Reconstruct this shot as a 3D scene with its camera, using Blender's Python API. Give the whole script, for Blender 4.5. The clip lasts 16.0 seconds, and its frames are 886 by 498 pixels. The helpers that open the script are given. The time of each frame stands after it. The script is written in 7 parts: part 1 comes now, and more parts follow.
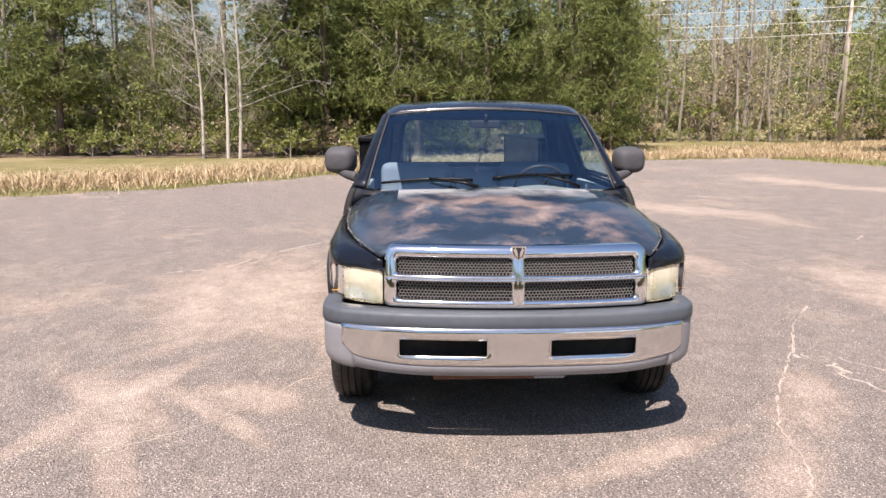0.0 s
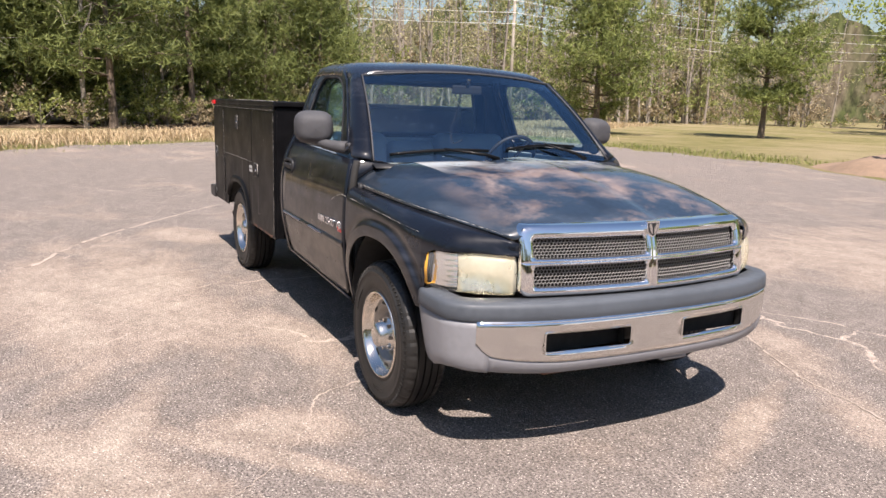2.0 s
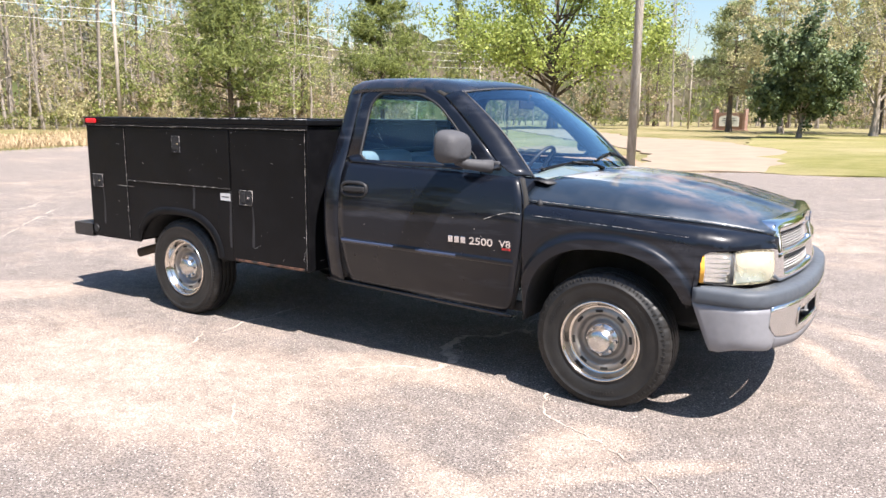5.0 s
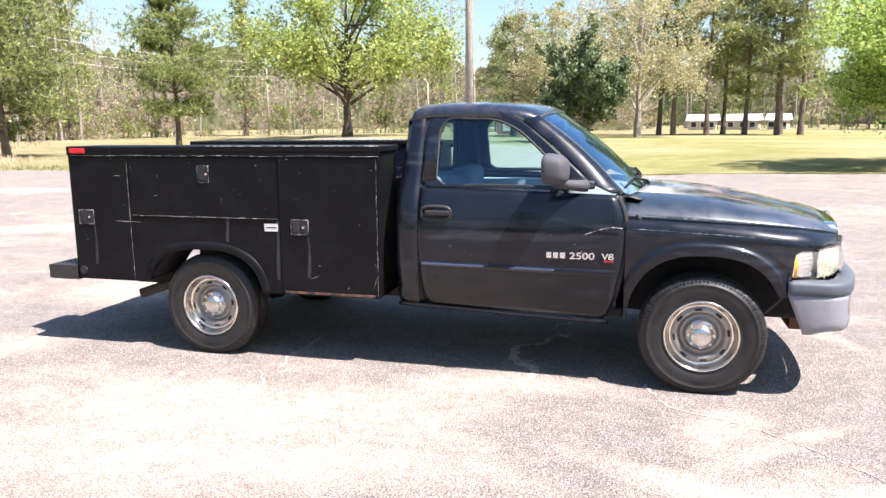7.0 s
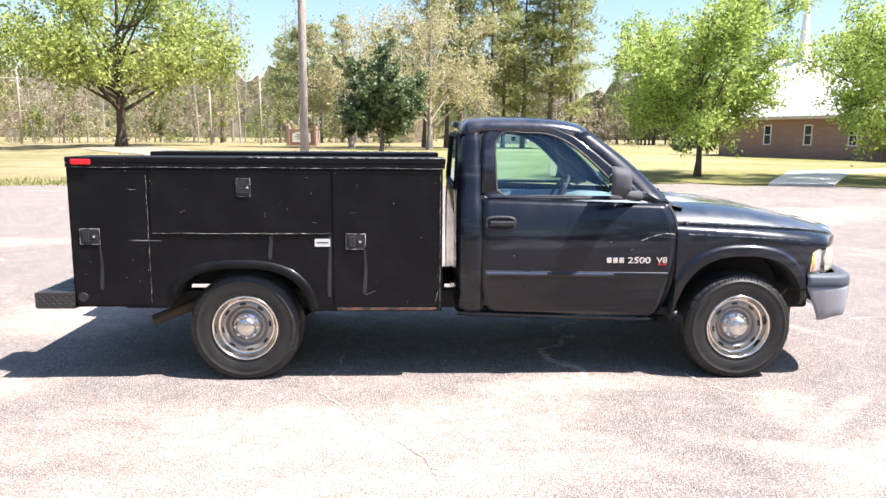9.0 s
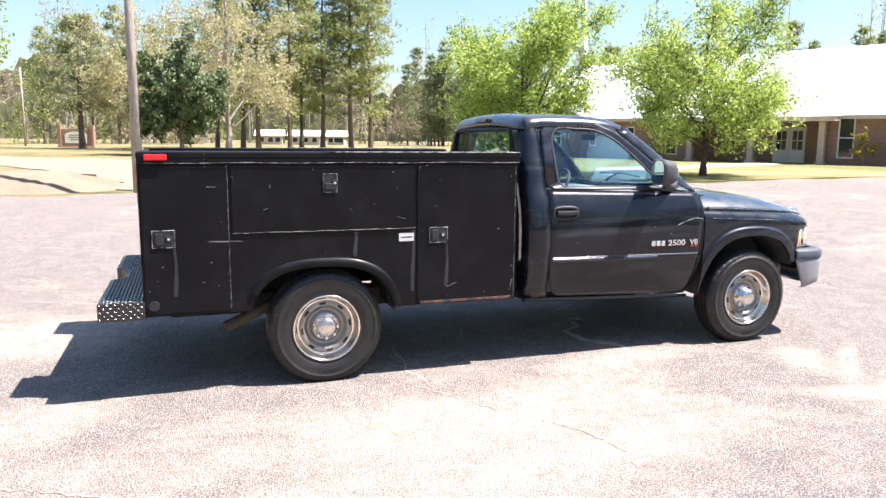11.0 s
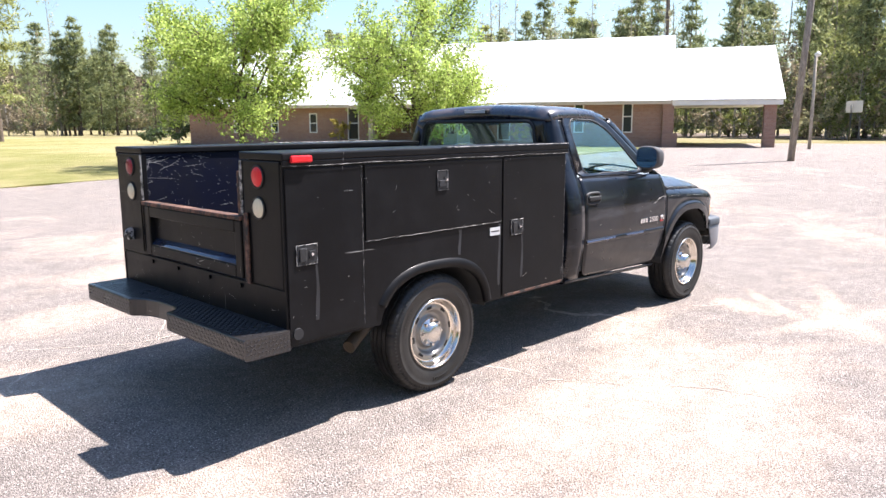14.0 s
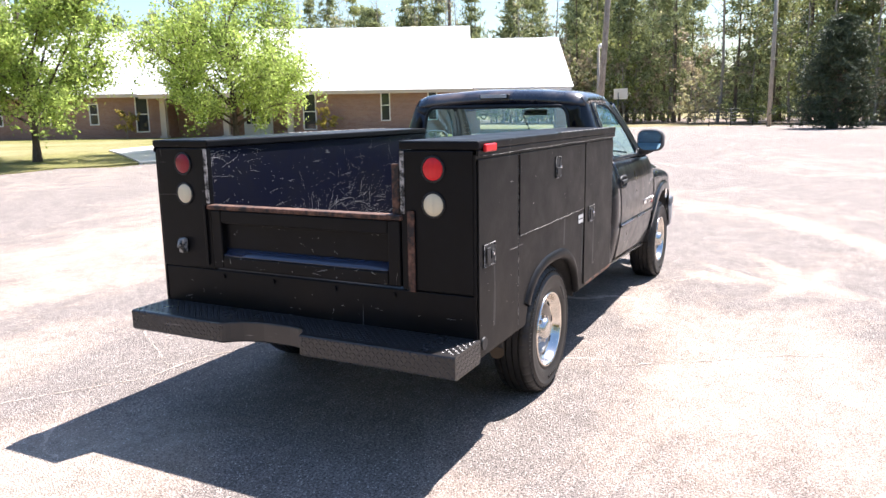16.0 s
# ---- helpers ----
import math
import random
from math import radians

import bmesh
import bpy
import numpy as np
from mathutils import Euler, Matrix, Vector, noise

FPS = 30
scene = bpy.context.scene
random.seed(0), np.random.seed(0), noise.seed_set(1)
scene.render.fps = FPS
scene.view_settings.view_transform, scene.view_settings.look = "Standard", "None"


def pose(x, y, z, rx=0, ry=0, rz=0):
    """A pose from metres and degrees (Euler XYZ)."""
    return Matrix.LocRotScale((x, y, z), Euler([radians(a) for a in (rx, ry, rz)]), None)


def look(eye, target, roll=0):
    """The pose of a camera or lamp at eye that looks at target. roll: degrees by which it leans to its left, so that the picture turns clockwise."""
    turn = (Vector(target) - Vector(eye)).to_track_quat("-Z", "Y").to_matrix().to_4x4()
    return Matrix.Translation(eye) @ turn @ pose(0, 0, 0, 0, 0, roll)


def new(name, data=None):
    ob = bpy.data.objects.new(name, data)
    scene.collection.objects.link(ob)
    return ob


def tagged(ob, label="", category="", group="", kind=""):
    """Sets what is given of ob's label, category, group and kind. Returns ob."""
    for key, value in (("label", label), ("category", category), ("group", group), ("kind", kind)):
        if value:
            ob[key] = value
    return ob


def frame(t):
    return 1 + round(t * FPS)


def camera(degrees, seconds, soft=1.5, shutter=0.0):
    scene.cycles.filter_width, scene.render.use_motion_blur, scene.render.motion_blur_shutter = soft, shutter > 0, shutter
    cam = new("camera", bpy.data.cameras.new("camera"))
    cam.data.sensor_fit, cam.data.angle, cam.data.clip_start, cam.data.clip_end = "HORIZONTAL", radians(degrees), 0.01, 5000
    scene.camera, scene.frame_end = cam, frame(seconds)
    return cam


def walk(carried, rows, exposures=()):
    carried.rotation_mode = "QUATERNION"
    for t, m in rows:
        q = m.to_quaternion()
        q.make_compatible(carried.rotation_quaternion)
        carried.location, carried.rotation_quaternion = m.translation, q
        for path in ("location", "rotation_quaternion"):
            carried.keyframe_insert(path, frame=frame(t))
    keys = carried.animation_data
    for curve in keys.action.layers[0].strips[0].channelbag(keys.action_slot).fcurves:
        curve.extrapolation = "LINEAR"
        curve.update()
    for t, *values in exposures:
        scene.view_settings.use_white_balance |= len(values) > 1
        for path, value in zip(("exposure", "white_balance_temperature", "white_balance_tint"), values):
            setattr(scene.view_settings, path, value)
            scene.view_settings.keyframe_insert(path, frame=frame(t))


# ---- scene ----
cam = camera(62.4, 16.0)
PATH = [
    (0, (7.848, -0.504, 1.654), (5.878, -0.432, 1.317), 0.1),
    (0.5, (7.63, -0.978, 1.616), (5.681, -0.698, 1.265), 0.1),
    (1, (7.391, -1.469, 1.611), (5.489, -0.971, 1.247), 0.1),
    (1.5, (7.114, -1.909, 1.582), (5.282, -1.207, 1.192), 0.7),
    (2, (6.815, -2.372, 1.553), (5.07, -1.474, 1.166), 1.9),
    (2.5, (6.504, -2.801, 1.555), (4.865, -1.721, 1.172), 1.3),
    (3, (6.156, -3.203, 1.561), (4.594, -2.003, 1.21), 0.6),
    (3.5, (5.835, -3.604, 1.559), (4.399, -2.278, 1.135), -0.0),
    (4, (5.474, -3.952, 1.56), (4.154, -2.488, 1.221), 0.8),
    (4.5, (5.111, -4.339, 1.558), (3.931, -2.759, 1.227), 0.6),
    (7, (3.039, -5.608, 1.676), (2.521, -3.706, 1.34), -0.5),
    (7.5, (2.583, -5.732, 1.686), (2.214, -3.791, 1.372), -2.2),
    (8, (2.102, -5.879, 1.717), (1.873, -3.916, 1.409), -1.0),
    (8.5, (1.628, -5.912, 1.707), (1.561, -3.937, 1.398), -0.3),
    (11, (-0.832, -5.713, 1.628), (-0.188, -3.843, 1.33), 0.5),
    (11.5, (-1.33, -5.56, 1.675), (-0.496, -3.776, 1.326), -0.7),
    (12, (-1.731, -5.41, 1.654), (-0.774, -3.683, 1.336), -0.6),
    (12.5, (-2.189, -5.129, 1.643), (-1.121, -3.467, 1.329), -1.6),
    (13, (-2.555, -4.827, 1.653), (-1.361, -3.254, 1.334), 0.2),
    (13.5, (-2.894, -4.464, 1.65), (-1.589, -2.98, 1.34), -0.4),
    (14, (-3.215, -4.106, 1.667), (-1.792, -2.741, 1.335), -0.2),
    (14.5, (-3.477, -3.665, 1.663), (-1.968, -2.395, 1.332), 1.0),
    (15, (-3.753, -3.227, 1.671), (-2.157, -2.076, 1.315), 1.2),
    (15.5, (-3.909, -2.788, 1.657), (-2.233, -1.747, 1.33), -0.4),
    (16, (-4.085, -2.314, 1.66), (-2.329, -1.43, 1.294), -0.9),
]
EXPOSURES = [(0, 1.02, 6250, 18), (1.5, 0.96, 6250, 17), (3.0, 0.99, 6200, 15), (4.5, 1.38, 6000, 13), (7, 1.75, 5780, 15), (8.5, 1.78, 5780, 15), (11, 1.75, 5800, 14.5), (16, 1.73, 5750, 14)]
walk(cam, [(t, look(eye, target, roll)) for t, eye, target, roll in PATH], EXPOSURES)

# ---- world, sun ----
SUN_DIR = Vector((0.83, -0.33, 1.53)).normalized()
world = bpy.data.worlds.new("sky")
scene.world = world
world.use_nodes = True
wn = world.node_tree
sky = wn.nodes.new("ShaderNodeTexSky")
sky.sky_type = "NISHITA"
sky.sun_disc = False
sky.sun_elevation = math.asin(SUN_DIR.z)
sky.sun_rotation = math.atan2(SUN_DIR.x, SUN_DIR.y)
sky.air_density, sky.dust_density, sky.ozone_density = 1.5, 1.0, 3.2
wn.nodes["Background"].inputs["Strength"].default_value = 0.06
wn.links.new(sky.outputs["Color"], wn.nodes["Background"].inputs["Color"])
sun_data = bpy.data.lights.new("sun", "SUN")
sun_data.energy, sun_data.angle, sun_data.color = 5.0, radians(0.53), (1.0, 0.895, 0.765)
sun = new("sun", sun_data)
sun.matrix_world = look(SUN_DIR * 60, (0, 0, 0))

# ---- materials ----
class Nodes:
    """A short hand for node trees."""

    def __init__(self, name):
        self.mat = bpy.data.materials.new(name)
        self.mat.use_nodes = True
        self.t = self.mat.node_tree
        self.b = self.t.nodes["Principled BSDF"]
        self.out = self.t.nodes["Material Output"]

    def n(self, kind, **values):
        node = self.t.nodes.new("ShaderNode" + kind)
        for key, v in values.items():
            if key in ("operation", "blend_type", "data_type", "feature", "noise_dimensions", "interpolation_type", "distance"):
                if key == "operation":
                    node.operation = v
                elif key == "blend_type":
                    node.blend_type = v
                elif key == "data_type":
                    node.data_type = v
                elif key == "feature":
                    node.feature = v
                elif key == "distance":
                    node.distance = v
                elif key == "interpolation_type":
                    node.interpolation_type = v
            else:
                node.inputs[key].default_value = v
        return node

    def link(self, a, b):
        self.t.links.new(a, b)

    def coords(self, scale=(1, 1, 1), obj=True):
        c = self.n("TexCoord")
        m = self.n("Mapping")
        m.inputs["Scale"].default_value = scale
        self.link(c.outputs["Object" if obj else "Generated"], m.inputs["Vector"])
        return m.outputs["Vector"]

    def noise(self, vec, scale, detail=4.0, rough=0.55, distort=0.0):
        k = self.n("TexNoise", Scale=scale, Detail=detail, Roughness=rough, Distortion=distort)
        self.link(vec, k.inputs["Vector"])
        return k.outputs["Fac"]

    def ramp(self, fac, *stops):
        r = self.n("ValToRGB")
        e = r.color_ramp.elements
        while len(e) < len(stops):
            e.new(0.5)
        for el, (p, c) in zip(e, stops):
            el.position = p
            el.color = (*c, 1) if isinstance(c, tuple) else (c, c, c, 1)
        self.link(fac, r.inputs["Fac"])
        return r.outputs["Color"]

    def mix(self, fac, a, b, blend="MIX"):
        m = self.n("Mix", data_type="RGBA", blend_type=blend)
        if isinstance(fac, (int, float)):
            m.inputs[0].default_value = fac
        else:
            self.link(fac, m.inputs[0])
        for i, c in ((6, a), (7, b)):
            if isinstance(c, tuple):
                m.inputs[i].default_value = (*c, 1)
            else:
                self.link(c, m.inputs[i])
        return m.outputs[2]

    def math(self, op, a, b=0.0):
        m = self.n("Math", operation=op)
        for i, v in ((0, a), (1, b)):
            if isinstance(v, (int, float)):
                m.inputs[i].default_value = v
            else:
                self.link(v, m.inputs[i])
        return m.outputs[0]

    def bump(self, height, strength=0.3, distance=0.01):
        k = self.n("Bump", Strength=strength)
        k.inputs["Distance"].default_value = distance
        self.link(height, k.inputs["Height"])
        self.link(k.outputs["Normal"], self.b.inputs["Normal"])

    def set(self, **values):
        for key, v in values.items():
            s = self.b.inputs[key.replace("_", " ")]
            if isinstance(v, (int, float)):
                s.default_value = v
            elif isinstance(v, tuple):
                s.default_value = (*v, 1)
            else:
                self.link(v, s)
        return self


def simple(name, col, rough=0.5, metal=0.0, var=0.12, scale=8.0, bump=0.0, coat=0.0):
    """A material of one base colour with two scales of variation."""
    k = Nodes(name)
    v = k.coords()
    big, fine = k.noise(v, scale * 0.2, 3), k.noise(v, scale * 3, 6)
    both = k.math("ADD", k.math("MULTIPLY", big, 0.6), k.math("MULTIPLY", fine, 0.4))
    lo, hi = tuple(c * (1 - var) for c in col), tuple(min(1, c * (1 + var)) for c in col)
    k.set(Base_Color=k.ramp(both, (0.3, lo), (0.7, hi)), Metallic=metal, Coat_Weight=coat)
    k.set(Roughness=k.ramp(fine, (0.3, max(0.02, rough * 0.85)), (0.7, min(1, rough * 1.15))))
    if bump:
        k.bump(fine, bump)
    return k.mat


def asphalt_material():
    k = Nodes("aged asphalt")
    v = k.coords()
    w1, w2 = k.noise(v, 0.16, 6, 0.62, 0.4), k.noise(k.coords((0.8, 1.2, 1)), 0.9, 10, 0.72, 0.6)
    wear = k.math("ADD", k.math("MULTIPLY", w1, 0.45), k.math("MULTIPLY", w2, 0.55))
    # sand washed over the lot: (x, y, half length, half width, turn)
    sand = 0.0
    for px, py, rx, ry, turn in ((0.3, -1.95, 1.5, 0.55, 0), (1.35, -1.75, 0.8, 0.45, 20), (0.2, -2.6, 1.3, 0.35, 0), (-1.8, -1.2, 0.55, 0.35, 30), (-1.9, 0.9, 0.6, 0.7, 0), (3.55, -1.5, 0.34, 0.2, 60), (3.85, -1.62, 0.6, 0.08, 42), (3.6, -2.35, 0.7, 0.14, 45), (4.3, -2.05, 0.7, 0.10, 25), (1.4, -2.5, 0.6, 0.25, 10), (3.5, -2.3, 0.8, 0.12, -20), (4.0, 1.65, 1.2, 0.2, -30), (4.35, 0.8, 0.8, 0.10, -62), (2.2, -1.1, 0.6, 0.2, 10), (2.6, 5.8, 2.2, 1.6, 0), (0.9, 4.4, 1.4, 0.7, 0), (-0.9, 2.7, 0.8, 0.5, 20), (-6, 5, 2.2, 0.6, 35), (8, 9, 3.5, 1.6, 10), (-12, 11, 3.0, 0.8, 20), (6.5, -2.8, 2.2, 0.3, 28), (14, 4, 4.0, 1.2, 15)):
        va_ = k.n("Mapping")
        va_.vector_type = "TEXTURE"
        va_.inputs["Location"].default_value = (px, py, 0)
        va_.inputs["Rotation"].default_value = (0, 0, radians(turn))
        va_.inputs["Scale"].default_value = (rx, ry, 1)
        k.link(v, va_.inputs["Vector"])
        vb_ = k.n("VectorMath", operation="MULTIPLY")
        vb_.inputs[1].default_value = (1, 1, 0)
        k.link(va_.outputs[0], vb_.inputs[0])
        vc_ = k.n("VectorMath", operation="LENGTH")
        k.link(vb_.outputs[0], vc_.inputs[0])
        one = k.n("MapRange", interpolation_type="SMOOTHSTEP")
        for key, val in (("From Min", 1.7), ("From Max", 0.2), ("To Min", 0.0), ("To Max", 0.17)):
            one.inputs[key].default_value = val
        k.link(vc_.outputs["Value"], one.inputs["Value"])
        sand = k.math("MAXIMUM", sand, one.outputs[0])
    wear = k.math("ADD", wear, sand)
    grain = k.n("TexVoronoi", Scale=120.0)
    k.link(v, grain.inputs["Vector"])
    speck = k.n("TexVoronoi", Scale=72.0)
    k.link(v, speck.inputs["Vector"])
    fine = k.noise(v, 75, 5, 0.75)
    base = k.ramp(fine, (0.39, (0.11, 0.093, 0.084)), (0.61, (0.455, 0.392, 0.348)))
    tan = k.ramp(fine, (0.39, (0.25, 0.19, 0.157)), (0.64, (0.61, 0.508, 0.42)))
    mask = k.ramp(k.math("ADD", wear, k.math("MULTIPLY", k.math("SUBTRACT", fine, 0.5), 0.10)), (0.515, 0.0), (0.61, 0.95))
    col = k.mix(mask, base, tan)
    col = k.mix(k.ramp(wear, (0.60, 0.0), (0.74, 0.42)), col, k.ramp(fine, (0.36, (0.46, 0.385, 0.315)), (0.64, (0.76, 0.655, 0.545))))
    mott = k.ramp(k.noise(v, 14, 6, 0.8), (0.36, 0.57), (0.64, 1.0))
    col = k.mix(0.75, col, mott, "MULTIPLY")
    col = k.mix(0.8, col, k.ramp(k.noise(v, 3.3, 8, 0.72), (0.40, 0.76), (0.60, 1.0)), "MULTIPLY")
    # pale sandy cracks
    warp = k.n("TexNoise", Scale=0.7, Detail=5.0)
    k.link(v, warp.inputs["Vector"])
    va = k.n("VectorMath", operation="ADD")
    vm = k.n("VectorMath", operation="SCALE")
    vm.inputs["Scale"].default_value = 0.9
    k.link(warp.outputs["Color"], vm.inputs[0])
    k.link(vm.outputs[0], va.inputs[0])
    k.link(v, va.inputs[1])
    cr = k.n("TexVoronoi", Scale=0.21, feature="DISTANCE_TO_EDGE")
    k.link(va.outputs[0], cr.inputs["Vector"])
    wide = k.noise(v, 0.6, 3)
    thick = k.math("MULTIPLY", wide, 0.0185)
    line = k.math("LESS_THAN", cr.outputs["Distance"], k.math("SUBTRACT", thick, 0.0095))
    soft = k.math("MULTIPLY", line, k.ramp(k.noise(v, 9, 4, 0.7), (0.40, 0.1), (0.56, 0.8)))
    col = k.mix(soft, col, (0.60, 0.49, 0.41))
    # light and dark stones of the worn face
    sp = k.ramp(speck.outputs["Distance"], (0.16, 1.0), (0.30, 0.0))
    stone = k.n("TexWhiteNoise")
    k.link(speck.outputs["Position"], stone.inputs["Vector"])
    pick = k.math("GREATER_THAN", stone.outputs["Value"], 0.66)
    col = k.mix(k.math("MULTIPLY", k.math("MULTIPLY", sp, pick), 0.85), col, (0.82, 0.73, 0.65))
    pick2 = k.math("LESS_THAN", stone.outputs["Value"], 0.25)
    col = k.mix(k.math("MULTIPLY", k.math("MULTIPLY", sp, pick2), 0.75), col, (0.07, 0.065, 0.065))
    k.set(Base_Color=col, Roughness=0.92, Specular_IOR_Level=0.25)
    hb = k.math("ADD", k.math("MULTIPLY", grain.outputs["Distance"], 0.8), k.math("MULTIPLY", fine, 0.5))
    k.bump(k.math("SUBTRACT", hb, k.math("MULTIPLY", line, 0.8)), 1.0, 0.011)
    return k.mat


def grass_material(name, a, b, dry):
    k = Nodes(name)
    v = k.coords()
    big, mid, fine = k.noise(v, 0.09, 4, 0.6), k.noise(v, 0.8, 5, 0.65), k.noise(v, 22, 5, 0.7)
    col = k.mix(k.ramp(mid, (0.35, 0.0), (0.65, 1.0)), a, b)
    col = k.mix(k.ramp(big, (0.45, 0.0), (0.62, 0.8)), col, dry)
    col = k.mix(0.55, col, k.ramp(fine, (0.3, 0.35), (0.7, 1.0)), "MULTIPLY")
    k.set(Base_Color=col, Roughness=0.95, Specular_IOR_Level=0.1)
    k.bump(fine, 0.9, 0.06)
    return k.mat


def leaf_material(name, dark, light, trans=0.35):
    k = Nodes(name)
    g = k.n("NewGeometry")
    col = k.ramp(g.outputs["Random Per Island"], (0.0, dark), (0.6, light), (1.0, tuple(min(1, c * 1.25) for c in light)))
    k.set(Base_Color=col, Roughness=0.55, Specular_IOR_Level=0.3)
    tr = k.n("BsdfTranslucent")
    k.link(col, tr.inputs["Color"])
    ms = k.n("MixShader")
    ms.inputs[0].default_value = trans
    k.link(k.b.outputs[0], ms.inputs[1])
    k.link(tr.outputs[0], ms.inputs[2])
    k.link(ms.outputs[0], k.out.inputs["Surface"])
    return k.mat


def bark_material(name, a, b, scale=5.0):
    k = Nodes(name)
    v = k.coords((scale, scale, scale * 0.22))
    f = k.noise(v, 3.0, 6, 0.7, 0.6)
    k.set(Base_Color=k.ramp(f, (0.3, a), (0.7, b)), Roughness=0.95, Specular_IOR_Level=0.1)
    k.bump(f, 0.8, 0.05)
    return k.mat


M = {}
M["asphalt"] = asphalt_material()
M["lawn"] = grass_material("lawn", (0.20, 0.20, 0.064), (0.30, 0.27, 0.11), (0.40, 0.335, 0.185))
M["field"] = grass_material("rough field", (0.17, 0.165, 0.06), (0.29, 0.245, 0.12), (0.37, 0.30, 0.18))
M["litter"] = simple("leaf litter of the woods", (0.15, 0.11, 0.075), 0.95, var=0.4, scale=3, bump=0.6)
M["dirt"] = simple("red sandy dirt", (0.235, 0.162, 0.108), 0.95, var=0.35, scale=3, bump=0.6)
M["gravel"] = simple("pale gravel drive", (0.265, 0.203, 0.147), 0.95, var=0.22, scale=4, bump=0.4)
M["concrete"] = simple("concrete", (0.55, 0.52, 0.48), 0.9, var=0.12, scale=4, bump=0.2)
M["maple_leaf"] = leaf_material("young maple leaf", (0.195, 0.275, 0.05), (0.44, 0.53, 0.135), 0.6)
M["oak_leaf"] = leaf_material("spring oak leaf", (0.17, 0.22, 0.045), (0.38, 0.43, 0.115), 0.5)
M["magnolia_leaf"] = leaf_material("magnolia leaf", (0.05, 0.08, 0.035), (0.15, 0.19, 0.085), 0.2)
M["pine_needle"] = leaf_material("pine needles", (0.14, 0.16, 0.055), (0.38, 0.40, 0.15), 0.45)
M["edge_needle"] = leaf_material("edge pine needles", (0.055, 0.08, 0.024), (0.215, 0.245, 0.078), 0.4)
M["field_needle"] = leaf_material("field pine needles", (0.085, 0.115, 0.034), (0.29, 0.325, 0.105), 0.45)
M["dark_needle"] = leaf_material("dark pine needles", (0.10, 0.125, 0.055), (0.32, 0.345, 0.155), 0.4)
M["cedar_needle"] = leaf_material("cedar needles", (0.025, 0.038, 0.022), (0.075, 0.095, 0.05), 0.15)
M["brush_leaf"] = leaf_material("brush leaves", (0.085, 0.105, 0.03), (0.27, 0.29, 0.09), 0.4)
M["dry_leaf"] = leaf_material("dry leaves and twigs", (0.20, 0.155, 0.10), (0.42, 0.35, 0.225), 0.35)
M["dry_grass"] = leaf_material("dry grass", (0.28, 0.20, 0.11), (0.54, 0.42, 0.265), 0.25)
M["haze_leaf"] = leaf_material("pale new leaf", (0.30, 0.275, 0.14), (0.50, 0.46, 0.255), 0.5)
M["yellow_leaf"] = leaf_material("new yellow leaf", (0.25, 0.19, 0.04), (0.42, 0.34, 0.08), 0.35)
M["pine_bark"] = bark_material("pine bark", (0.07, 0.055, 0.045), (0.23, 0.18, 0.14))
M["grey_bark"] = bark_material("grey bark", (0.17, 0.145, 0.12), (0.42, 0.37, 0.315))
M["dark_bark"] = bark_material("dark brown bark", (0.05, 0.04, 0.032), (0.16, 0.125, 0.10))
M["pale_bark"] = bark_material("pale smooth bark", (0.32, 0.29, 0.26), (0.58, 0.54, 0.48), 2.0)
M["pole_wood"] = bark_material("weathered pole", (0.24, 0.21, 0.17), (0.48, 0.43, 0.36), 3.0)
M["seam_sand"] = simple("pale sand in the cracks", (0.41, 0.34, 0.285), 0.95, var=0.3, scale=30, bump=0.5)
M["cable"] = simple("cable", (0.62, 0.61, 0.58), 0.5)

# ---- mesh helpers ----
def smooth_all(me, on=True):
    me.polygons.foreach_set("use_smooth", np.full(len(me.polygons), on))


def mesh_data(name, V, F, mats, mi=None, smooth=False):
    """A mesh from an array of points and an array of faces that all have as many corners."""
    V, F = np.asarray(V, np.float32), np.asarray(F, np.int32)
    me = bpy.data.meshes.new(name)
    me.vertices.add(len(V))
    me.vertices.foreach_set("co", V.ravel())
    me.loops.add(F.size)
    me.loops.foreach_set("vertex_index", F.ravel())
    me.polygons.add(len(F))
    me.polygons.foreach_set("loop_start", np.arange(0, F.size, F.shape[1], dtype=np.int32))
    for m in mats:
        me.materials.append(m)
    if mi is not None:
        me.polygons.foreach_set("material_index", np.asarray(mi, np.int32))
    smooth_all(me, smooth)
    me.update(calc_edges=True)
    return me


def part(name, bm, material, parent, label="", smooth=None):
    """Links a bmesh as one mesh object under a thing or a part."""
    bmesh.ops.recalc_face_normals(bm, faces=bm.faces[:])
    me = bpy.data.meshes.new(name)
    bm.to_mesh(me)
    bm.free()
    for m in material if isinstance(material, (list, tuple)) else [material]:
        me.materials.append(m)
    if smooth is not None:
        smooth_all(me, smooth)
    ob = new(name, me)
    ob.parent = parent
    return tagged(ob, label=label)


def thing(name, label, category, at=(0, 0, 0), turn=0.0, group="", kind=""):
    ob = new(name)
    ob.empty_display_size = 0.2
    ob.matrix_world = pose(*at, 0, 0, turn)
    return tagged(ob, label, category, group, kind)


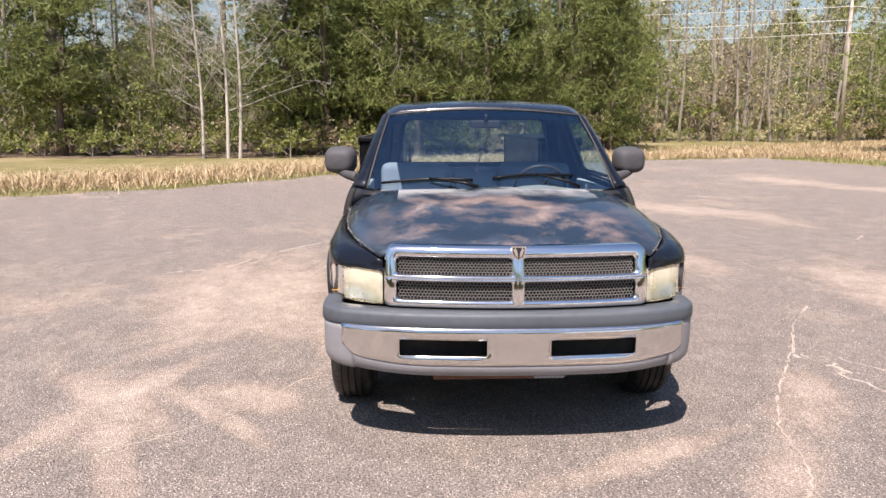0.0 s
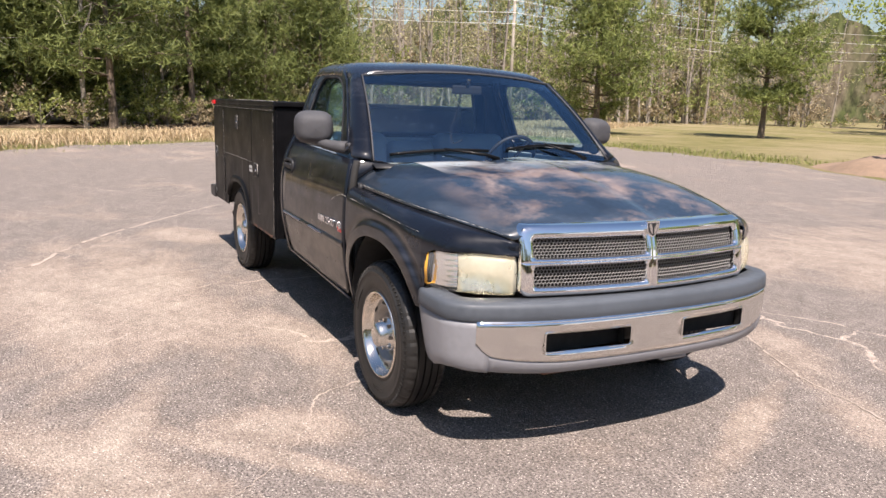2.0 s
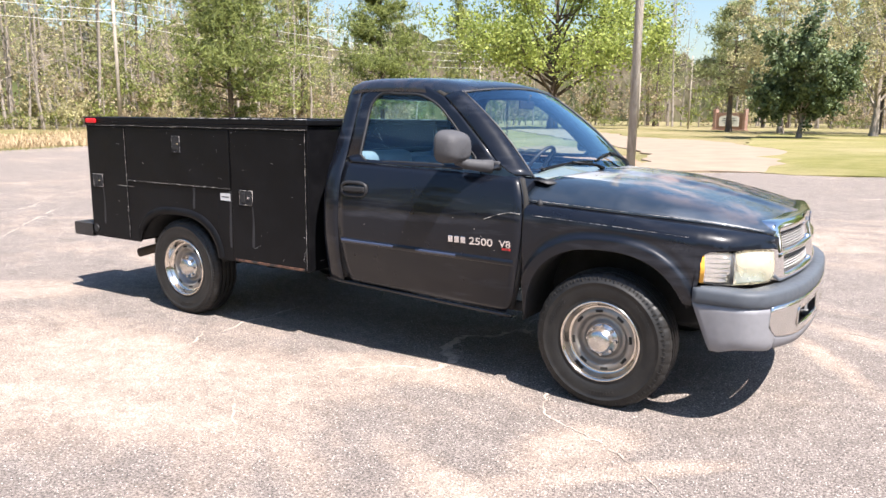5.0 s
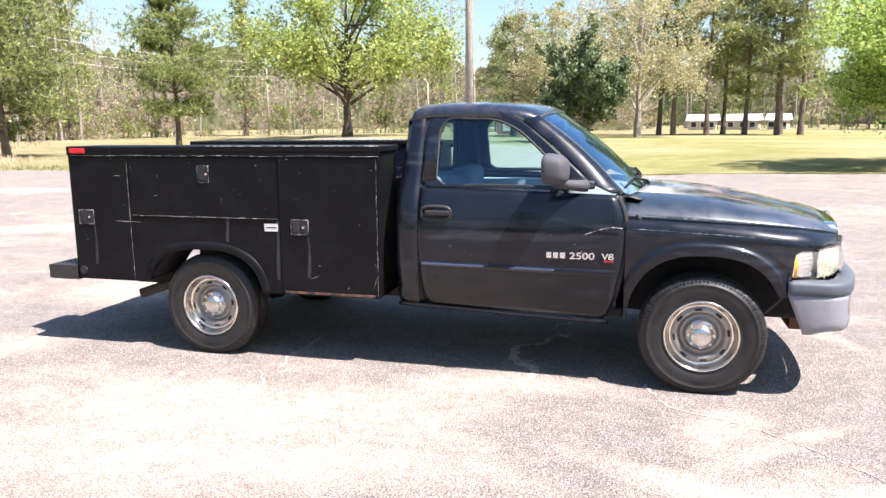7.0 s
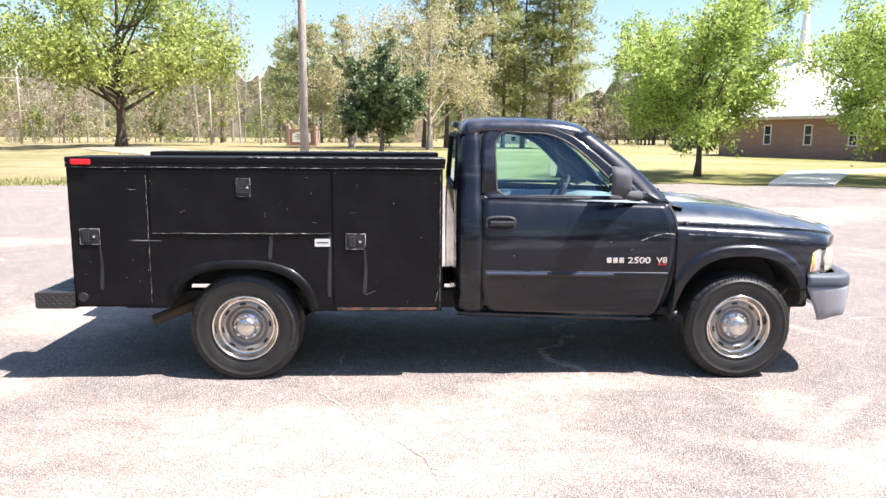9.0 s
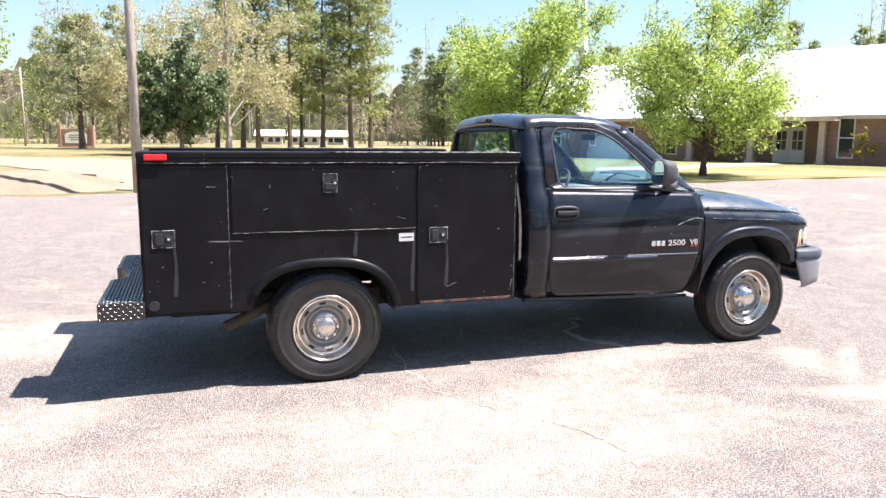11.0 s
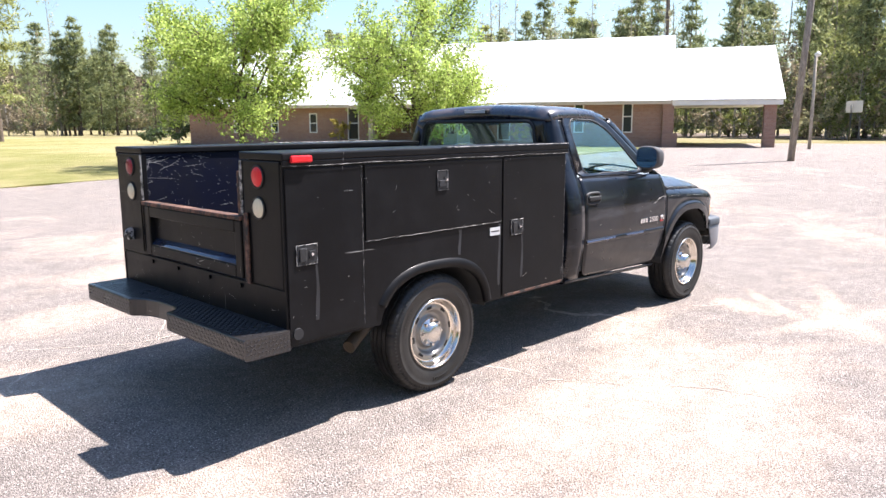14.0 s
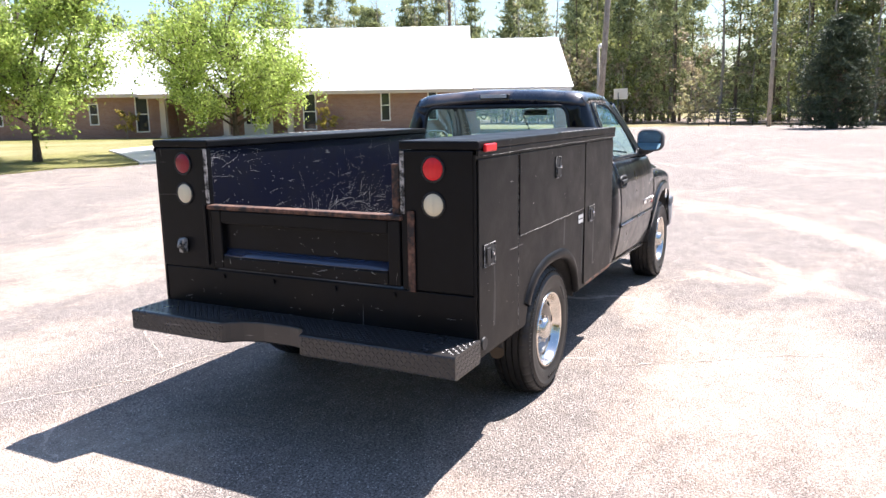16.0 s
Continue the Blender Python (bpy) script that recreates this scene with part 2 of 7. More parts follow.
def add_box(bm, a, b, bevel=0.0, mi=0, m=None, segs=2):
    """A box between two corners, with rounded edges where bevel is given."""
    a, b = np.minimum(a, b), np.maximum(a, b)
    made = bmesh.ops.create_cube(bm, size=1.0)["verts"]
    for v in made:
        v.co = Vector([(a[i] + b[i]) / 2 + v.co[i] * (b[i] - a[i]) for i in range(3)])
    faces = {f for v in made for f in v.link_faces}
    if bevel > 0:
        edges = list({e for f in faces for e in f.edges})
        out = bmesh.ops.bevel(bm, geom=edges, offset=bevel, segments=segs, profile=0.5, affect="EDGES")
        faces = set(out["faces"]) | {f for f in faces if f.is_valid}
        made = list({v for f in faces for v in f.verts})
    for f in faces:
        f.material_index = mi
    if m is not None:
        bmesh.ops.transform(bm, matrix=m, verts=made)
    return made


def box(name, a, b, material, parent, bevel=0.0, label="", m=None):
    bm = bmesh.new()
    add_box(bm, a, b, bevel, 0, m)
    return part(name, bm, material, parent, label)


def add_grid(bm, P, mi=0, close_u=False):
    """Quads over a grid of points P[i][j]."""
    rows = [[bm.verts.new(Vector([float(c) for c in p])) for p in row] for row in P]
    n = len(rows)
    for i in range(n if close_u else n - 1):
        a, b = rows[i], rows[(i + 1) % n]
        for j in range(len(a) - 1):
            f = bm.faces.new((a[j], a[j + 1], b[j + 1], b[j]))
            f.material_index = mi
            f.smooth = True
    return rows


def add_lathe(bm, profile, steps=48, mi=0, axis="y"):
    """A turned form round the y axis from (radius, y) pairs."""
    P = []
    for k in range(steps):
        a = 2 * math.pi * k / steps
        P.append([(r * math.cos(a), y, r * math.sin(a)) for r, y in profile])
    return add_grid(bm, P, mi, True)


def add_tube(bm, path, r, sides=8, mi=0, cap=True):
    """A tube along points; r is a number or one for each point."""
    path = [Vector(p) for p in path]
    rows, side = [], None
    for i, p in enumerate(path):
        d = (path[min(i + 1, len(path) - 1)] - path[max(i - 1, 0)]).normalized()
        if side is None:
            side = d.orthogonal().normalized()
        side = (side - d * side.dot(d)).normalized()
        up = d.cross(side)
        rr = r if isinstance(r, (int, float)) else r[i]
        rows.append([bm.verts.new(p + rr * (math.cos(2 * math.pi * k / sides) * side + math.sin(2 * math.pi * k / sides) * up)) for k in range(sides)])
    for a, b in zip(rows, rows[1:]):
        for k in range(sides):
            f = bm.faces.new((a[k], a[(k + 1) % sides], b[(k + 1) % sides], b[k]))
            f.smooth, f.material_index = True, mi
    if cap:
        for row in (rows[0][::-1], rows[-1]):
            bm.faces.new(row).material_index = mi


def spline(pts, n):
    """n points on a smooth curve through pts (Catmull-Rom by chord length)."""
    p = np.asarray(pts, float)
    d = np.r_[0, np.cumsum(np.linalg.norm(np.diff(p, axis=0), axis=1))]
    m = np.gradient(p, d, axis=0)
    out = []
    for s in np.linspace(0, d[-1], n):
        i = min(np.searchsorted(d, s, side="right") - 1, len(p) - 2)
        h = d[i + 1] - d[i]
        t = (s - d[i]) / h
        out.append((2 * t**3 - 3 * t**2 + 1) * p[i] + (t**3 - 2 * t**2 + t) * h * m[i] + (3 * t**2 - 2 * t**3) * p[i + 1] + (t**3 - t**2) * h * m[i + 1])
    return np.array(out)


def solid(ob, thick, offset=-1.0):
    k = ob.modifiers.new("thickness", "SOLIDIFY")
    k.thickness, k.offset = thick, offset
    return ob


class Acc:
    """Collects triangles of trees and grass."""

    def __init__(self):
        self.V, self.F, self.M, self.n = [], [], [], 0

    def add(self, V, F, m):
        self.V.append(np.asarray(V, np.float32).reshape(-1, 3))
        self.F.append(np.asarray(F, np.int64).reshape(-1, 3) + self.n)
        self.M.append(np.full(len(self.F[-1]), m, np.int32))
        self.n += len(self.V[-1])

    def arrays(self):
        return np.concatenate(self.V), np.concatenate(self.F), np.concatenate(self.M)

    def tube(self, P, R, sides, m):
        P = np.asarray(P, float)
        d = np.gradient(P, axis=0)
        d /= np.linalg.norm(d, axis=1)[:, None] + 1e-9
        ref = np.array([1.0, 0, 0]) if abs(d[0][0]) < 0.8 else np.array([0, 1.0, 0])
        s = ref - d * (d @ ref)[:, None]
        s /= np.linalg.norm(s, axis=1)[:, None] + 1e-9
        u = np.cross(d, s)
        a = np.arange(sides) * 2 * np.pi / sides
        ring = np.cos(a)[None, :, None] * s[:, None] + np.sin(a)[None, :, None] * u[:, None]
        V = (P[:, None] + np.asarray(R, float)[:, None, None] * ring).reshape(-1, 3)
        i, j = np.meshgrid(np.arange(len(P) - 1), np.arange(sides), indexing="ij")
        a0, a1 = (i * sides + j).ravel(), (i * sides + (j + 1) % sides).ravel()
        self.add(V, np.concatenate([np.c_[a0, a1, a1 + sides], np.c_[a0, a1 + sides, a0 + sides]]), m)

    def leaves(self, C, size, rng, m, long=1.6):
        """A small bent leaf at each centre, turned at random."""
        n = len(C)
        if not n:
            return
        u = rng.normal(size=(n, 3))
        u /= np.linalg.norm(u, axis=1)[:, None]
        w = np.cross(u, rng.normal(size=(n, 3)))
        w /= np.linalg.norm(w, axis=1)[:, None] + 1e-9
        s = size * rng.uniform(0.6, 1.3, (n, 1))
        V = np.stack([C - u * s * long / 2, C + w * s / 2, C + u * s * long / 2, C - w * s / 2], 1)
        k = np.arange(n)[:, None] * 4
        self.add(V, np.concatenate([k + [0, 1, 2], k + [0, 2, 3]]), m)

    def tufts(self, C, length, width, count, rng, m, up=0.25):
        """Bunches of thin needles that spread from each centre."""
        n = len(C)
        if not n:
            return
        d = rng.normal(size=(n, count, 3))
        d[..., 2] += up
        d /= np.linalg.norm(d, axis=2)[..., None]
        w = np.cross(d, rng.normal(size=(n, count, 3)))
        w /= np.linalg.norm(w, axis=2)[..., None] + 1e-9
        ln = length * rng.uniform(0.6, 1.2, (n, count, 1))
        base = C[:, None] + 0 * d
        V = np.stack([base - w * width / 2, base + w * width / 2, base + d * ln], 2).reshape(-1, 3)
        self.add(V, np.arange(len(V)).reshape(-1, 3), m)


def bend(p, d, length, n, wig, lift, rng):
    """A limb's path: starts at p along d, wanders, and lifts or sags."""
    out, d = [np.array(p, float)], np.array(d, float) / np.linalg.norm(d)
    for _ in range(n):
        d = d + rng.normal(size=3) * wig
        d[2] += lift
        d /= np.linalg.norm(d)
        out.append(out[-1] + d * length / n)
    return np.array(out)


def broadleaf(acc, rng, height, radius, clear, trunk_r, limbs, twigs, per, leaf, m_bark, m_leaf, spread=0.5, cheap=False):
    """A leafy tree: trunk, limbs that fill a rounded crown, twigs, leaves round the twigs."""
    lean = rng.normal(size=2) * 0.03
    trunk = np.array([[lean[0] * z + 0.05 * math.sin(z * 1.3), lean[1] * z, z] for z in np.linspace(-0.15, height * 0.72, 9)])
    tr = trunk_r * np.linspace(1.0, 0.25, 9)
    tr[0] *= 1.5
    acc.tube(trunk, tr, 8, m_bark)
    centre = np.array([0, 0, clear + (height - clear) * 0.47])
    half = np.array([radius, radius, (height - clear) * 0.53])
    pts = []
    for i in range(limbs):
        z0 = clear * 0.85 + (height * 0.62 - clear * 0.85) * (i / limbs) ** 1.2
        a = i * 2.399 + rng.uniform(-0.3, 0.3)
        el = rng.uniform(-0.75, 1.2) if i > limbs * 0.5 else rng.uniform(-0.85, 0.35)
        goal = centre + half * np.array([math.cos(a) * math.cos(el), math.sin(a) * math.cos(el), math.sin(el)]) * rng.uniform(0.75, 1.02)
        start = np.array([np.interp(z0, trunk[:, 2], trunk[:, 0]), np.interp(z0, trunk[:, 2], trunk[:, 1]), z0])
        way = goal - start
        path = bend(start, way + np.array([0, 0, 0.25 * np.linalg.norm(way)]), np.linalg.norm(way), 6, 0.07, -0.05, rng)
        r0 = trunk_r * 0.42 * (1 - 0.5 * i / limbs)
        acc.tube(path[::3] if cheap else path, np.linspace(r0, 0.012, 3 if cheap else 7), 3 if cheap else 5, m_bark)
        for _ in range(twigs):
            f = rng.uniform(0.35, 1.0)
            k = f * 6
            p = path[int(k)] + (path[min(int(k) + 1, 6)] - path[int(k)]) * (k - int(k))
            out = bend(p, rng.normal(size=3) + way / np.linalg.norm(way) * 0.8 + np.array([0, 0, 0.3]), radius * spread * rng.uniform(0.5, 1.0), 3, 0.2, 0.02, rng)
            if not cheap:
                acc.tube(out, np.linspace(0.014, 0.004, 4), 3, m_bark)
            f = rng.uniform(0.15, 1.0, (per, 1)) * 3
            i0 = np.minimum(f.astype(int), 2)[:, 0]
            pts.append(out[i0] + (out[i0 + 1] - out[i0]) * (f - i0[:, None]) + rng.normal(size=(per, 3)) * radius * 0.035)
    acc.leaves(np.concatenate(pts), leaf, rng, m_leaf)


def pine(acc, rng, height, radius, clear, trunk_r, whorls, per_whorl, tuft_n, needle, count, m_bark, m_leaf, flat=0.5, width=0.02, cheap=False):
    """A pine: straight trunk, whorls of limbs, bunches of needles on the outer parts."""
    lean = rng.normal(size=2) * 0.015
    zs = np.linspace(-0.15, height, 10)
    trunk = np.c_[lean[0] * zs + 0.06 * np.sin(zs * 0.5 + rng.uniform(0, 6)), lean[1] * zs, zs]
    tr = trunk_r * (1 - 0.88 * np.linspace(0, 1, 10))
    tr[0] *= 1.3
    acc.tube(trunk, tr, 7, m_bark)
    pts = []
    for i in range(whorls):
        f = (i + rng.uniform(0, 0.8)) / whorls
        z0 = clear + (height - clear) * f
        reach = radius * (1 - f) ** 0.7 * (0.55 + 0.45 * min(1, f * 5)) + 0.25
        for j in range(per_whorl):
            a = rng.uniform(0, 6.283)
            ln = reach * rng.uniform(0.55, 1.1)
            d = np.array([math.cos(a), math.sin(a), rng.uniform(-0.15, 0.35) + flat * f])
            p0 = np.array([np.interp(z0, zs, trunk[:, 0]), np.interp(z0, zs, trunk[:, 1]), z0])
            path = bend(p0, d, ln, 4, 0.09, 0.03, rng)
            if not cheap or j == 0:
                acc.tube(path, np.linspace(trunk_r * 0.2 * (1 - 0.6 * f) + 0.008, 0.008, 5), 3 if cheap else 4, m_bark)
            g = np.sqrt(rng.uniform(0.12, 1.0, (tuft_n, 1))) * 4
            i0 = np.minimum(g.astype(int), 3)[:, 0]
            side = rng.normal(size=(tuft_n, 3)) * np.array([1, 1, 0.45]) * (0.1 + 0.17 * ln) * (0.4 + 0.6 * g / 4)
            pts.append(path[i0] + (path[i0 + 1] - path[i0]) * (g - i0[:, None]) + side)
    acc.tufts(np.concatenate(pts), needle, width, count, rng, m_leaf)


def bare(acc, rng, height, radius, trunk_r, limbs, twigs, m_bark, m_leaf, leaf_n=0, leaf=0.08, start=0.3, sub=3):
    """A leafless or barely leafing tree of many thin twigs."""
    zs = np.linspace(-0.15, height, 9)
    lean = rng.normal(size=2) * 0.03
    trunk = np.c_[lean[0] * zs + 0.1 * np.sin(zs * 0.6 + rng.uniform(0, 6)), lean[1] * zs + 0.08 * np.sin(zs * 0.5), zs]
    acc.tube(trunk, trunk_r * (1.05 - np.linspace(0, 1, 9)), 6, m_bark)
    pts = []
    for i in range(limbs):
        f = start + (0.98 - start) * i / limbs
        z0 = height * f
        a = rng.uniform(0, 6.283)
        ln = radius * (1.15 - f) * rng.uniform(0.6, 1.2)
        p0 = np.array([np.interp(z0, zs, trunk[:, 0]), np.interp(z0, zs, trunk[:, 1]), z0])
        path = bend(p0, (math.cos(a), math.sin(a), rng.uniform(0.2, 1.0)), ln, 4, 0.14, 0.05, rng)
        acc.tube(path, np.linspace(trunk_r * 0.3 * (1.1 - f), 0.008, 5), 3, m_bark)
        for _ in range(twigs):
            k = rng.integers(1, 5)
            t = bend(path[k], rng.normal(size=3) + np.array([math.cos(a), math.sin(a), 0.5]), ln * rng.uniform(0.25, 0.6), 2, 0.2, 0.02, rng)
            acc.tube(t, [0.012, 0.008, 0.004], 3, m_bark)
            for _ in range(sub):
                s = bend(t[rng.integers(1, 3)], rng.normal(size=3) + np.array([0, 0, 0.5]), ln * 0.25, 1, 0.1, 0.0, rng)
                acc.tube(s, [0.007, 0.003], 3, m_bark)
            if leaf_n:
                pts.append(t[rng.integers(0, 3, leaf_n)] + rng.normal(size=(leaf_n, 3)) * ln * 0.12)
    if pts:
        acc.leaves(np.concatenate(pts), leaf, rng, m_leaf)


def ground_z(x, y):
    s = np.clip((0.8 * np.asarray(x, float) + 0.6 * np.asarray(y, float) - 8) / 18, 0, 1)
    return 0.38 * s * s * (3 - 2 * s)


def tree(name, label, at, build, mats, turn=0.0, leafy=True, group=""):
    """A standing tree: an Empty with trunk and crown as parts."""
    acc = Acc()
    build(acc)
    V, F, mi = acc.arrays()
    top = thing(name, label, "tree", (at[0], at[1], float(ground_z(*at))), turn, group)
    for k, (piece, mat) in enumerate(zip(("trunk", "crown"), mats)):
        sel = mi == k
        if sel.any():
            used, inv = np.unique(F[sel], return_inverse=True)
            ob = new(piece, mesh_data(piece, V[used], inv.reshape(-1, 3), [mat], smooth=(k == 0)))
            ob.parent = top
    return top


def proto(build, *a, **k):
    acc = Acc()
    build(acc, *a, **k)
    return acc.arrays()


def along(points, depth, count, rng, near=0.0, far=1.0):
    """Spots in a band behind a line of points (to its left side)."""
    p = np.asarray(points, float)
    seg = np.linalg.norm(np.diff(p, axis=0), axis=1)
    out = []
    for _ in range(count):
        s = rng.uniform(0, seg.sum())
        i = 0
        while s > seg[i] and i < len(seg) - 1:
            s -= seg[i]
            i += 1
        d = (p[i + 1] - p[i]) / seg[i]
        out.append(p[i] + d * s + np.array([-d[1], d[0]]) * depth * (near + (far - near) * rng.uniform(0, 1) ** 1.3) + rng.normal(size=2) * 0.8)
    return out

# ---- ground, lot, drive ----
def sheet(name, outline, material, lift, label, kind="structure", category="ground", step=1.2, ragged=0.25, seed=3):
    """A flat-lying sheet that follows the ground, with an uneven edge and a small drop at the rim."""
    rng = np.random.default_rng(seed)
    pts = []
    n = len(outline)
    for i in range(n):
        a, b = np.array(outline[i], float), np.array(outline[(i + 1) % n], float)
        k = max(1, int(np.linalg.norm(b - a) / step))
        nrm = np.array([-(b - a)[1], (b - a)[0]]) / np.linalg.norm(b - a)
        for j in range(k):
            pts.append(a + (b - a) * j / k + nrm * rng.normal() * ragged)
    bm = bmesh.new()
    top = [bm.verts.new((x, y, 0)) for x, y in pts]
    face = bm.faces.new(top)
    bmesh.ops.triangulate(bm, faces=[face])
    for _ in range(3):
        long = [e for e in bm.edges if e.calc_length() > 5]
        if long:
            bmesh.ops.subdivide_edges(bm, edges=long, cuts=1)
            bmesh.ops.triangulate(bm, faces=[f for f in bm.faces if len(f.verts) > 3])
    for v in bm.verts:
        v.co.z = float(ground_z(v.co.x, v.co.y)) + lift
    rim = [e for e in bm.edges if e.is_boundary]
    low = bmesh.ops.extrude_edge_only(bm, edges=rim)["geom"]
    for v in low:
        if isinstance(v, bmesh.types.BMVert):
            v.co.z -= lift + 0.05
    for f in bm.faces:
        f.smooth = False
    ob = part(name, bm, material, None, label)
    return tagged(ob, label, category, "", kind)


def build_ground():
    g = np.concatenate([[-2500, -1200, -500, -250, -150], np.arange(-100, 101, 4.0), [150, 250, 500, 1200, 2500]])
    X, Y = np.meshgrid(g, g, indexing="ij")
    far = np.clip((np.hypot(X, Y) - 200) / 300, 0, 1)
    inside = (X > -12) & (X < 60) & (Y > -45) & (Y < 20)
    rough = 0.05 * np.sin(X * 0.37 + 1) * np.sin(Y * 0.29) + 0.03 * np.sin(X * 0.9) * np.sin(Y * 0.7 + 2)
    Z = ground_z(X, Y) - 0.03 + np.where(inside, 0, np.minimum(rough, 0.02)) + 2 * far
    n = len(g)
    i, j = np.meshgrid(np.arange(n - 1), np.arange(n - 1), indexing="ij")
    a = (i * n + j).ravel()
    ob = new("ground", mesh_data("ground", np.c_[X.ravel(), Y.ravel(), Z.ravel()], np.c_[a, a + n, a + n + 1, a + 1], [M["field"]], smooth=True))
    tagged(ob, "rough field of pale green and dry grass", "ground", "", "structure")


build_ground()
LOT = [(-9, -11), (-11, -7), (-16, -3.8), (-21, 3), (-26, 9.8), (-28.5, 16.5), (-20, 18.5), (-9.4, 18.6), (-4.6, 16.2), (1, 18), (6, 17.8), (10, 17.2), (15, 14.2), (25, 14.4), (35, 15.6), (38, 18), (41, 20), (50, 16), (56, 0), (47, -12), (40, -42), (-10, -45)]
road = sheet("road", LOT, M["asphalt"], 0.0, "worn grey asphalt parking lot with sandy patches and cracks", category="parking lot")
LAWN = [(1, 18.2), (6, 18.0), (10, 17.4), (15, 14.4), (25, 14.6), (35, 15.8), (40, 22), (30, 60), (28, 110), (-6, 66), (-3, 40)]
sheet("lawn", LAWN, M["lawn"], 0.012, "mown yellow-green lawn", category="lawn", ragged=0.15)
sheet("drive", [(-3, 18.2), (1.2, 18.4), (0.4, 30), (-4.2, 40), (-12, 48), (-28, 75), (-34, 72), (-16.7, 46), (-8.6, 34), (-4.5, 27)], M["gravel"], 0.016, "pale tan gravel drive", category="drive")
sheet("path", [(12.0, 16.2), (13.6, 15.4), (17.4, 20.9), (30.2, 26.8), (29.6, 28.2), (15.8, 22.2)], M["concrete"], 0.05, "pale concrete path across the lawn", category="path", ragged=0.0)


def mound():
    bm = bmesh.new()
    rng = np.random.default_rng(5)
    P = []
    for i in range(26):
        row = []
        for j in range(18):
            x, y = -9.2 + i * 0.27, 17.2 + j * 0.32
            r = math.hypot((x + 5.8) / 3.3, (y - 20.0) / 2.5)
            z = float(ground_z(x, y)) + 0.62 * max(0, 1 - r * r) ** 1.1 + (0.10 * noise.noise(Vector((x, y, 0)) * 1.2) + 0.06 * noise.noise(Vector((x, y, 4)) * 3.5)) * (1 if r < 1.05 else 0.2) - 0.05
            row.append((x, y, z))
        P.append(row)
    add_grid(bm, P)
    ob = part("dirt_mound", bm, M["dirt"], None)
    tagged(ob, "low mound of red sandy dirt beside the drive", "mound", "", "structure")


mound()


def sand_seams():
    """Pale sand lying in the long cracks of the lot: each is a ragged strip along a few turning points."""
    rng = np.random.default_rng(31)
    for half, pts in (
        (0.060, ((-0.3, -3.3), (-0.6, -2.75), (-1.2, -2.5), (-2.0, -2.1), (-2.7, -1.6), (-3.9, -0.7), (-4.8, 0.05), (-6.0, 1.1), (-6.9, 1.95))),
        (0.022, ((1.3, -2.6), (1.2, -2.25), (0.95, -1.9), (0.5, -1.2))),
        (0.030, ((-4.3, 3.9), (-5.7, 5.4), (-6.9, 7.0), (-8.4, 8.6))),
        (0.028, ((1.4, 3.1), (2.1, 2.6), (2.6, 2.35), (3.4, 1.85), (4.1, 1.5), (4.7, 1.35), (5.2, 0.9))),
        (0.020, ((3.1, -0.9), (3.25, -1.25), (3.65, -1.45), (3.9, -1.65), (4.3, -2.1))),
        (0.028, ((-2.4, 2.3), (-1.6, 1.9), (-1.2, 1.63), (-0.9, 1.45), (-0.65, 1.43), (0.2, 1.1))),
        (0.018, ((-0.2, 2.3), (-0.5, 1.8), (-0.72, 1.46))),
        (0.018, ((-2.2, -1.9), (-1.7, -2.05), (-1.3, -2.25), (-0.8, -2.5))),
        (0.040, ((-16, 8.5), (-17.5, 10.4), (-19.2, 12.0), (-19.1, 17))),
        (0.035, ((5.5, 4.0), (8.0, 5.2), (11.5, 5.6), (16, 7.5))),
        (0.035, ((7.5, 1.2), (10.5, 0.4), (15, 0.8), (21, -0.6))),
    ):
        line = spline([(x, y, 0) for x, y in pts], 12 * len(pts))
        bm = bmesh.new()
        prev = None
        wide = half
        for k, p in enumerate(line):
            d = line[min(k + 1, len(line) - 1)] - line[max(k - 1, 0)]
            d /= np.linalg.norm(d)
            nrm = np.array((-d[1], d[0], 0))
            wide = 0.6 * wide + 0.4 * half * rng.uniform(0.0, 0.8)
            mid = p + nrm * rng.normal() * 0.007
            a, b = mid + nrm * wide * rng.uniform(0.2, 1.0), mid - nrm * wide * rng.uniform(0.2, 1.0)
            z = float(ground_z(p[0], p[1])) + 0.004
            row = [bm.verts.new((a[0], a[1], z)), bm.verts.new((mid[0], mid[1], z + 0.002)), bm.verts.new((b[0], b[1], z))]
            if prev and rng.uniform() > 0.12:
                bm.faces.new((prev[0], row[0], row[1], prev[1]))
                bm.faces.new((prev[1], row[1], row[2], prev[2]))
            prev = row
        ob = part("sand_seam", bm, M["seam_sand"], road)
        tagged(ob, "pale sand filling a crack in the asphalt")


sand_seams()

# ---- church hall ----
CH_R, CH_D = np.array([37.6, 17.0]), np.array([-0.44, 0.898])
CH_TURN = math.degrees(math.atan2(CH_D[1], CH_D[0]))


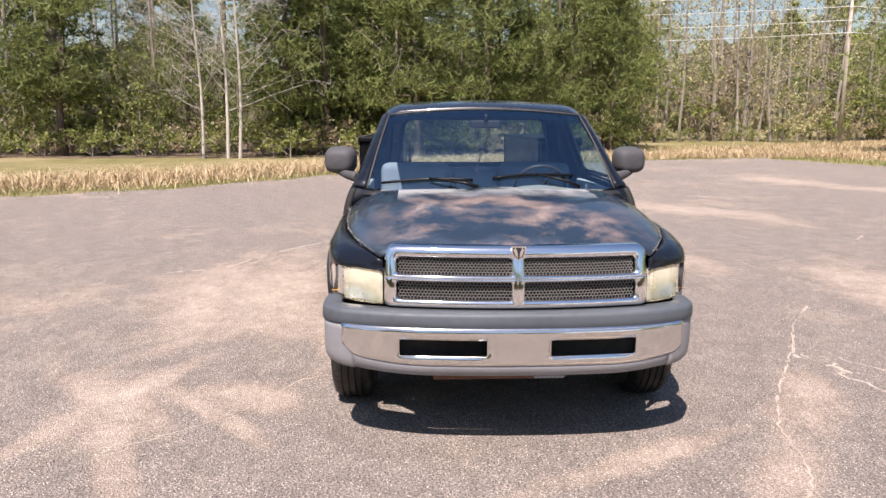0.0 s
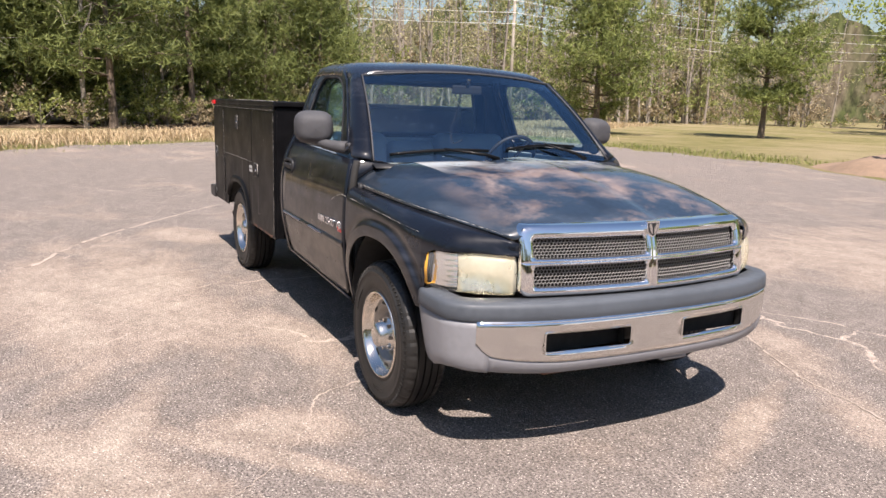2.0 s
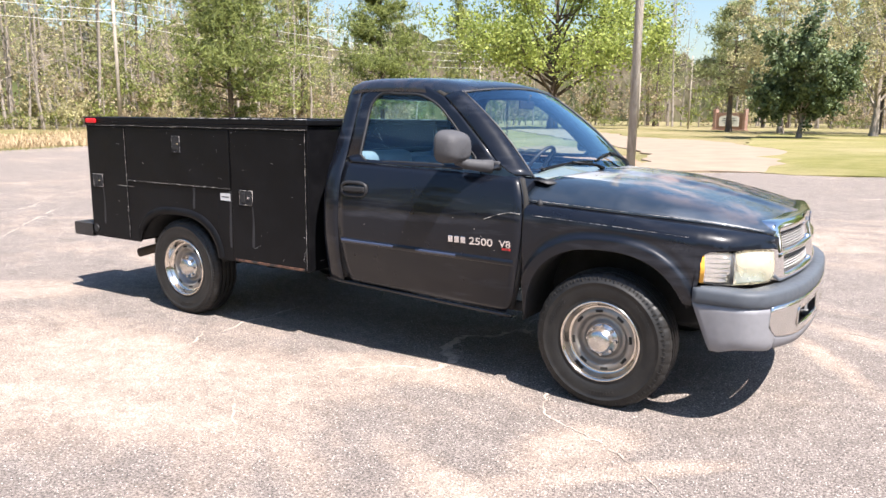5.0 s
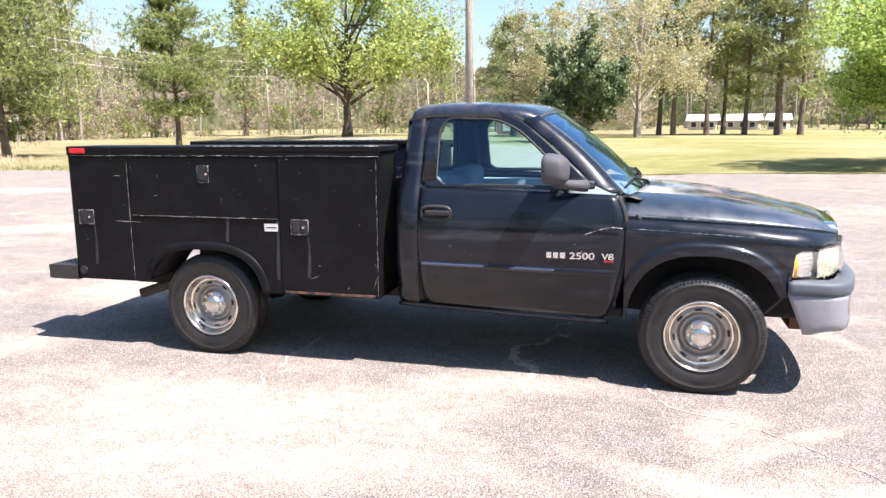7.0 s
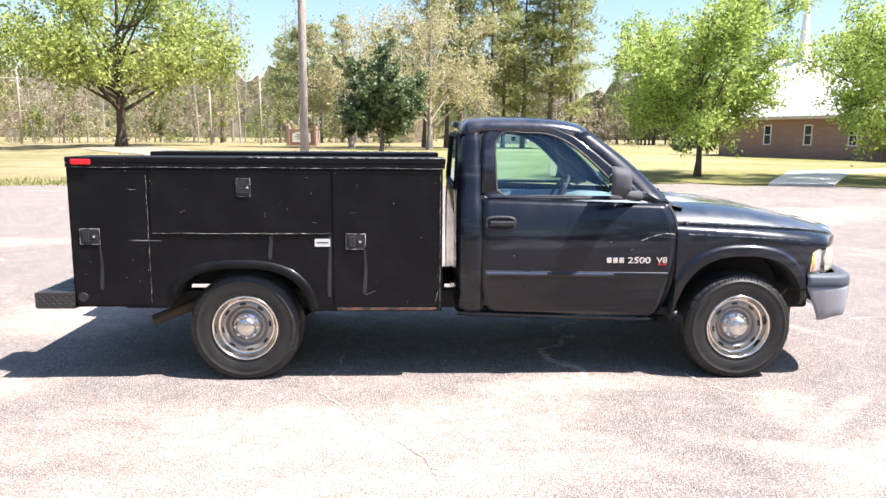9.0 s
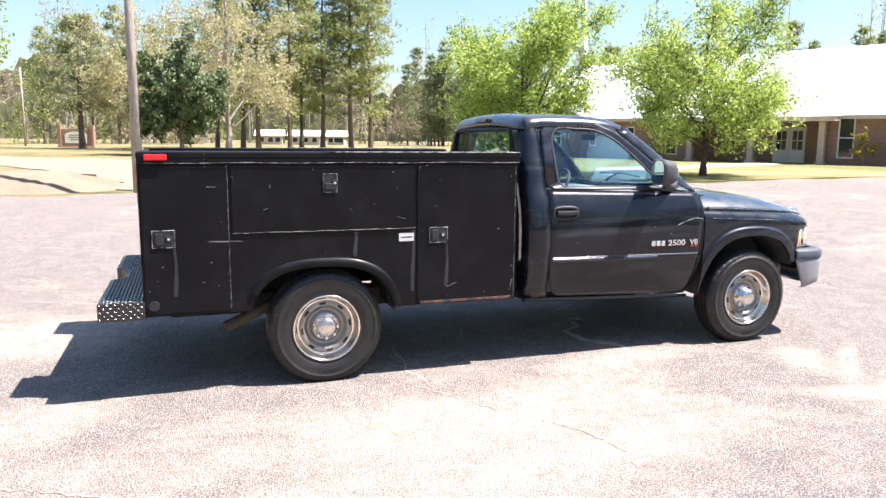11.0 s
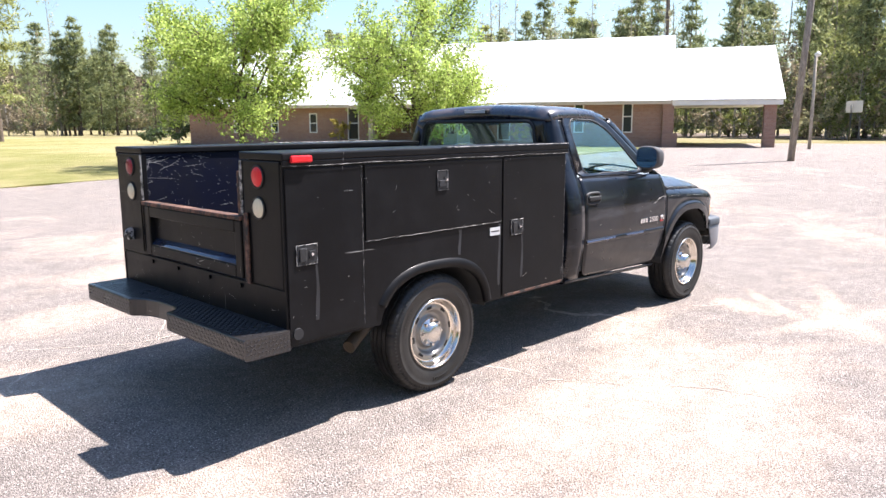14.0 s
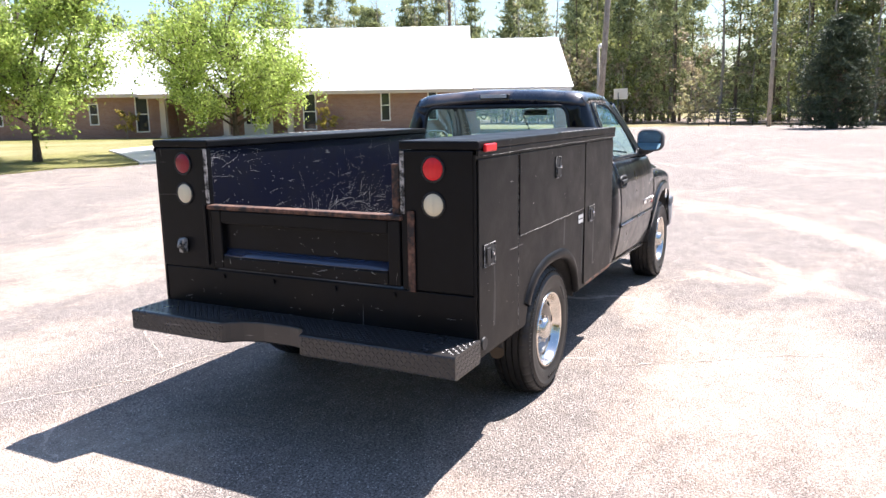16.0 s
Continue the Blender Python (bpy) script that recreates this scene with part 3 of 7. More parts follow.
def brick_material():
    k = Nodes("brown brick")
    v = k.coords((1, 1, 1))
    sw = k.n("SeparateXYZ")
    k.link(v, sw.inputs[0])
    cb = k.n("CombineXYZ")
    k.link(k.math("ADD", sw.outputs[0], sw.outputs[1]), cb.inputs[0])
    k.link(sw.outputs[2], cb.inputs[1])
    b = k.n("TexBrick", Scale=1.0)
    b.inputs["Brick Width"].default_value = 0.21
    b.inputs["Row Height"].default_value = 0.075
    b.inputs["Mortar Size"].default_value = 0.008
    b.inputs["Color1"].default_value = (0.26, 0.135, 0.095, 1)
    b.inputs["Color2"].default_value = (0.34, 0.19, 0.135, 1)
    b.inputs["Mortar"].default_value = (0.36, 0.29, 0.25, 1)
    k.link(cb.outputs[0], b.inputs["Vector"])
    big = k.noise(v, 0.5, 4)
    k.set(Base_Color=k.mix(0.4, b.outputs["Color"], k.ramp(big, (0.3, 0.6), (0.7, 1.0)), "MULTIPLY"), Roughness=0.9)
    k.bump(b.outputs["Fac"], -0.4, 0.01)
    return k.mat


def roof_material():
    k = Nodes("white metal roof")
    v = k.coords()
    f = k.noise(v, 1.2, 4)
    k.set(Base_Color=k.ramp(f, (0.3, (0.74, 0.75, 0.76)), (0.7, (0.84, 0.84, 0.84))), Roughness=0.42, Metallic=0.0, Specular_IOR_Level=0.6)
    return k.mat


M["brick"] = brick_material()
M["roof"] = roof_material()
M["trim_white"] = simple("white trim paint", (0.72, 0.70, 0.66), 0.6, var=0.06)
M["trim_tan"] = simple("tan eave board", (0.50, 0.42, 0.33), 0.7, var=0.1)
M["dark_glass"] = simple("dark window glass", (0.03, 0.035, 0.04), 0.06, var=0.1, coat=0.5)
M["door_white"] = simple("white door paint", (0.70, 0.70, 0.68), 0.5, var=0.05)
M["dark_metal"] = simple("dark painted iron", (0.03, 0.03, 0.032), 0.5)


def church():
    """A long brick hall: local x runs along the front from its south end, y is towards the back."""
    z0 = 0.24
    hall = thing("church_building", "long low brick church hall with a white metal roof", "building", (CH_R[0], CH_R[1], z0), CH_TURN)
    hall.scale = (1, -1, 1)  # keeps local +y at the back
    H, L, D, RIDGE, T = 3.05, 33.0, 13.0, 7.1, 0.25
    # openings of the front: (centre, half width, sill, head)
    tall = [(2.0, 0.3, 0.98, 2.9), (4.9, 0.3, 0.98, 2.9), (9.6, 0.42, 0.5, 2.75), (20.0, 0.42, 0.5, 2.75), (23.0, 0.3, 0.98, 2.3), (26.0, 0.3, 0.98, 2.3), (29.0, 0.3, 0.98, 2.3)]
    porch = (10.7, 18.6)

    def wall(x0, x1, y, holes, name="wall"):
        bm = bmesh.new()
        inside = [k for k in holes if k[0] - k[1] > x0 and k[0] + k[1] < x1]
        gx_ = sorted({x0, x1} | {k[0] - k[1] for k in inside} | {k[0] + k[1] for k in inside})
        gz_ = sorted({-0.3, H} | {k[2] for k in inside} | {k[3] for k in inside})
        vs = {(a, b): bm.verts.new((a, y, b)) for a in gx_ for b in gz_}
        faces = []
        for a, b in zip(gx_, gx_[1:]):
            for c, d in zip(gz_, gz_[1:]):
                mx, mz = (a + b) / 2, (c + d) / 2
                if not any(abs(mx - k[0]) < k[1] and k[2] < mz < k[3] for k in inside):
                    faces.append(bm.faces.new((vs[a, c], vs[b, c], vs[b, d], vs[a, d])))
        moved = bmesh.ops.extrude_face_region(bm, geom=faces, use_keep_orig=True)["geom"]
        for v in moved:
            if isinstance(v, bmesh.types.BMVert):
                v.co.y += T
        bmesh.ops.delete(bm, geom=[v for v in bm.verts if not v.link_faces], context="VERTS")
        bmesh.ops.recalc_face_normals(bm, faces=bm.faces[:])
        return part(name, bm, M["brick"], hall)

    wall(0, porch[0], 0, tall)
    wall(porch[1], L, 0, tall)
    door_holes = [(13.3, 0.95, 0.1, 2.25), (16.9, 0.35, 0.98, 2.3)]
    wall(porch[0], porch[1], 1.9, door_holes)
    for a in porch:
        box("wall", (a - 0.12, 0.251, -0.3), (a + 0.12, 1.899, H), M["brick"], hall)
    box("wall", (0, T + 0.002, -0.3), (T, D - T, H), M["brick"], hall)
    box("wall", (L - T, T + 0.002, -0.3), (L, D - T, H), M["brick"], hall)
    box("wall", (0, D - T + 0.002, -0.3), (L, D, H), M["brick"], hall)
    box("porch_floor", (porch[0] + 0.125, -0.6, -0.3), (porch[1] - 0.125, 1.898, 0.12), M["brick"], hall, 0.01)
    for a in (porch[0] + 0.05, 14.7, porch[1] - 0.05):
        bm = bmesh.new()
        add_box(bm, (a - 0.17, -0.45, 0.122), (a + 0.17, -0.11, H), 0.01)
        add_box(bm, (a - 0.24, -0.52, 0.124), (a + 0.24, -0.04, 0.3), 0.01)
        add_box(bm, (a - 0.22, -0.5, H - 0.2), (a + 0.22, -0.06, H - 0.002), 0.01)
        part("column", bm, M["trim_tan"], hall, "tan square porch column")
    # roof slopes, thick, with standing ribs
    over, y_mid = 0.6, D / 2
    slope = math.atan2(RIDGE - H, y_mid)

    def slope_panel(x0, x1, ya, za, yb, zb, ribs=0.6):
        bm = bmesh.new()
        up = Vector((0, -(zb - za), abs(yb - ya))).normalized()
        if yb < ya:
            up.y = -up.y
        for off, pts in ((0, 0),):
            lo = [Vector((x0, ya, za)), Vector((x1, ya, za)), Vector((x1, yb, zb)), Vector((x0, yb, zb))]
            vs = [bm.verts.new(p) for p in lo] + [bm.verts.new(p + up * 0.07) for p in lo]
            for f in ((0, 1, 2, 3), (4, 5, 6, 7), (0, 1, 5, 4), (1, 2, 6, 5), (2, 3, 7, 6), (3, 0, 4, 7)):
                bm.faces.new([vs[k] for k in f])
        return part("roof", bm, M["roof"], hall, "white standing-seam metal roof")

    tan = math.tan(slope)
    slope_panel(-0.5, L + 0.5, -over, H + 0.12 - over * tan, y_mid, RIDGE + 0.12)
    slope_panel(-0.5, L + 0.5, D + over, H + 0.12 - over * tan, y_mid, RIDGE + 0.12)
    for x in (0.0, L - T):
        bm = bmesh.new()
        vs = [bm.verts.new((x + dx, y, z)) for dx in (0, T) for y, z in ((0, H + 0.003), (D, H + 0.003), (y_mid, RIDGE))]
        for f in ((0, 1, 2), (3, 4, 5), (0, 1, 4, 3), (1, 2, 5, 4), (2, 0, 3, 5)):
            bm.faces.new([vs[k] for k in f])
        part("gable", bm, M["trim_white"], hall, "white gable end")
    ez = H + 0.12 - over * tan
    box("fascia", (-0.52, -over - 0.05, ez - 0.16), (L + 0.52, -over - 0.003, ez + 0.06), M["trim_tan"], hall, 0.008)
    box("soffit", (-0.5, -over, ez - 0.03), (L + 0.5, -0.005, ez - 0.005), M["trim_white"], hall)
    # porch hip that steps forward
    bm = bmesh.new()
    px0, px1 = porch[0] - 1.0, porch[1] + 1.0
    A = [(px0, -1.7, ez - 0.02), (px1, -1.7, ez - 0.02), (px1, 0.6, ez + 0.1), (px0, 0.6, ez + 0.1), (px0 + 2, 1.6, H + 1.35), (px1 - 2, 1.6, H + 1.35)]
    vs = [bm.verts.new(p) for p in A]
    for f in ((0, 1, 5, 4), (1, 2, 5), (3, 0, 4), (2, 3, 4, 5), (0, 1, 2, 3)):
        bm.faces.new([vs[k] for k in f])
    part("porch_roof", bm, M["roof"], hall, "white metal hip roof over the porch")
    box("porch_beam", (px0 + 0.1, -1.6, ez - 0.27), (px1 - 0.1, -0.62, ez - 0.05), M["trim_tan"], hall, 0.01)
    # windows
    for c, h, s, t in tall + [(16.9, 0.35, 0.98, 2.3)]:
        y = 1.9 if c == 16.9 else 0.0
        bm = bmesh.new()
        for a, b in (((c - h, s), (c - h + 0.07, t)), ((c + h - 0.07, s), (c + h, t)), ((c - h + 0.07, s), (c + h - 0.07, s + 0.07)), ((c - h + 0.07, t - 0.07), (c + h - 0.07, t)), ((c - h + 0.07, (s + t) / 2 - 0.03), (c + h - 0.07, (s + t) / 2 + 0.03))):
            add_box(bm, (a[0], y - 0.02, a[1]), (b[0], y + 0.1, b[1]), 0.006)
        w = part("window", bm, M["trim_white"], hall, "narrow white-framed window")
        for z1, z2 in ((s + 0.07, (s + t) / 2 - 0.03), ((s + t) / 2 + 0.03, t - 0.07)):
            box("pane", (c - h + 0.07, y + 0.04, z1), (c + h - 0.07, y + 0.055, z2), M["dark_glass"], w)
    for c in (12.83, 13.77):
        bm = bmesh.new()
        for a, b in (((c - 0.46, 0.122), (c - 0.3, 2.25)), ((c + 0.3, 0.122), (c + 0.46, 2.25)), ((c - 0.3, 0.122), (c + 0.3, 0.9)), ((c - 0.3, 2.05), (c + 0.3, 2.25)), ((c - 0.02, 0.9), (c + 0.02, 2.05)), ((c - 0.3, 1.45), (c - 0.02, 1.49)), ((c + 0.02, 1.45), (c + 0.3, 1.49))):
            add_box(bm, (a[0], 1.92, a[1]), (b[0], 2.0, b[1]))
        d = part("door", bm, M["door_white"], hall, "white half-glazed front door")
        box("pane", (c - 0.3, 1.95, 0.9), (c + 0.3, 1.96, 2.05), M["dark_glass"], d)
    # steeple on the ridge
    bm = bmesh.new()
    add_box(bm, (31.1, y_mid - 0.4, RIDGE - 0.2), (31.9, y_mid + 0.4, RIDGE + 1.0), 0.01)
    add_box(bm, (31.05, y_mid - 0.45, RIDGE + 1.002), (31.95, y_mid + 0.45, RIDGE + 1.12), 0.01)
    steeple = part("steeple", bm, M["trim_white"], hall, "small white steeple on the ridge")
    bm = bmesh.new()
    bmesh.ops.create_cone(bm, cap_ends=True, segments=8, radius1=0.36, radius2=0.02, depth=5.2, matrix=Matrix.Translation((31.5, y_mid, RIDGE + 1.122 + 2.6)))
    part("spire", bm, M["trim_white"], steeple)
    # covered drive-through at the south end
    slope_panel(-6.6, -0.55, -0.35, H - 0.22, y_mid, RIDGE - 0.75)
    slope_panel(-6.6, -0.55, D + 0.35, H - 0.22, y_mid, RIDGE - 0.75)
    box("canopy_beam", (-6.5, -0.3, H - 0.5), (-0.55, -0.02, H - 0.23), M["trim_white"], hall, 0.01)
    box("canopy_ceiling", (-6.5, -0.015, H - 0.36), (-0.55, D, H - 0.3), M["trim_white"], hall)
    for x, y in ((-5.9, -0.05), (-0.35, -0.26)):
        box("pier", (x - 0.32, y, -0.4), (x + 0.32, y + 0.8, H - 0.365), M["brick"], hall, 0.01, "brick pier of the covered drive")
    bm = bmesh.new()
    vs = [bm.verts.new((x, y, z)) for x in (-6.4, -6.2) for y, z in ((0, H - 0.2), (D, H - 0.2), (y_mid, RIDGE - 0.78))]
    for f in ((0, 1, 2), (3, 4, 5), (0, 1, 4, 3), (1, 2, 5, 4), (2, 0, 3, 5)):
        bm.faces.new([vs[k] for k in f])
    part("gable", bm, M["trim_white"], hall, "white gable end")
    box("low_wall", (-0.9, -0.5, -0.4), (-0.02, -0.27, 0.95), M["brick"], hall, 0.01)


church()

# ---- single trees ----
def standing_trees():
    R = np.random.default_rng
    bl = (M["dark_bark"], M["maple_leaf"])
    tree("maple_tree", "young maple with bright green spring leaves on the lawn", (11.2, 19.9), lambda a: broadleaf(a, R(11), 7.4, 3.4, 1.25, 0.12, 30, 22, 76, 0.068, 0, 1, 0.40), bl, group="maples by the lot")
    tree("maple_tree", "round young maple with pale green leaves on the lawn", (17.1, 16.9), lambda a: broadleaf(a, R(12), 7.2, 3.7, 0.95, 0.11, 30, 20, 70, 0.068, 0, 1, 0.40), bl, group="maples by the lot")
    tree("oak_tree", "large spreading oak in yellow-green spring leaf", (-32, 79), lambda a: broadleaf(a, R(13), 22, 16.0, 4.2, 0.55, 36, 22, 34, 0.27, 0, 1, 0.24), (M["dark_bark"], M["oak_leaf"]))
    tree("magnolia_tree", "dense dark magnolia with glossy leaves", (-1.4, 50), lambda a: broadleaf(a, R(14), 8.6, 3.6, 0.9, 0.16, 38, 18, 40, 0.17, 0, 1, 0.4), (M["grey_bark"], M["magnolia_leaf"]))
    pn = (M["pine_bark"], M["pine_needle"])
    tree("pine_tree", "bushy young pine standing in the field", (-32.5, 29), lambda a: pine(a, R(15), 13.5, 5.6, 1.5, 0.22, 19, 6, 46, 0.40, 7, 0, 1, width=0.07), (M["pine_bark"], M["field_needle"]), group="field pines")
    tree("pine_tree", "young pine with a bare lower trunk in the field", (-29.4, 41), lambda a: pine(a, R(16), 13, 4.4, 2.4, 0.2, 17, 6, 44, 0.40, 7, 0, 1, width=0.07), (M["pine_bark"], M["field_needle"]), group="field pines")
    tree("pine_tree", "leaning pine at the corner of the woods", (-47, 13.8), lambda a: pine(a, R(17), 14, 4.6, 2.6, 0.24, 16, 5, 40, 0.42, 7, 0, 1, width=0.07), (M["pine_bark"], M["field_needle"]), group="field pines")
    for i, (x, y, h) in enumerate(((4.5, 75, 24), (5.9, 72, 25), (8.9, 71, 22), (12.8, 74, 23), (15.4, 72, 25), (16.4, 76, 24), (17.4, 71, 26), (11.2, 79, 21), (2.2, 82, 23))):
        tree("tall_pine", "tall pine with a long bare trunk and open crown", (x, y), lambda a, i=i, h=h: pine(a, R(30 + i), h * 0.95, 4.6, 3.6 + 1.6 * (i % 3), 0.25, 17, 4, 30, 0.6, 4, 0, 1, 0.05, 0.11), pn, group="tall pines across the lawn")
    tree("hazy_tree", "tall feathery tree with pale new leaves", (2.5, 63), lambda a: broadleaf(a, R(91), 19, 7.0, 2.0, 0.25, 26, 16, 40, 0.13, 0, 1, 0.4), (M["grey_bark"], M["haze_leaf"]))
    tree("hazy_tree", "tall feathery tree with tan new leaves", (-5.5, 72), lambda a: broadleaf(a, R(92), 14, 5.5, 2.0, 0.25, 26, 16, 36, 0.14, 0, 1, 0.4), (M["grey_bark"], M["haze_leaf"]))
    tree("pine_tree", "dark spreading pine beyond the lawn", (-11, 76), lambda a: pine(a, R(93), 13, 6.0, 3.5, 0.3, 15, 5, 26, 0.55, 6, 0, 1, 0.1, 0.08), (M["pine_bark"], M["dark_needle"]))
    for i, (x, y, h) in enumerate(((-28.6, -10.9, 13), (-28.3, -9.6, 15), (-28.5, -9.1, 14.5))):
        tree("birch_tree", "bare pale-barked tree with thin branches", (x, y), lambda a, i=i, h=h: bare(a, R(50 + i), h, 4.2, 0.085, 30, 5, 0, 1, start=0.15), (M["pale_bark"], M["dry_leaf"]), group="pale bare trees")
    for i, (x, y, h) in enumerate(((-30.5, -18.5, 17), (-31.5, -7.2, 17), (-30.6, -0.4, 16))):
        tree("pine_tree", "tall pine at the edge of the woods", (x, y), lambda a, i=i, h=h: pine(a, R(60 + i), h * 0.7, 4.2, 2.2, 0.2, 15, 5, 44, 0.40, 7, 0, 1, width=0.06), (M["pine_bark"], M["edge_needle"]), group="edge pines")
    tree("cedar_tree", "dense dark cedar beside the lot", (46.5, -3.4), lambda a: pine(a, R(70), 6.4, 2.9, 0.1, 0.2, 22, 7, 30, 0.3, 8, 0, 1, 0.4, 0.05), (M["pine_bark"], M["cedar_needle"]))
    for i, (u, n, h) in enumerate(((8.4, 1.0, 2.2), (20.6, 1.0, 2.3))):
        p = CH_R + CH_D * u + np.array([-0.898, -0.44]) * n
        tree("shrub", "thin shrub with new yellow leaves against the brick", tuple(p), lambda a, i=i, h=h: broadleaf(a, R(80 + i), h, 0.7, 0.3, 0.03, 12, 6, 16, 0.09, 0, 1), (M["grey_bark"], M["yellow_leaf"]), group="shrubs at the church")
    for i, (u, n, h) in enumerate(((34.2, -0.3, 1.9), (36, 0.4, 1.2))):
        p = CH_R + CH_D * u + np.array([-0.898, -0.44]) * n
        tree("shrub", "dark evergreen shrub at the end of the church", tuple(p), lambda a, i=i, h=h: broadleaf(a, R(84 + i), h, 0.9, 0.2, 0.04, 14, 8, 20, 0.1, 0, 1), (M["grey_bark"], M["magnolia_leaf"]), group="shrubs at the church")


standing_trees()


# ---- woods all round ----
def woods():
    R = np.random.default_rng
    mats = [M["pine_bark"], M["pine_needle"], M["grey_bark"], M["dry_leaf"], M["brush_leaf"], M["dark_needle"], M["edge_needle"], M["haze_leaf"]]
    pines = [proto(pine, R(100 + i), 14 + i, 4.0, 2.0 + 1.0 * i, 0.2, 12, 5, 10, 0.65, 4, 0, 1, width=0.13, cheap=True) for i in range(4)]
    near = [proto(pine, R(160 + i), 9.0 + 1.2 * i, 3.5, 0.6 + 0.7 * i, 0.15, 15, 6, 19, 0.42, 6, 0, 6, width=0.055, cheap=True) for i in range(4)]
    trunks = [proto(pine, R(170 + i), 19, 3.5, 9.0, 0.19 + 0.03 * i, 7, 4, 10, 0.6, 4, 0, 6, width=0.1, cheap=True) for i in range(2)]
    darks = [proto(pine, R(110 + i), 13 + i, 3.4, 1.2, 0.18, 17, 5, 10, 0.62, 4, 0, 5, width=0.13, cheap=True) for i in range(4)]
    bares = [proto(bare, R(120 + i), 15 + 1.5 * i, 5.0, 0.13, 14, 4, 2, 7, 5, 0.14, 0.2, 1) for i in range(5)]
    greens = [proto(broadleaf, R(130 + i), 6 + i, 2.9, 0.4, 0.09, 11, 6, 15, 0.18, 2, 4, cheap=True) for i in range(4)]
    tans = [proto(broadleaf, R(140 + i), 5 + 1.4 * i, 3.0, 0.3, 0.08, 11, 6, 14, 0.18, 2, 7 if i == 1 else 3, cheap=True) for i in range(4)]
    thick = [proto(broadleaf, R(180 + i), 3.6 + 0.9 * i, 2.3, 0.15, 0.06, 12, 6, 15, 0.115, 2, (4, 6, 4)[i], cheap=True) for i in range(3)]
    low = [proto(broadleaf, R(150 + i), 1.7, 1.4, 0.05, 0.03, 8, 5, 15, 0.085, 2, 3 if i == 2 else 4, cheap=True) for i in range(4)]
    bares_near = [proto(bare, R(190 + i), 14 + 2 * i, 4.6, 0.12, 16, 5, 2, 7, 6, 0.065, 0.15, 2) for i in range(3)]
    tans_near = [proto(broadleaf, R(195 + i), 4.5 + 1.5 * i, 2.6, 0.3, 0.07, 12, 6, 20, 0.085, 2, (3, 4)[i], cheap=True) for i in range(2)]
    rng = R(9)
    WA = [(-28.5, -31), (-29.5, -11)]
    W = [(-29.5, -11), (-31, 2), (-40, 13.5)]
    W2 = [(-40, 13.5), (-60, 17), (-66, 40), (-72, 75), (-66, 104)]
    N = [(-66, 104), (-30, 110), (-2, 120), (6, 165), (34, 150)]
    NE = [(30, 125), (60, 98), (76, 70)]
    E = [(76, 70), (72, 35), (66, 10), (56, -8), (53, -18)]
    S = [(53, -18), (42, -47), (0, -50), (-24, -48), (-28.5, -31)]
    # each kind of tree: forms, how many, and the stretch of the depth that it fills
    for name, label, line, depth, mix in (
        ("woods_corner", "bare trees and yellow-green brush at the corner of the woods", WA, 15, ((near, 6, 0.1, 0.8), (trunks, 9, 0.05, 0.9), (bares_near, 17, 0, 0.9), (tans_near, 24, 0, 0.6), (thick, 20, 0.2, 0.9), (low, 34, 0, 0.15))),
        ("woods_edge", "dense mixed pine and hardwood edge", W, 16, ((near, 22, 0, 0.6), (trunks, 9, 0.05, 0.9), (bares_near, 6, 0, 0.9), (thick, 38, 0.12, 0.9), (low, 46, 0, 0.15))),
        ("woods_field", "bare spring hardwoods with some pines beyond the field", W2, 22, ((pines, 22, 0.1, 1), (bares, 124, 0, 1), (greens, 34, 0, 0.8), (tans, 84, 0, 0.6), (low, 70, 0, 0.1))),
        ("woods_north", "grey and pale green hardwoods beyond the lawn", N, 24, ((pines, 14, 0.1, 1), (bares, 60, 0, 1), (greens, 24, 0, 0.8), (tans, 40, 0, 0.6), (low, 30, 0, 0.1))),
        ("woods_far", "dark pine stand beyond the church", NE, 18, ((darks, 50, 0, 1), (bares, 10, 0, 1), (tans, 12, 0, 0.4), (low, 16, 0, 0.2))),
        ("woods_east", "pine wood behind the church and the lot", E, 22, ((darks, 78, 0.15, 1), (pines, 14, 0.2, 1), (bares, 36, 0, 0.6), (tans, 42, 0, 0.4), (greens, 28, 0, 0.4), (low, 76, 0, 0.14))),
        ("woods_south", "woods across the lot", S, 14, ((pines, 30, 0, 1), (tans, 18, 0, 0.5))),
    ):
        picks = []
        for protos, count, d0, d1 in mix:
            for spot in along(line, depth, count, rng, d0, d1):
                picks.append((protos[rng.integers(len(protos))], spot))
        Vs, Fs, Ms, n = [], [], [], 0
        for (V, F, mi), (x, y) in picks:
            a, s = rng.uniform(0, 6.283), rng.uniform(0.75, 1.2) * (1.3 if name in ("woods_field", "woods_north", "woods_south") and V[:, 2].max() > 10 else 1.0)
            c, q = math.cos(a) * s, math.sin(a) * s
            Vs.append(np.c_[V[:, 0] * c - V[:, 1] * q + x, V[:, 0] * q + V[:, 1] * c + y, V[:, 2] * s + float(ground_z(x, y))])
            Fs.append(F + n)
            Ms.append(mi)
            n += len(V)
        ob = new(name, mesh_data(name, np.concatenate(Vs), np.concatenate(Fs), mats, np.concatenate(Ms)))
        tagged(ob, label, "woods", "", "stuff")
    for k, line in enumerate((WA, W, E)):
        p = np.asarray(line, float)
        d = np.gradient(p, axis=0)
        d /= np.linalg.norm(d, axis=1)[:, None]
        back = p + np.c_[-d[:, 1], d[:, 0]] * 34
        sheet("woods_floor", [tuple(q) for q in p] + [tuple(q) for q in back[::-1]], M["litter"], 0.02 + 0.004 * k, "brown leaf litter under the trees", category="ground", step=3.0, ragged=0.7, seed=40 + k)


woods()


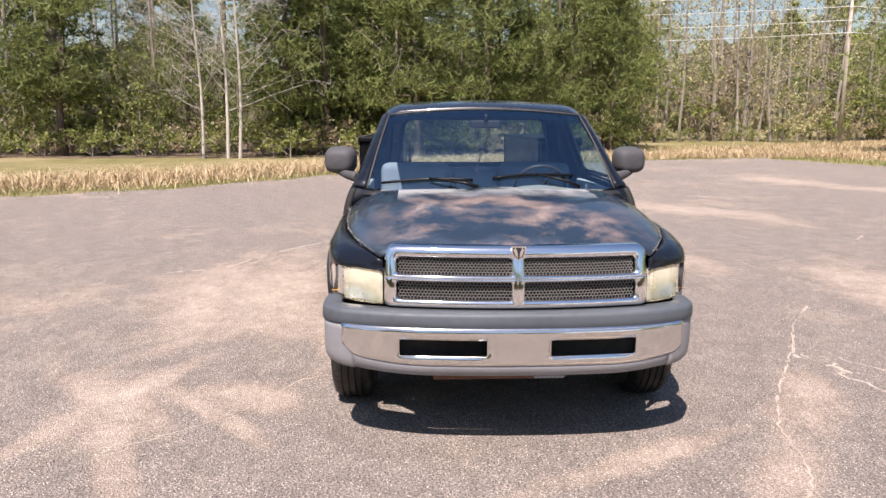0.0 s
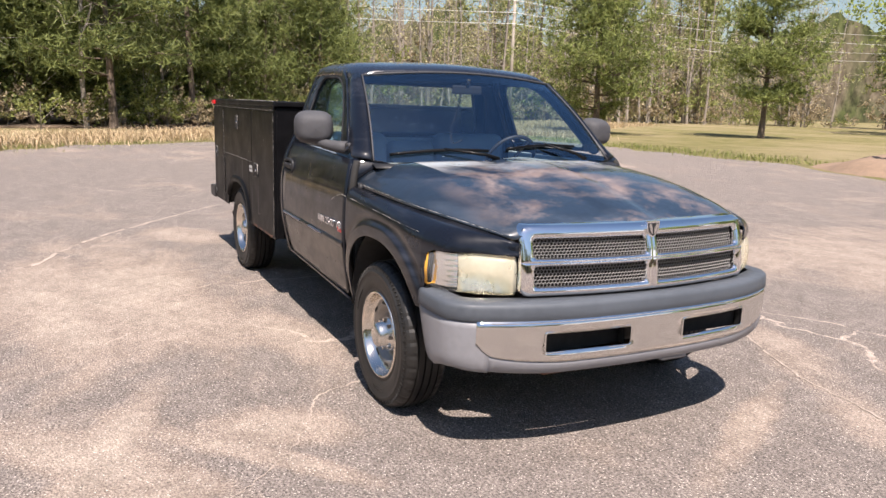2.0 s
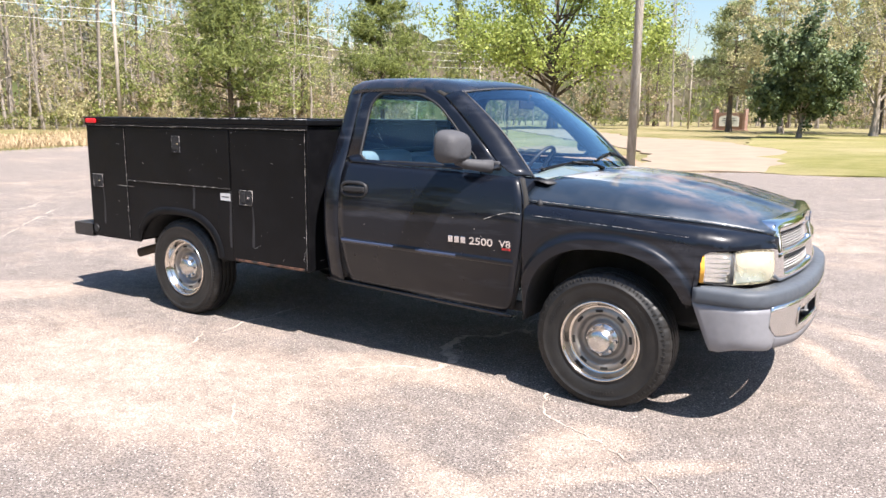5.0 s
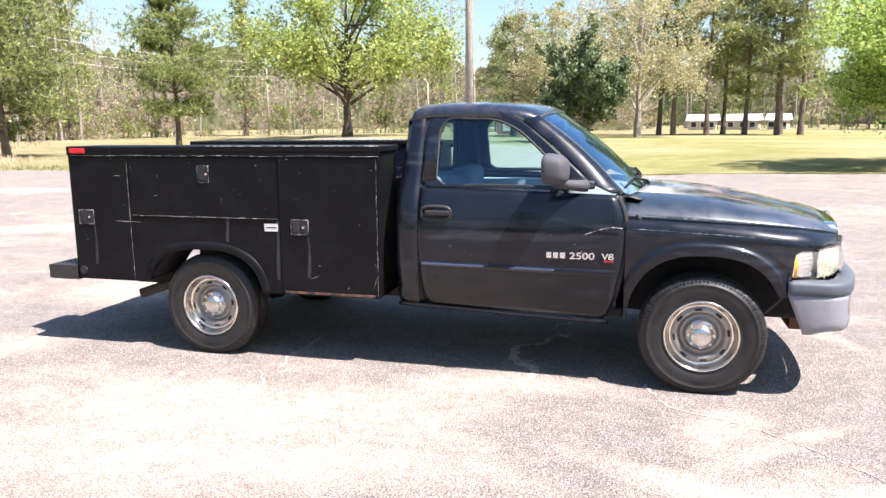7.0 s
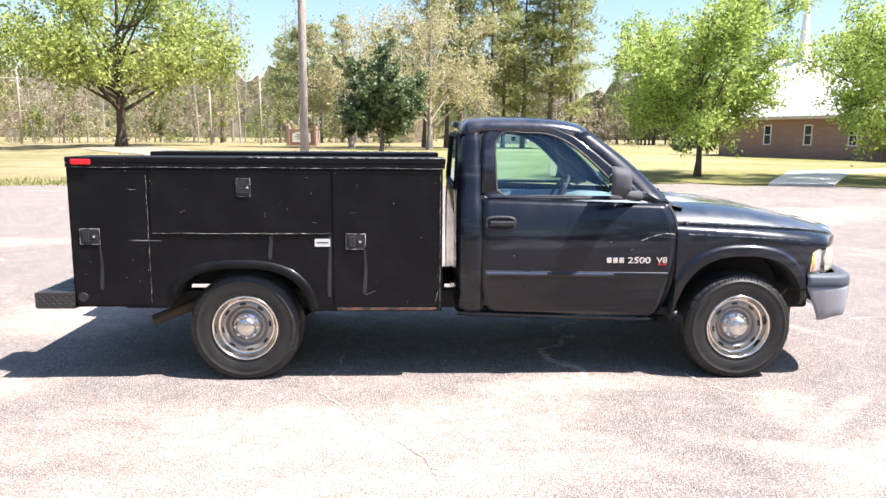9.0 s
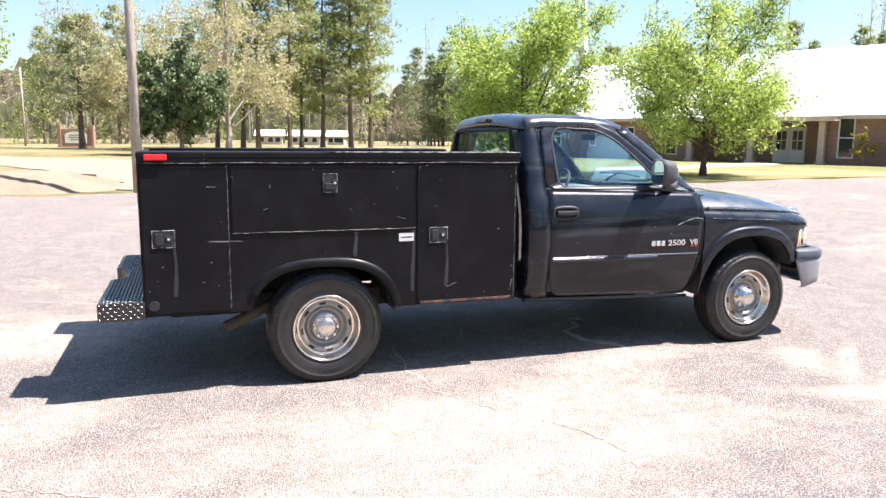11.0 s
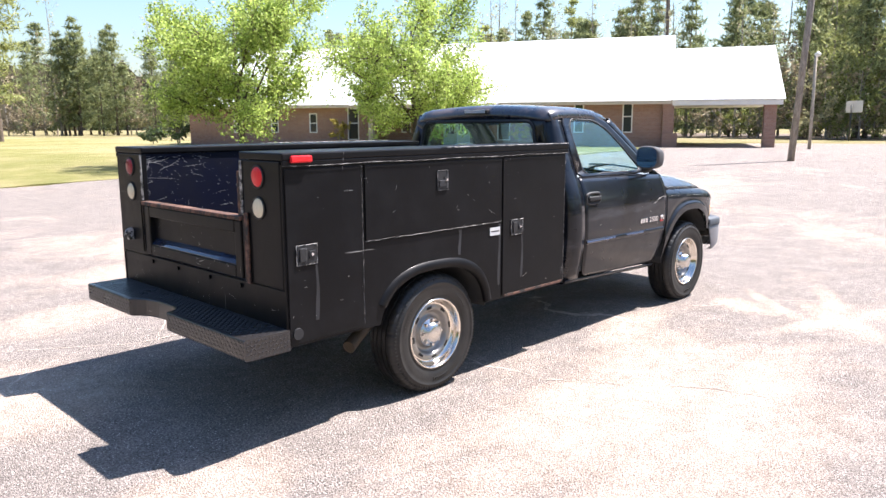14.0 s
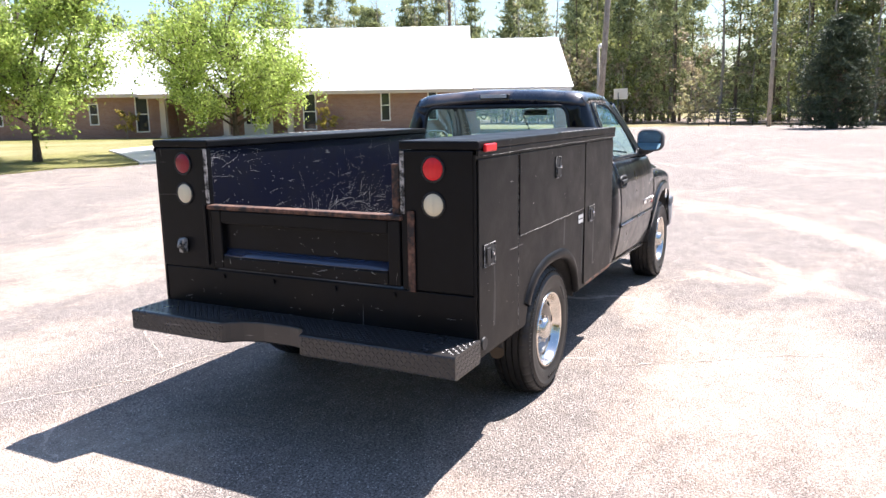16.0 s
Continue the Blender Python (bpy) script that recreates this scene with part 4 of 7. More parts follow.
def backdrop():
    """A far ring of uneven woods beyond all the rest."""
    rng = np.random.default_rng(77)
    V, F = [], []
    n = 720
    for i in range(n):
        a = 2 * math.pi * i / n
        x, y = 210 * math.cos(a), 30 + 210 * math.sin(a)
        h = 15 + 9 * max(0, math.cos(a - radians(150))) + 3 * math.sin(a * 23) + 2 * math.sin(a * 61 + 1) + rng.uniform(0, 4)
        V += [(x, y, -3), (x, y, h)]
        F.append((2 * i, 2 * ((i + 1) % n), 2 * ((i + 1) % n) + 1, 2 * i + 1))
    k = Nodes("far woods")
    v = k.coords((1, 1, 0.45))
    f, g = k.noise(v, 0.55, 6, 0.7), k.noise(v, 0.12, 3)
    col = k.mix(k.ramp(g, (0.4, 0.0), (0.6, 1.0)), k.ramp(f, (0.35, (0.03, 0.04, 0.02)), (0.65, (0.15, 0.17, 0.07))), k.ramp(f, (0.35, (0.07, 0.055, 0.04)), (0.65, (0.26, 0.22, 0.16))))
    k.set(Base_Color=col, Roughness=1.0, Specular_IOR_Level=0.0)
    ob = new("backdrop", mesh_data("backdrop", V, F, [k.mat]))
    tagged(ob, "distant wooded skyline all round", "backdrop", "", "structure")


backdrop()


def blades(name, label, spots, height, width, mat, rng, lean=0.5):
    """Dry or green blades that stand and lean at the given spots."""
    P = np.asarray(spots, float)
    n = len(P)
    z = ground_z(P[:, 0], P[:, 1])
    base = np.c_[P, z - 0.03]
    clump = 0.5 + 0.5 * np.sin(P[:, 0] * 2.3 + 1.7 * np.sin(P[:, 1] * 1.9)) * np.sin(P[:, 1] * 2.9 + 1.1 * np.sin(P[:, 0] * 1.3))
    h = height * rng.uniform(0.35, 1.0, n) * (0.55 + 0.75 * clump)
    a = rng.uniform(0, 6.283, n)
    d = np.c_[np.cos(a), np.sin(a), 0 * a]
    w = np.c_[-d[:, 1], d[:, 0], 0 * a] * width * rng.uniform(0.6, 1.4, (n, 1))
    le = lean * rng.uniform(0.2, 1.0, (n, 1))
    mid = base + d * h[:, None] * le * 0.35 + np.c_[0 * a, 0 * a, h * 0.65]
    tip = base + d * h[:, None] * le * 1.2 + np.c_[0 * a, 0 * a, h * rng.uniform(0.55, 1.0, n)]
    V = np.stack([base - w, base + w, mid + w * 0.8, mid - w * 0.8, tip], 1).reshape(-1, 3)
    k = np.arange(n)[:, None] * 5
    ob = new(name, mesh_data(name, V, np.concatenate([k + [0, 1, 2], k + [0, 2, 3], k + [3, 2, 4]]), [mat]))
    return tagged(ob, label, "grass", "", "stuff")


def grasses():
    rng = np.random.default_rng(21)
    strip = along([(-9.5, -26), (-10.5, -12), (-12.2, -8), (-17.3, -4.4), (-22.3, 2.6), (-27.4, 9.6), (-30, 16), (-27, 24)], 3.2, 19000, rng)
    blades("dry_grass_strip", "strip of tall dead straw-coloured grass along the lot", strip, 0.52, 0.011, M["dry_grass"], rng, 2.3)
    edge = along([(-8.6, -13), (-10.6, -7.2), (-15.8, -4.0), (-20.8, 2.9), (-25.7, 9.8), (-28.3, 16.6)], 1.6, 5000, rng)
    blades("short_grass_edge", "short yellow-green grass at the rim of the lot", edge, 0.12, 0.008, M["brush_leaf"], rng, 0.6)
    field = along([(-29, 17), (-31, 24), (-45, 40), (-60, 60)], 12, 9000, rng)
    blades("field_grass", "pale rough field grass", field, 0.45, 0.02, M["dry_grass"], rng, 0.6)
    north = along([(-28, 17.0), (-20, 18.9), (-9.6, 19.0)], 2.5, 3500, rng)
    blades("field_edge_grass", "mixed short grass beside the lot", north, 0.2, 0.01, M["brush_leaf"], rng, 0.6)
    lawn = along([(1.2, 18.3), (6, 18.1), (10, 17.5), (15, 14.5), (25, 14.7), (35, 15.9)], 2.2, 9000, rng)
    blades("lawn_edge_grass", "short lawn grass at the rim of the lot", lawn, 0.07, 0.008, M["brush_leaf"], rng, 0.6)


grasses()


# ---- poles, wires, sign, goal ----
def pole(name, label, x, y, h, r0, r1, mat, arm=False):
    z = float(ground_z(x, y))
    bm = bmesh.new()
    add_tube(bm, [(0, 0, -0.4), (0.01, 0, h * 0.5), (0, 0.02, h)], [r0, (r0 + r1) / 2, r1], 12)
    top = thing(name, label, "pole", (x, y, z))
    part("shaft", bm, mat, top)
    if arm:
        box("cross_arm", (-0.06, -1.1, h - 1.2), (0.06, 1.1, h - 1.08), mat, top)
    return top


pole("utility_pole", "weathered round wooden pole at the rim of the lot", -2.3, 17.3, 10.5, 0.135, 0.105, M["pole_wood"])
lp = pole("utility_pole", "leaning weathered wooden light pole in the lot", 25.2, 5.4, 9.5, 0.125, 0.10, M["grey_bark"])
lp.matrix_world = pose(25.2, 5.4, float(ground_z(25.2, 5.4)), 2.0, 3.0, 0)
pole("utility_pole", "wooden pole at the far rim of the lot", 52, 0.5, 10.5, 0.16, 0.12, M["pole_wood"])
pole("utility_pole", "wooden power pole in the field", -54, 35.6, 13, 0.18, 0.13, M["pole_wood"])
pole("utility_pole", "wooden power pole near the field woods", -54, 100, 13, 0.18, 0.13, M["pole_wood"])
pole("utility_pole", "thin pole beyond the lawn", -19, 92, 9.0, 0.12, 0.1, M["pole_wood"])
pole("utility_pole", "thin pole by the road", -25.5, 92, 7.0, 0.12, 0.1, M["pole_wood"])
pole("utility_pole", "dark tall pole behind the church", 75.0, 36.2, 17.0, 0.24, 0.18, M["pine_bark"])
yard = pole("yard_light", "short wooden pole with a yard light", 38.3, 8.9, 4.9, 0.09, 0.07, M["pole_wood"])
bm = bmesh.new()
add_tube(bm, [(0, 0, 4.75), (-0.2, -0.1, 4.9), (-0.42, -0.2, 4.9)], 0.025, 6)
part("arm", bm, M["cable"], yard)
bm = bmesh.new()
add_lathe(bm, [(0.03, 0.12), (0.06, 0.08), (0.15, 0.02), (0.16, -0.05), (0.10, -0.14), (0.0005, -0.16)], 16)
bmesh.ops.transform(bm, matrix=pose(-0.46, -0.22, 4.86, 90, 0, 0), verts=bm.verts[:])
part("lamp_head", bm, M["cable"], yard, "grey dusk lamp head")
pole("dead_snag", "pale dead tree trunk at the woods", -88, 54.5, 12.0, 0.42, 0.3, M["pale_bark"])


def wire(z, x):
    bm = bmesh.new()
    pts = []
    for a, b in ((-40, 35.6), (35.6, 100)):
        for k in range(13):
            f = k / 12
            pts.append((x, a + (b - a) * f, z - 1.1 * 4 * f * (1 - f) * (b - a) / 70))
    add_tube(bm, pts, 0.022, 5)
    ob = part("power_line", bm, M["cable"], None)
    tagged(ob, "thin overhead power line across the field", "cable", "power lines")


for i, z in enumerate((12.4, 11.3, 10.2, 9.2)):
    wire(z, -54 + 0.18 + 0.03 * i)


def sign():
    top = thing("church_sign", "brick monument sign with a white arched panel", "sign", (-12.6, 85, 0), -12)
    box("base", (-2.0, -0.5, -0.3), (2.0, 0.5, 0.45), M["brick"], top, 0.02)
    box("wall", (-1.55, -0.3, 0.452), (1.55, 0.3, 2.35), M["brick"], top, 0.02)
    for x in (-1.72, 1.72):
        box("pier", (x - 0.165, -0.38, 0.453), (x + 0.165, 0.38, 2.75), M["brick"], top, 0.02)
    bm = bmesh.new()
    arc = [(-1.15, 0.8), (1.15, 0.8), (1.15, 1.7)] + [(1.15 * math.cos(a), 1.7 + 0.35 * math.sin(a)) for a in np.linspace(0.2, math.pi - 0.2, 9)] + [(-1.15, 1.7)]
    f = bm.faces.new([bm.verts.new((x, -0.34, z)) for x, z in arc])
    ext = bmesh.ops.extrude_face_region(bm, geom=[f])["geom"]
    for v in ext:
        if isinstance(v, bmesh.types.BMVert):
            v.co.y = -0.301
    p = part("panel", bm, M["trim_white"], top, "white arched sign panel")
    for z, w in ((1.65, 0.7), (1.4, 0.85), (1.15, 0.6)):
        box("lettering", (-w, -0.348, z), (w, -0.342, z + 0.07), M["dark_metal"], p, label="unreadable dark lettering")


sign()


def goal():
    top = thing("basketball_goal", "old basketball goal with a white backboard", "basketball goal", (60.5, 13.0, 0.38), 60)
    bm = bmesh.new()
    add_tube(bm, [(0, 0, -0.3), (0, 0, 2.8)], 0.05, 8)
    part("post", bm, M["dark_metal"], top)
    box("backboard", (-0.8, -0.3, 2.2), (0.8, -0.26, 3.1), M["concrete"], top, 0.01)
    bm = bmesh.new()
    add_tube(bm, [(0.23 * math.cos(a), -0.56 + 0.23 * math.sin(a), 2.4) for a in np.linspace(0, 6.28, 17)], 0.012, 6)
    part("rim", bm, M["dark_metal"], top)


goal()


def gate():
    top = thing("farm_gate", "grey tubular metal gate at the woods", "gate", (57.5, 3.5, 0.36), 105)
    bm = bmesh.new()
    for z in (0.25, 0.5, 0.75, 1.0, 1.25):
        add_tube(bm, [(-1.6, 0, z), (1.6, 0, z)], 0.025, 6)
    for x in (-1.6, 0, 1.6):
        add_tube(bm, [(x, 0, -0.1), (x, 0, 1.3)], 0.03, 6)
    part("frame", bm, M["dark_metal"], top)


gate()


def far_house(x, y, w, d, turn, name):
    top = thing("house", name, "house", (x, y, 0), turn)
    # white walls coloured tan to hold their shade
    box("wall", (-w / 2, -d / 2, -0.2), (w / 2, d / 2, 1.9), M["trim_tan"], top)
    bm = bmesh.new()
    vs = [bm.verts.new(p) for p in ((-w / 2 - 0.4, -d / 2 - 0.4, 1.9), (w / 2 + 0.4, -d / 2 - 0.4, 1.9), (w / 2 + 0.4, d / 2 + 0.4, 1.9), (-w / 2 - 0.4, d / 2 + 0.4, 1.9), (-w / 2 - 0.4, 0, 3.0), (w / 2 + 0.4, 0, 3.0))]
    for f in ((0, 1, 5, 4), (2, 3, 4, 5), (0, 4, 3), (1, 2, 5), (0, 1, 2, 3)):
        bm.faces.new([vs[k] for k in f])
    part("roof", bm, M["concrete"], top)
    for k in (-0.3, 0.05, 0.33):
        wdw = box("window", (w * k - 0.5, -d / 2 - 0.05, 0.7), (w * k + 0.5, -d / 2 - 0.003, 1.7), M["trim_white"], top)
        box("pane", (w * k - 0.42, -d / 2 - 0.06, 0.78), (w * k + 0.42, -d / 2 - 0.052, 1.62), M["dark_glass"], wdw)


# three small houses stand in for a low white building and parked vehicles
far_house(13.0, 131, 4.5, 4, -10, "small low stand-in house, walls tan for shade, pale roof, beyond the tall pines")
far_house(19.5, 132, 5.5, 4, -14, "low stand-in house, walls tan for shade, pale roof, beyond the tall pines")
far_house(25.0, 130, 3.0, 3, -20, "stand-in shed, walls tan for shade, pale roof, beyond the tall pines")

# ---- truck materials ----
def paint(name, worn=0.0, rough=0.3, base=(0.010, 0.011, 0.014), haze=0.25, bloom=(0.10, 0.10, 0.11)):
    """Old black enamel: dull haze, fine specks, and rubbed-through primer where worn is above nought; base and bloom
    can hold sky sheen.
    """
    k = Nodes(name)
    v = k.coords()
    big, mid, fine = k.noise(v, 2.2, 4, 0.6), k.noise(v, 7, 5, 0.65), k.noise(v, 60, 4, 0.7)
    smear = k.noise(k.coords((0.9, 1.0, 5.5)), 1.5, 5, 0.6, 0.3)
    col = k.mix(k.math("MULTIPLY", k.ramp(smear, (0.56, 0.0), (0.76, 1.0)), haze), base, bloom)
    rg = k.ramp(mid, (0.3, rough * 0.8), (0.7, min(1, rough * 1.5)))
    if worn:
        sv = k.coords((1.9, 1.5, 0.4))
        a = k.math("ADD", k.math("MULTIPLY", k.noise(sv, 1.25, 5, 0.62, 0.25), 0.9), k.math("MULTIPLY", fine, 0.1))
        mask = k.ramp(a, (0.495, 0.0), (0.63, worn))
        ms_sep = k.n("SeparateXYZ")
        k.link(v, ms_sep.inputs[0])
        inner = k.n("MapRange")
        for key, val in (("From Min", 0.80), ("From Max", 0.50), ("To Min", 0.0), ("To Max", 1.0)):
            inner.inputs[key].default_value = val
        k.link(k.math("ABSOLUTE", ms_sep.outputs[1]), inner.inputs["Value"])
        mask = k.math("MULTIPLY", mask, inner.outputs[0])
        col = k.mix(mask, col, k.ramp(mid, (0.3, (0.22, 0.15, 0.115)), (0.7, (0.42, 0.31, 0.25))))
        # white sun glare painted in patches on the bonnet's rear, before the screen
        sep = k.n("SeparateXYZ")
        k.link(v, sep.inputs[0])
        near_screen = k.n("MapRange")
        for key, val in (("From Min", 3.45), ("From Max", 3.12), ("To Min", 0.0), ("To Max", 0.85)):
            near_screen.inputs[key].default_value = val
        k.link(sep.outputs[0], near_screen.inputs["Value"])
        only = k.n("Math", operation="GREATER_THAN")
        only.inputs[1].default_value = 2.9
        k.link(sep.outputs[0], only.inputs[0])
        middle = k.math("LESS_THAN", k.math("ABSOLUTE", sep.outputs[1]), 0.62)
        rear_glare = k.math("MULTIPLY", k.ramp(k.noise(sv, 1.6, 5, 0.6), (0.40, 0.0), (0.54, 1.0)), k.math("MULTIPLY", k.math("MULTIPLY", near_screen.outputs[0], middle), only.outputs[0]))
        col = k.mix(rear_glare, col, (0.62, 0.62, 0.62))
        rg = k.mix(mask, rg, (0.62, 0.62, 0.62))
        k.set(Coat_Weight=k.math("SUBTRACT", 0.85, k.math("MULTIPLY", mask, 0.5)), Coat_Roughness=0.07, Specular_IOR_Level=0.5 if worn > 0.5 else 0.55)
    else:
        k.set(Coat_Weight=0.6, Coat_Roughness=0.05, Specular_IOR_Level=0.15)
    k.set(Base_Color=col, Roughness=rg)
    k.bump(k.math("ADD", k.math("MULTIPLY", big, 0.6), k.math("MULTIPLY", fine, 0.02)), 0.06, 0.02)
    return k.mat


def utility_paint(name, scratch=0.25, base=(0.0042, 0.0042, 0.005), rough=0.46, spec=0.12):
    """Brushed-on black paint on steel boxes, with scratches and chips."""
    k = Nodes(name)
    v = k.coords()
    mid, fine = k.noise(v, 4, 5, 0.65), k.noise(v, 80, 3, 0.6)
    col = k.mix(k.ramp(mid, (0.45, 0.0), (0.8, 0.7)), base, (0.011, 0.011, 0.0125))
    for sc, lo in (((3.0, 3.0, 46.0), 0.73), ((34.0, 34.0, 2.2), 0.745), ((22.0, 22.0, 30.0), 0.76), ((9.0, 14.0, 7.0), 0.775)):
        s = k.noise(k.coords(sc), 1.0, 3, 0.55, 1.2)
        gate = k.ramp(k.noise(v, 2.1, 3), (0.5, 0.0), (0.62, 1.0))
        col = k.mix(k.math("MULTIPLY", k.math("MULTIPLY", k.ramp(s, (lo - 0.08 * scratch, 0.0), (lo + 0.01, 1.0)), gate), min(1.0, 0.55 + scratch)), col, (0.42, 0.40, 0.38))
    k.set(Base_Color=col, Roughness=k.ramp(mid, (0.3, rough * 0.8), (0.7, rough * 1.2)), Specular_IOR_Level=spec, Coat_Weight=0.08, Coat_Roughness=0.2)
    k.bump(k.math("ADD", mid, k.math("MULTIPLY", fine, 0.25)), 0.15, 0.01)
    return k.mat


def glass_material(name, tint, gloss=1.0, coat=(1.0, 1.0, 1.0), extra=0.0):
    k = Nodes(name)
    tr = k.n("BsdfTransparent")
    tr.inputs["Color"].default_value = (*tint, 1)
    gl = k.n("BsdfGlossy", Roughness=0.015)
    # coat tints reflections blue and extra raises them, in place of brighter sky
    gl.inputs["Color"].default_value = (*coat, 1)
    face = k.n("LayerWeight", Blend=0.5)
    fr = k.math("ADD", 0.04, k.math("MULTIPLY", k.math("POWER", face.outputs["Facing"], 5.0), 0.96))
    ms = k.n("MixShader")
    k.link(k.math("ADD", k.math("MULTIPLY", fr, gloss), extra), ms.inputs[0])
    k.link(tr.outputs[0], ms.inputs[1])
    k.link(gl.outputs[0], ms.inputs[2])
    k.link(ms.outputs[0], k.out.inputs["Surface"])
    return k.mat


def lens_material(name, col, rough=0.2, trans=0.35):
    k = Nodes(name)
    v = k.coords((60, 60, 8))
    f = k.noise(v, 1.0, 2)
    k.set(Base_Color=k.ramp(f, (0.3, tuple(c * 0.88 for c in col)), (0.7, col)), Roughness=rough, Coat_Weight=0.12, Specular_IOR_Level=0.3)
    k.bump(f, 0.04, 0.01)
    return k.mat


def lamp_glass(name, tint, haze, milk):
    """Clear moulded plastic: see-through, glossy, with a share of milky haze."""
    k = Nodes(name)
    f = k.noise(k.coords((50, 50, 6)), 1.0, 2)
    k.bump(f, 0.10, 0.01)
    k.set(Base_Color=milk, Roughness=0.18, Specular_IOR_Level=0.5)
    tr = k.n("BsdfTransparent")
    tr.inputs["Color"].default_value = (*tint, 1)
    ms = k.n("MixShader")
    k.link(k.ramp(k.noise(k.coords(), 9, 3), (0.3, haze * 0.8), (0.7, haze * 1.2)), ms.inputs[0])
    k.link(tr.outputs[0], ms.inputs[1])
    k.link(k.b.outputs[0], ms.inputs[2])
    k.link(ms.outputs[0], k.out.inputs["Surface"])
    return k.mat


def tyre_material():
    k = Nodes("tyre rubber")
    v = k.coords()
    f = k.noise(v, 9, 5, 0.7)
    k.set(Base_Color=k.ramp(f, (0.35, (0.008, 0.008, 0.008)), (0.75, (0.024, 0.022, 0.020))), Roughness=0.5, Specular_IOR_Level=0.45)
    k.bump(k.noise(v, 120, 3), 0.15, 0.004)
    return k.mat


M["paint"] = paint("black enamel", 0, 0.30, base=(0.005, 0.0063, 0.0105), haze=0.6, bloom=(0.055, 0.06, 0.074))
# bonnet and roof are bluer than the sides: sky sheen put into the colour
M["paint_top"] = paint("sun-worn black enamel with sky sheen", 0.62, 0.34, base=(0.010, 0.017, 0.028), haze=0.6, bloom=(0.07, 0.09, 0.12))
M["paint_roof"] = paint("weathered black enamel with sky sheen", 0.32, 0.25, base=(0.009, 0.012, 0.020), haze=0.5, bloom=(0.06, 0.075, 0.10))
M["utility"] = utility_paint("black utility paint", 0.2)
M["scratched"] = utility_paint("scratched blue-black paint", 0.2, base=(0.006, 0.007, 0.017), rough=0.4)
M["tread"] = utility_paint("black tread plate", 0.5, base=(0.021, 0.0185, 0.018), rough=0.32, spec=0.6)
M["chrome"] = simple("chrome", (0.82, 0.82, 0.83), 0.07, 1.0, var=0.04, scale=14)
M["bumper_metal"] = simple("dulled chrome", (0.80, 0.79, 0.77), 0.10, 1.0, var=0.07, scale=10)
M["silver_paint"] = simple("scuffed silver plastic", (0.235, 0.235, 0.25), 0.5, 0.15, var=0.15, scale=10, bump=0.05)
M["pad"] = simple("grey bumper pad", (0.068, 0.078, 0.093), 0.6, var=0.2, scale=9, bump=0.1)
M["plastic"] = simple("black plastic", (0.013, 0.013, 0.0145), 0.6, var=0.2, scale=14, bump=0.1)
M["mirror_shell"] = simple("faded grey-black plastic", (0.055, 0.055, 0.06), 0.75, var=0.2, scale=20, bump=0.15)
M["under"] = simple("dark underbody", (0.016, 0.015, 0.014), 0.85, var=0.4, scale=6)
M["rust"] = simple("rusty steel", (0.16, 0.075, 0.045), 0.85, var=0.45, scale=12, bump=0.3)
M["rim"] = simple("bright wheel steel", (0.76, 0.71, 0.64), 0.14, 1.0, var=0.06, scale=5)


def rusty_black():
    k = Nodes("black paint rusting through")
    v = k.coords()
    f = k.noise(v, 13, 6, 0.75)
    k.set(Base_Color=k.ramp(f, (0.42, (0.016, 0.014, 0.013)), (0.52, (0.10, 0.045, 0.028)), (0.66, (0.20, 0.11, 0.07))), Roughness=0.75)
    k.bump(f, 0.3, 0.01)
    return k.mat


M["rusty_black"] = rusty_black()
M["scratch"] = simple("bare scratched metal", (0.52, 0.50, 0.47), 0.6, 0.2, var=0.3, scale=30)
M["rim_dull"] = simple("dull silver wheel paint", (0.30, 0.285, 0.265), 0.38, 0.7, var=0.2, scale=16)
M["tyre"] = tyre_material()
M["glass"] = glass_material("window glass", (0.70, 0.91, 0.94), 0.7, (0.6, 0.82, 1.0), 0.035)
M["lens_old"] = lamp_glass("yellowed lamp lens", (0.97, 0.94, 0.82), 0.32, (0.86, 0.83, 0.66))
M["lens_clear"] = lamp_glass("clear ribbed lens", (0.97, 0.97, 0.97), 0.10, (0.8, 0.8, 0.8))
M["reflector"] = simple("lamp reflector silver", (0.90, 0.89, 0.86), 0.16, 1.0, var=0.08, scale=40)
M["lens_amber"] = lens_material("amber lens", (0.80, 0.42, 0.06), 0.15)
M["lens_red"] = lens_material("red lamp lens", (0.72, 0.02, 0.025), 0.35)
M["lens_dim"] = lens_material("darkened red lamp lens", (0.26, 0.02, 0.03), 0.3)
M["lens_white"] = lens_material("cream lamp lens", (0.72, 0.64, 0.46), 0.25)
M["seat"] = simple("blue-grey seat cloth", (0.16, 0.20, 0.25), 0.95, var=0.2, scale=20, bump=0.2)
M["dash"] = simple("grey-green dashboard plastic", (0.19, 0.22, 0.22), 0.6, var=0.12, scale=15)
M["lining"] = simple("blue-grey cab lining", (0.27, 0.33, 0.38), 0.7, var=0.12, scale=15)
M["mirror_glass"] = simple("mirror glass", (0.9, 0.9, 0.9), 0.01, 1.0, var=0.01)


def broken_wear_glint():
    k = Nodes("chipped paint and glint edge")
    f = k.noise(k.coords(), 24, 5, 0.75)
    k.set(Base_Color=k.ramp(f, (0.44, (0.012, 0.012, 0.012)), (0.56, (0.40, 0.38, 0.36))), Roughness=0.6)
    return k.mat


# pale chips on the lockers; painted sun glints on door, bonnet and wing
M["wear_glint"] = broken_wear_glint()
M["trim_grey"] = simple("grey screen trim", (0.045, 0.045, 0.05), 0.6, 0.0, var=0.2)
M["screen_glass"] = glass_material("windscreen glass", (0.88, 0.97, 0.98), 1.3, (0.55, 0.78, 1.0), 0.11)
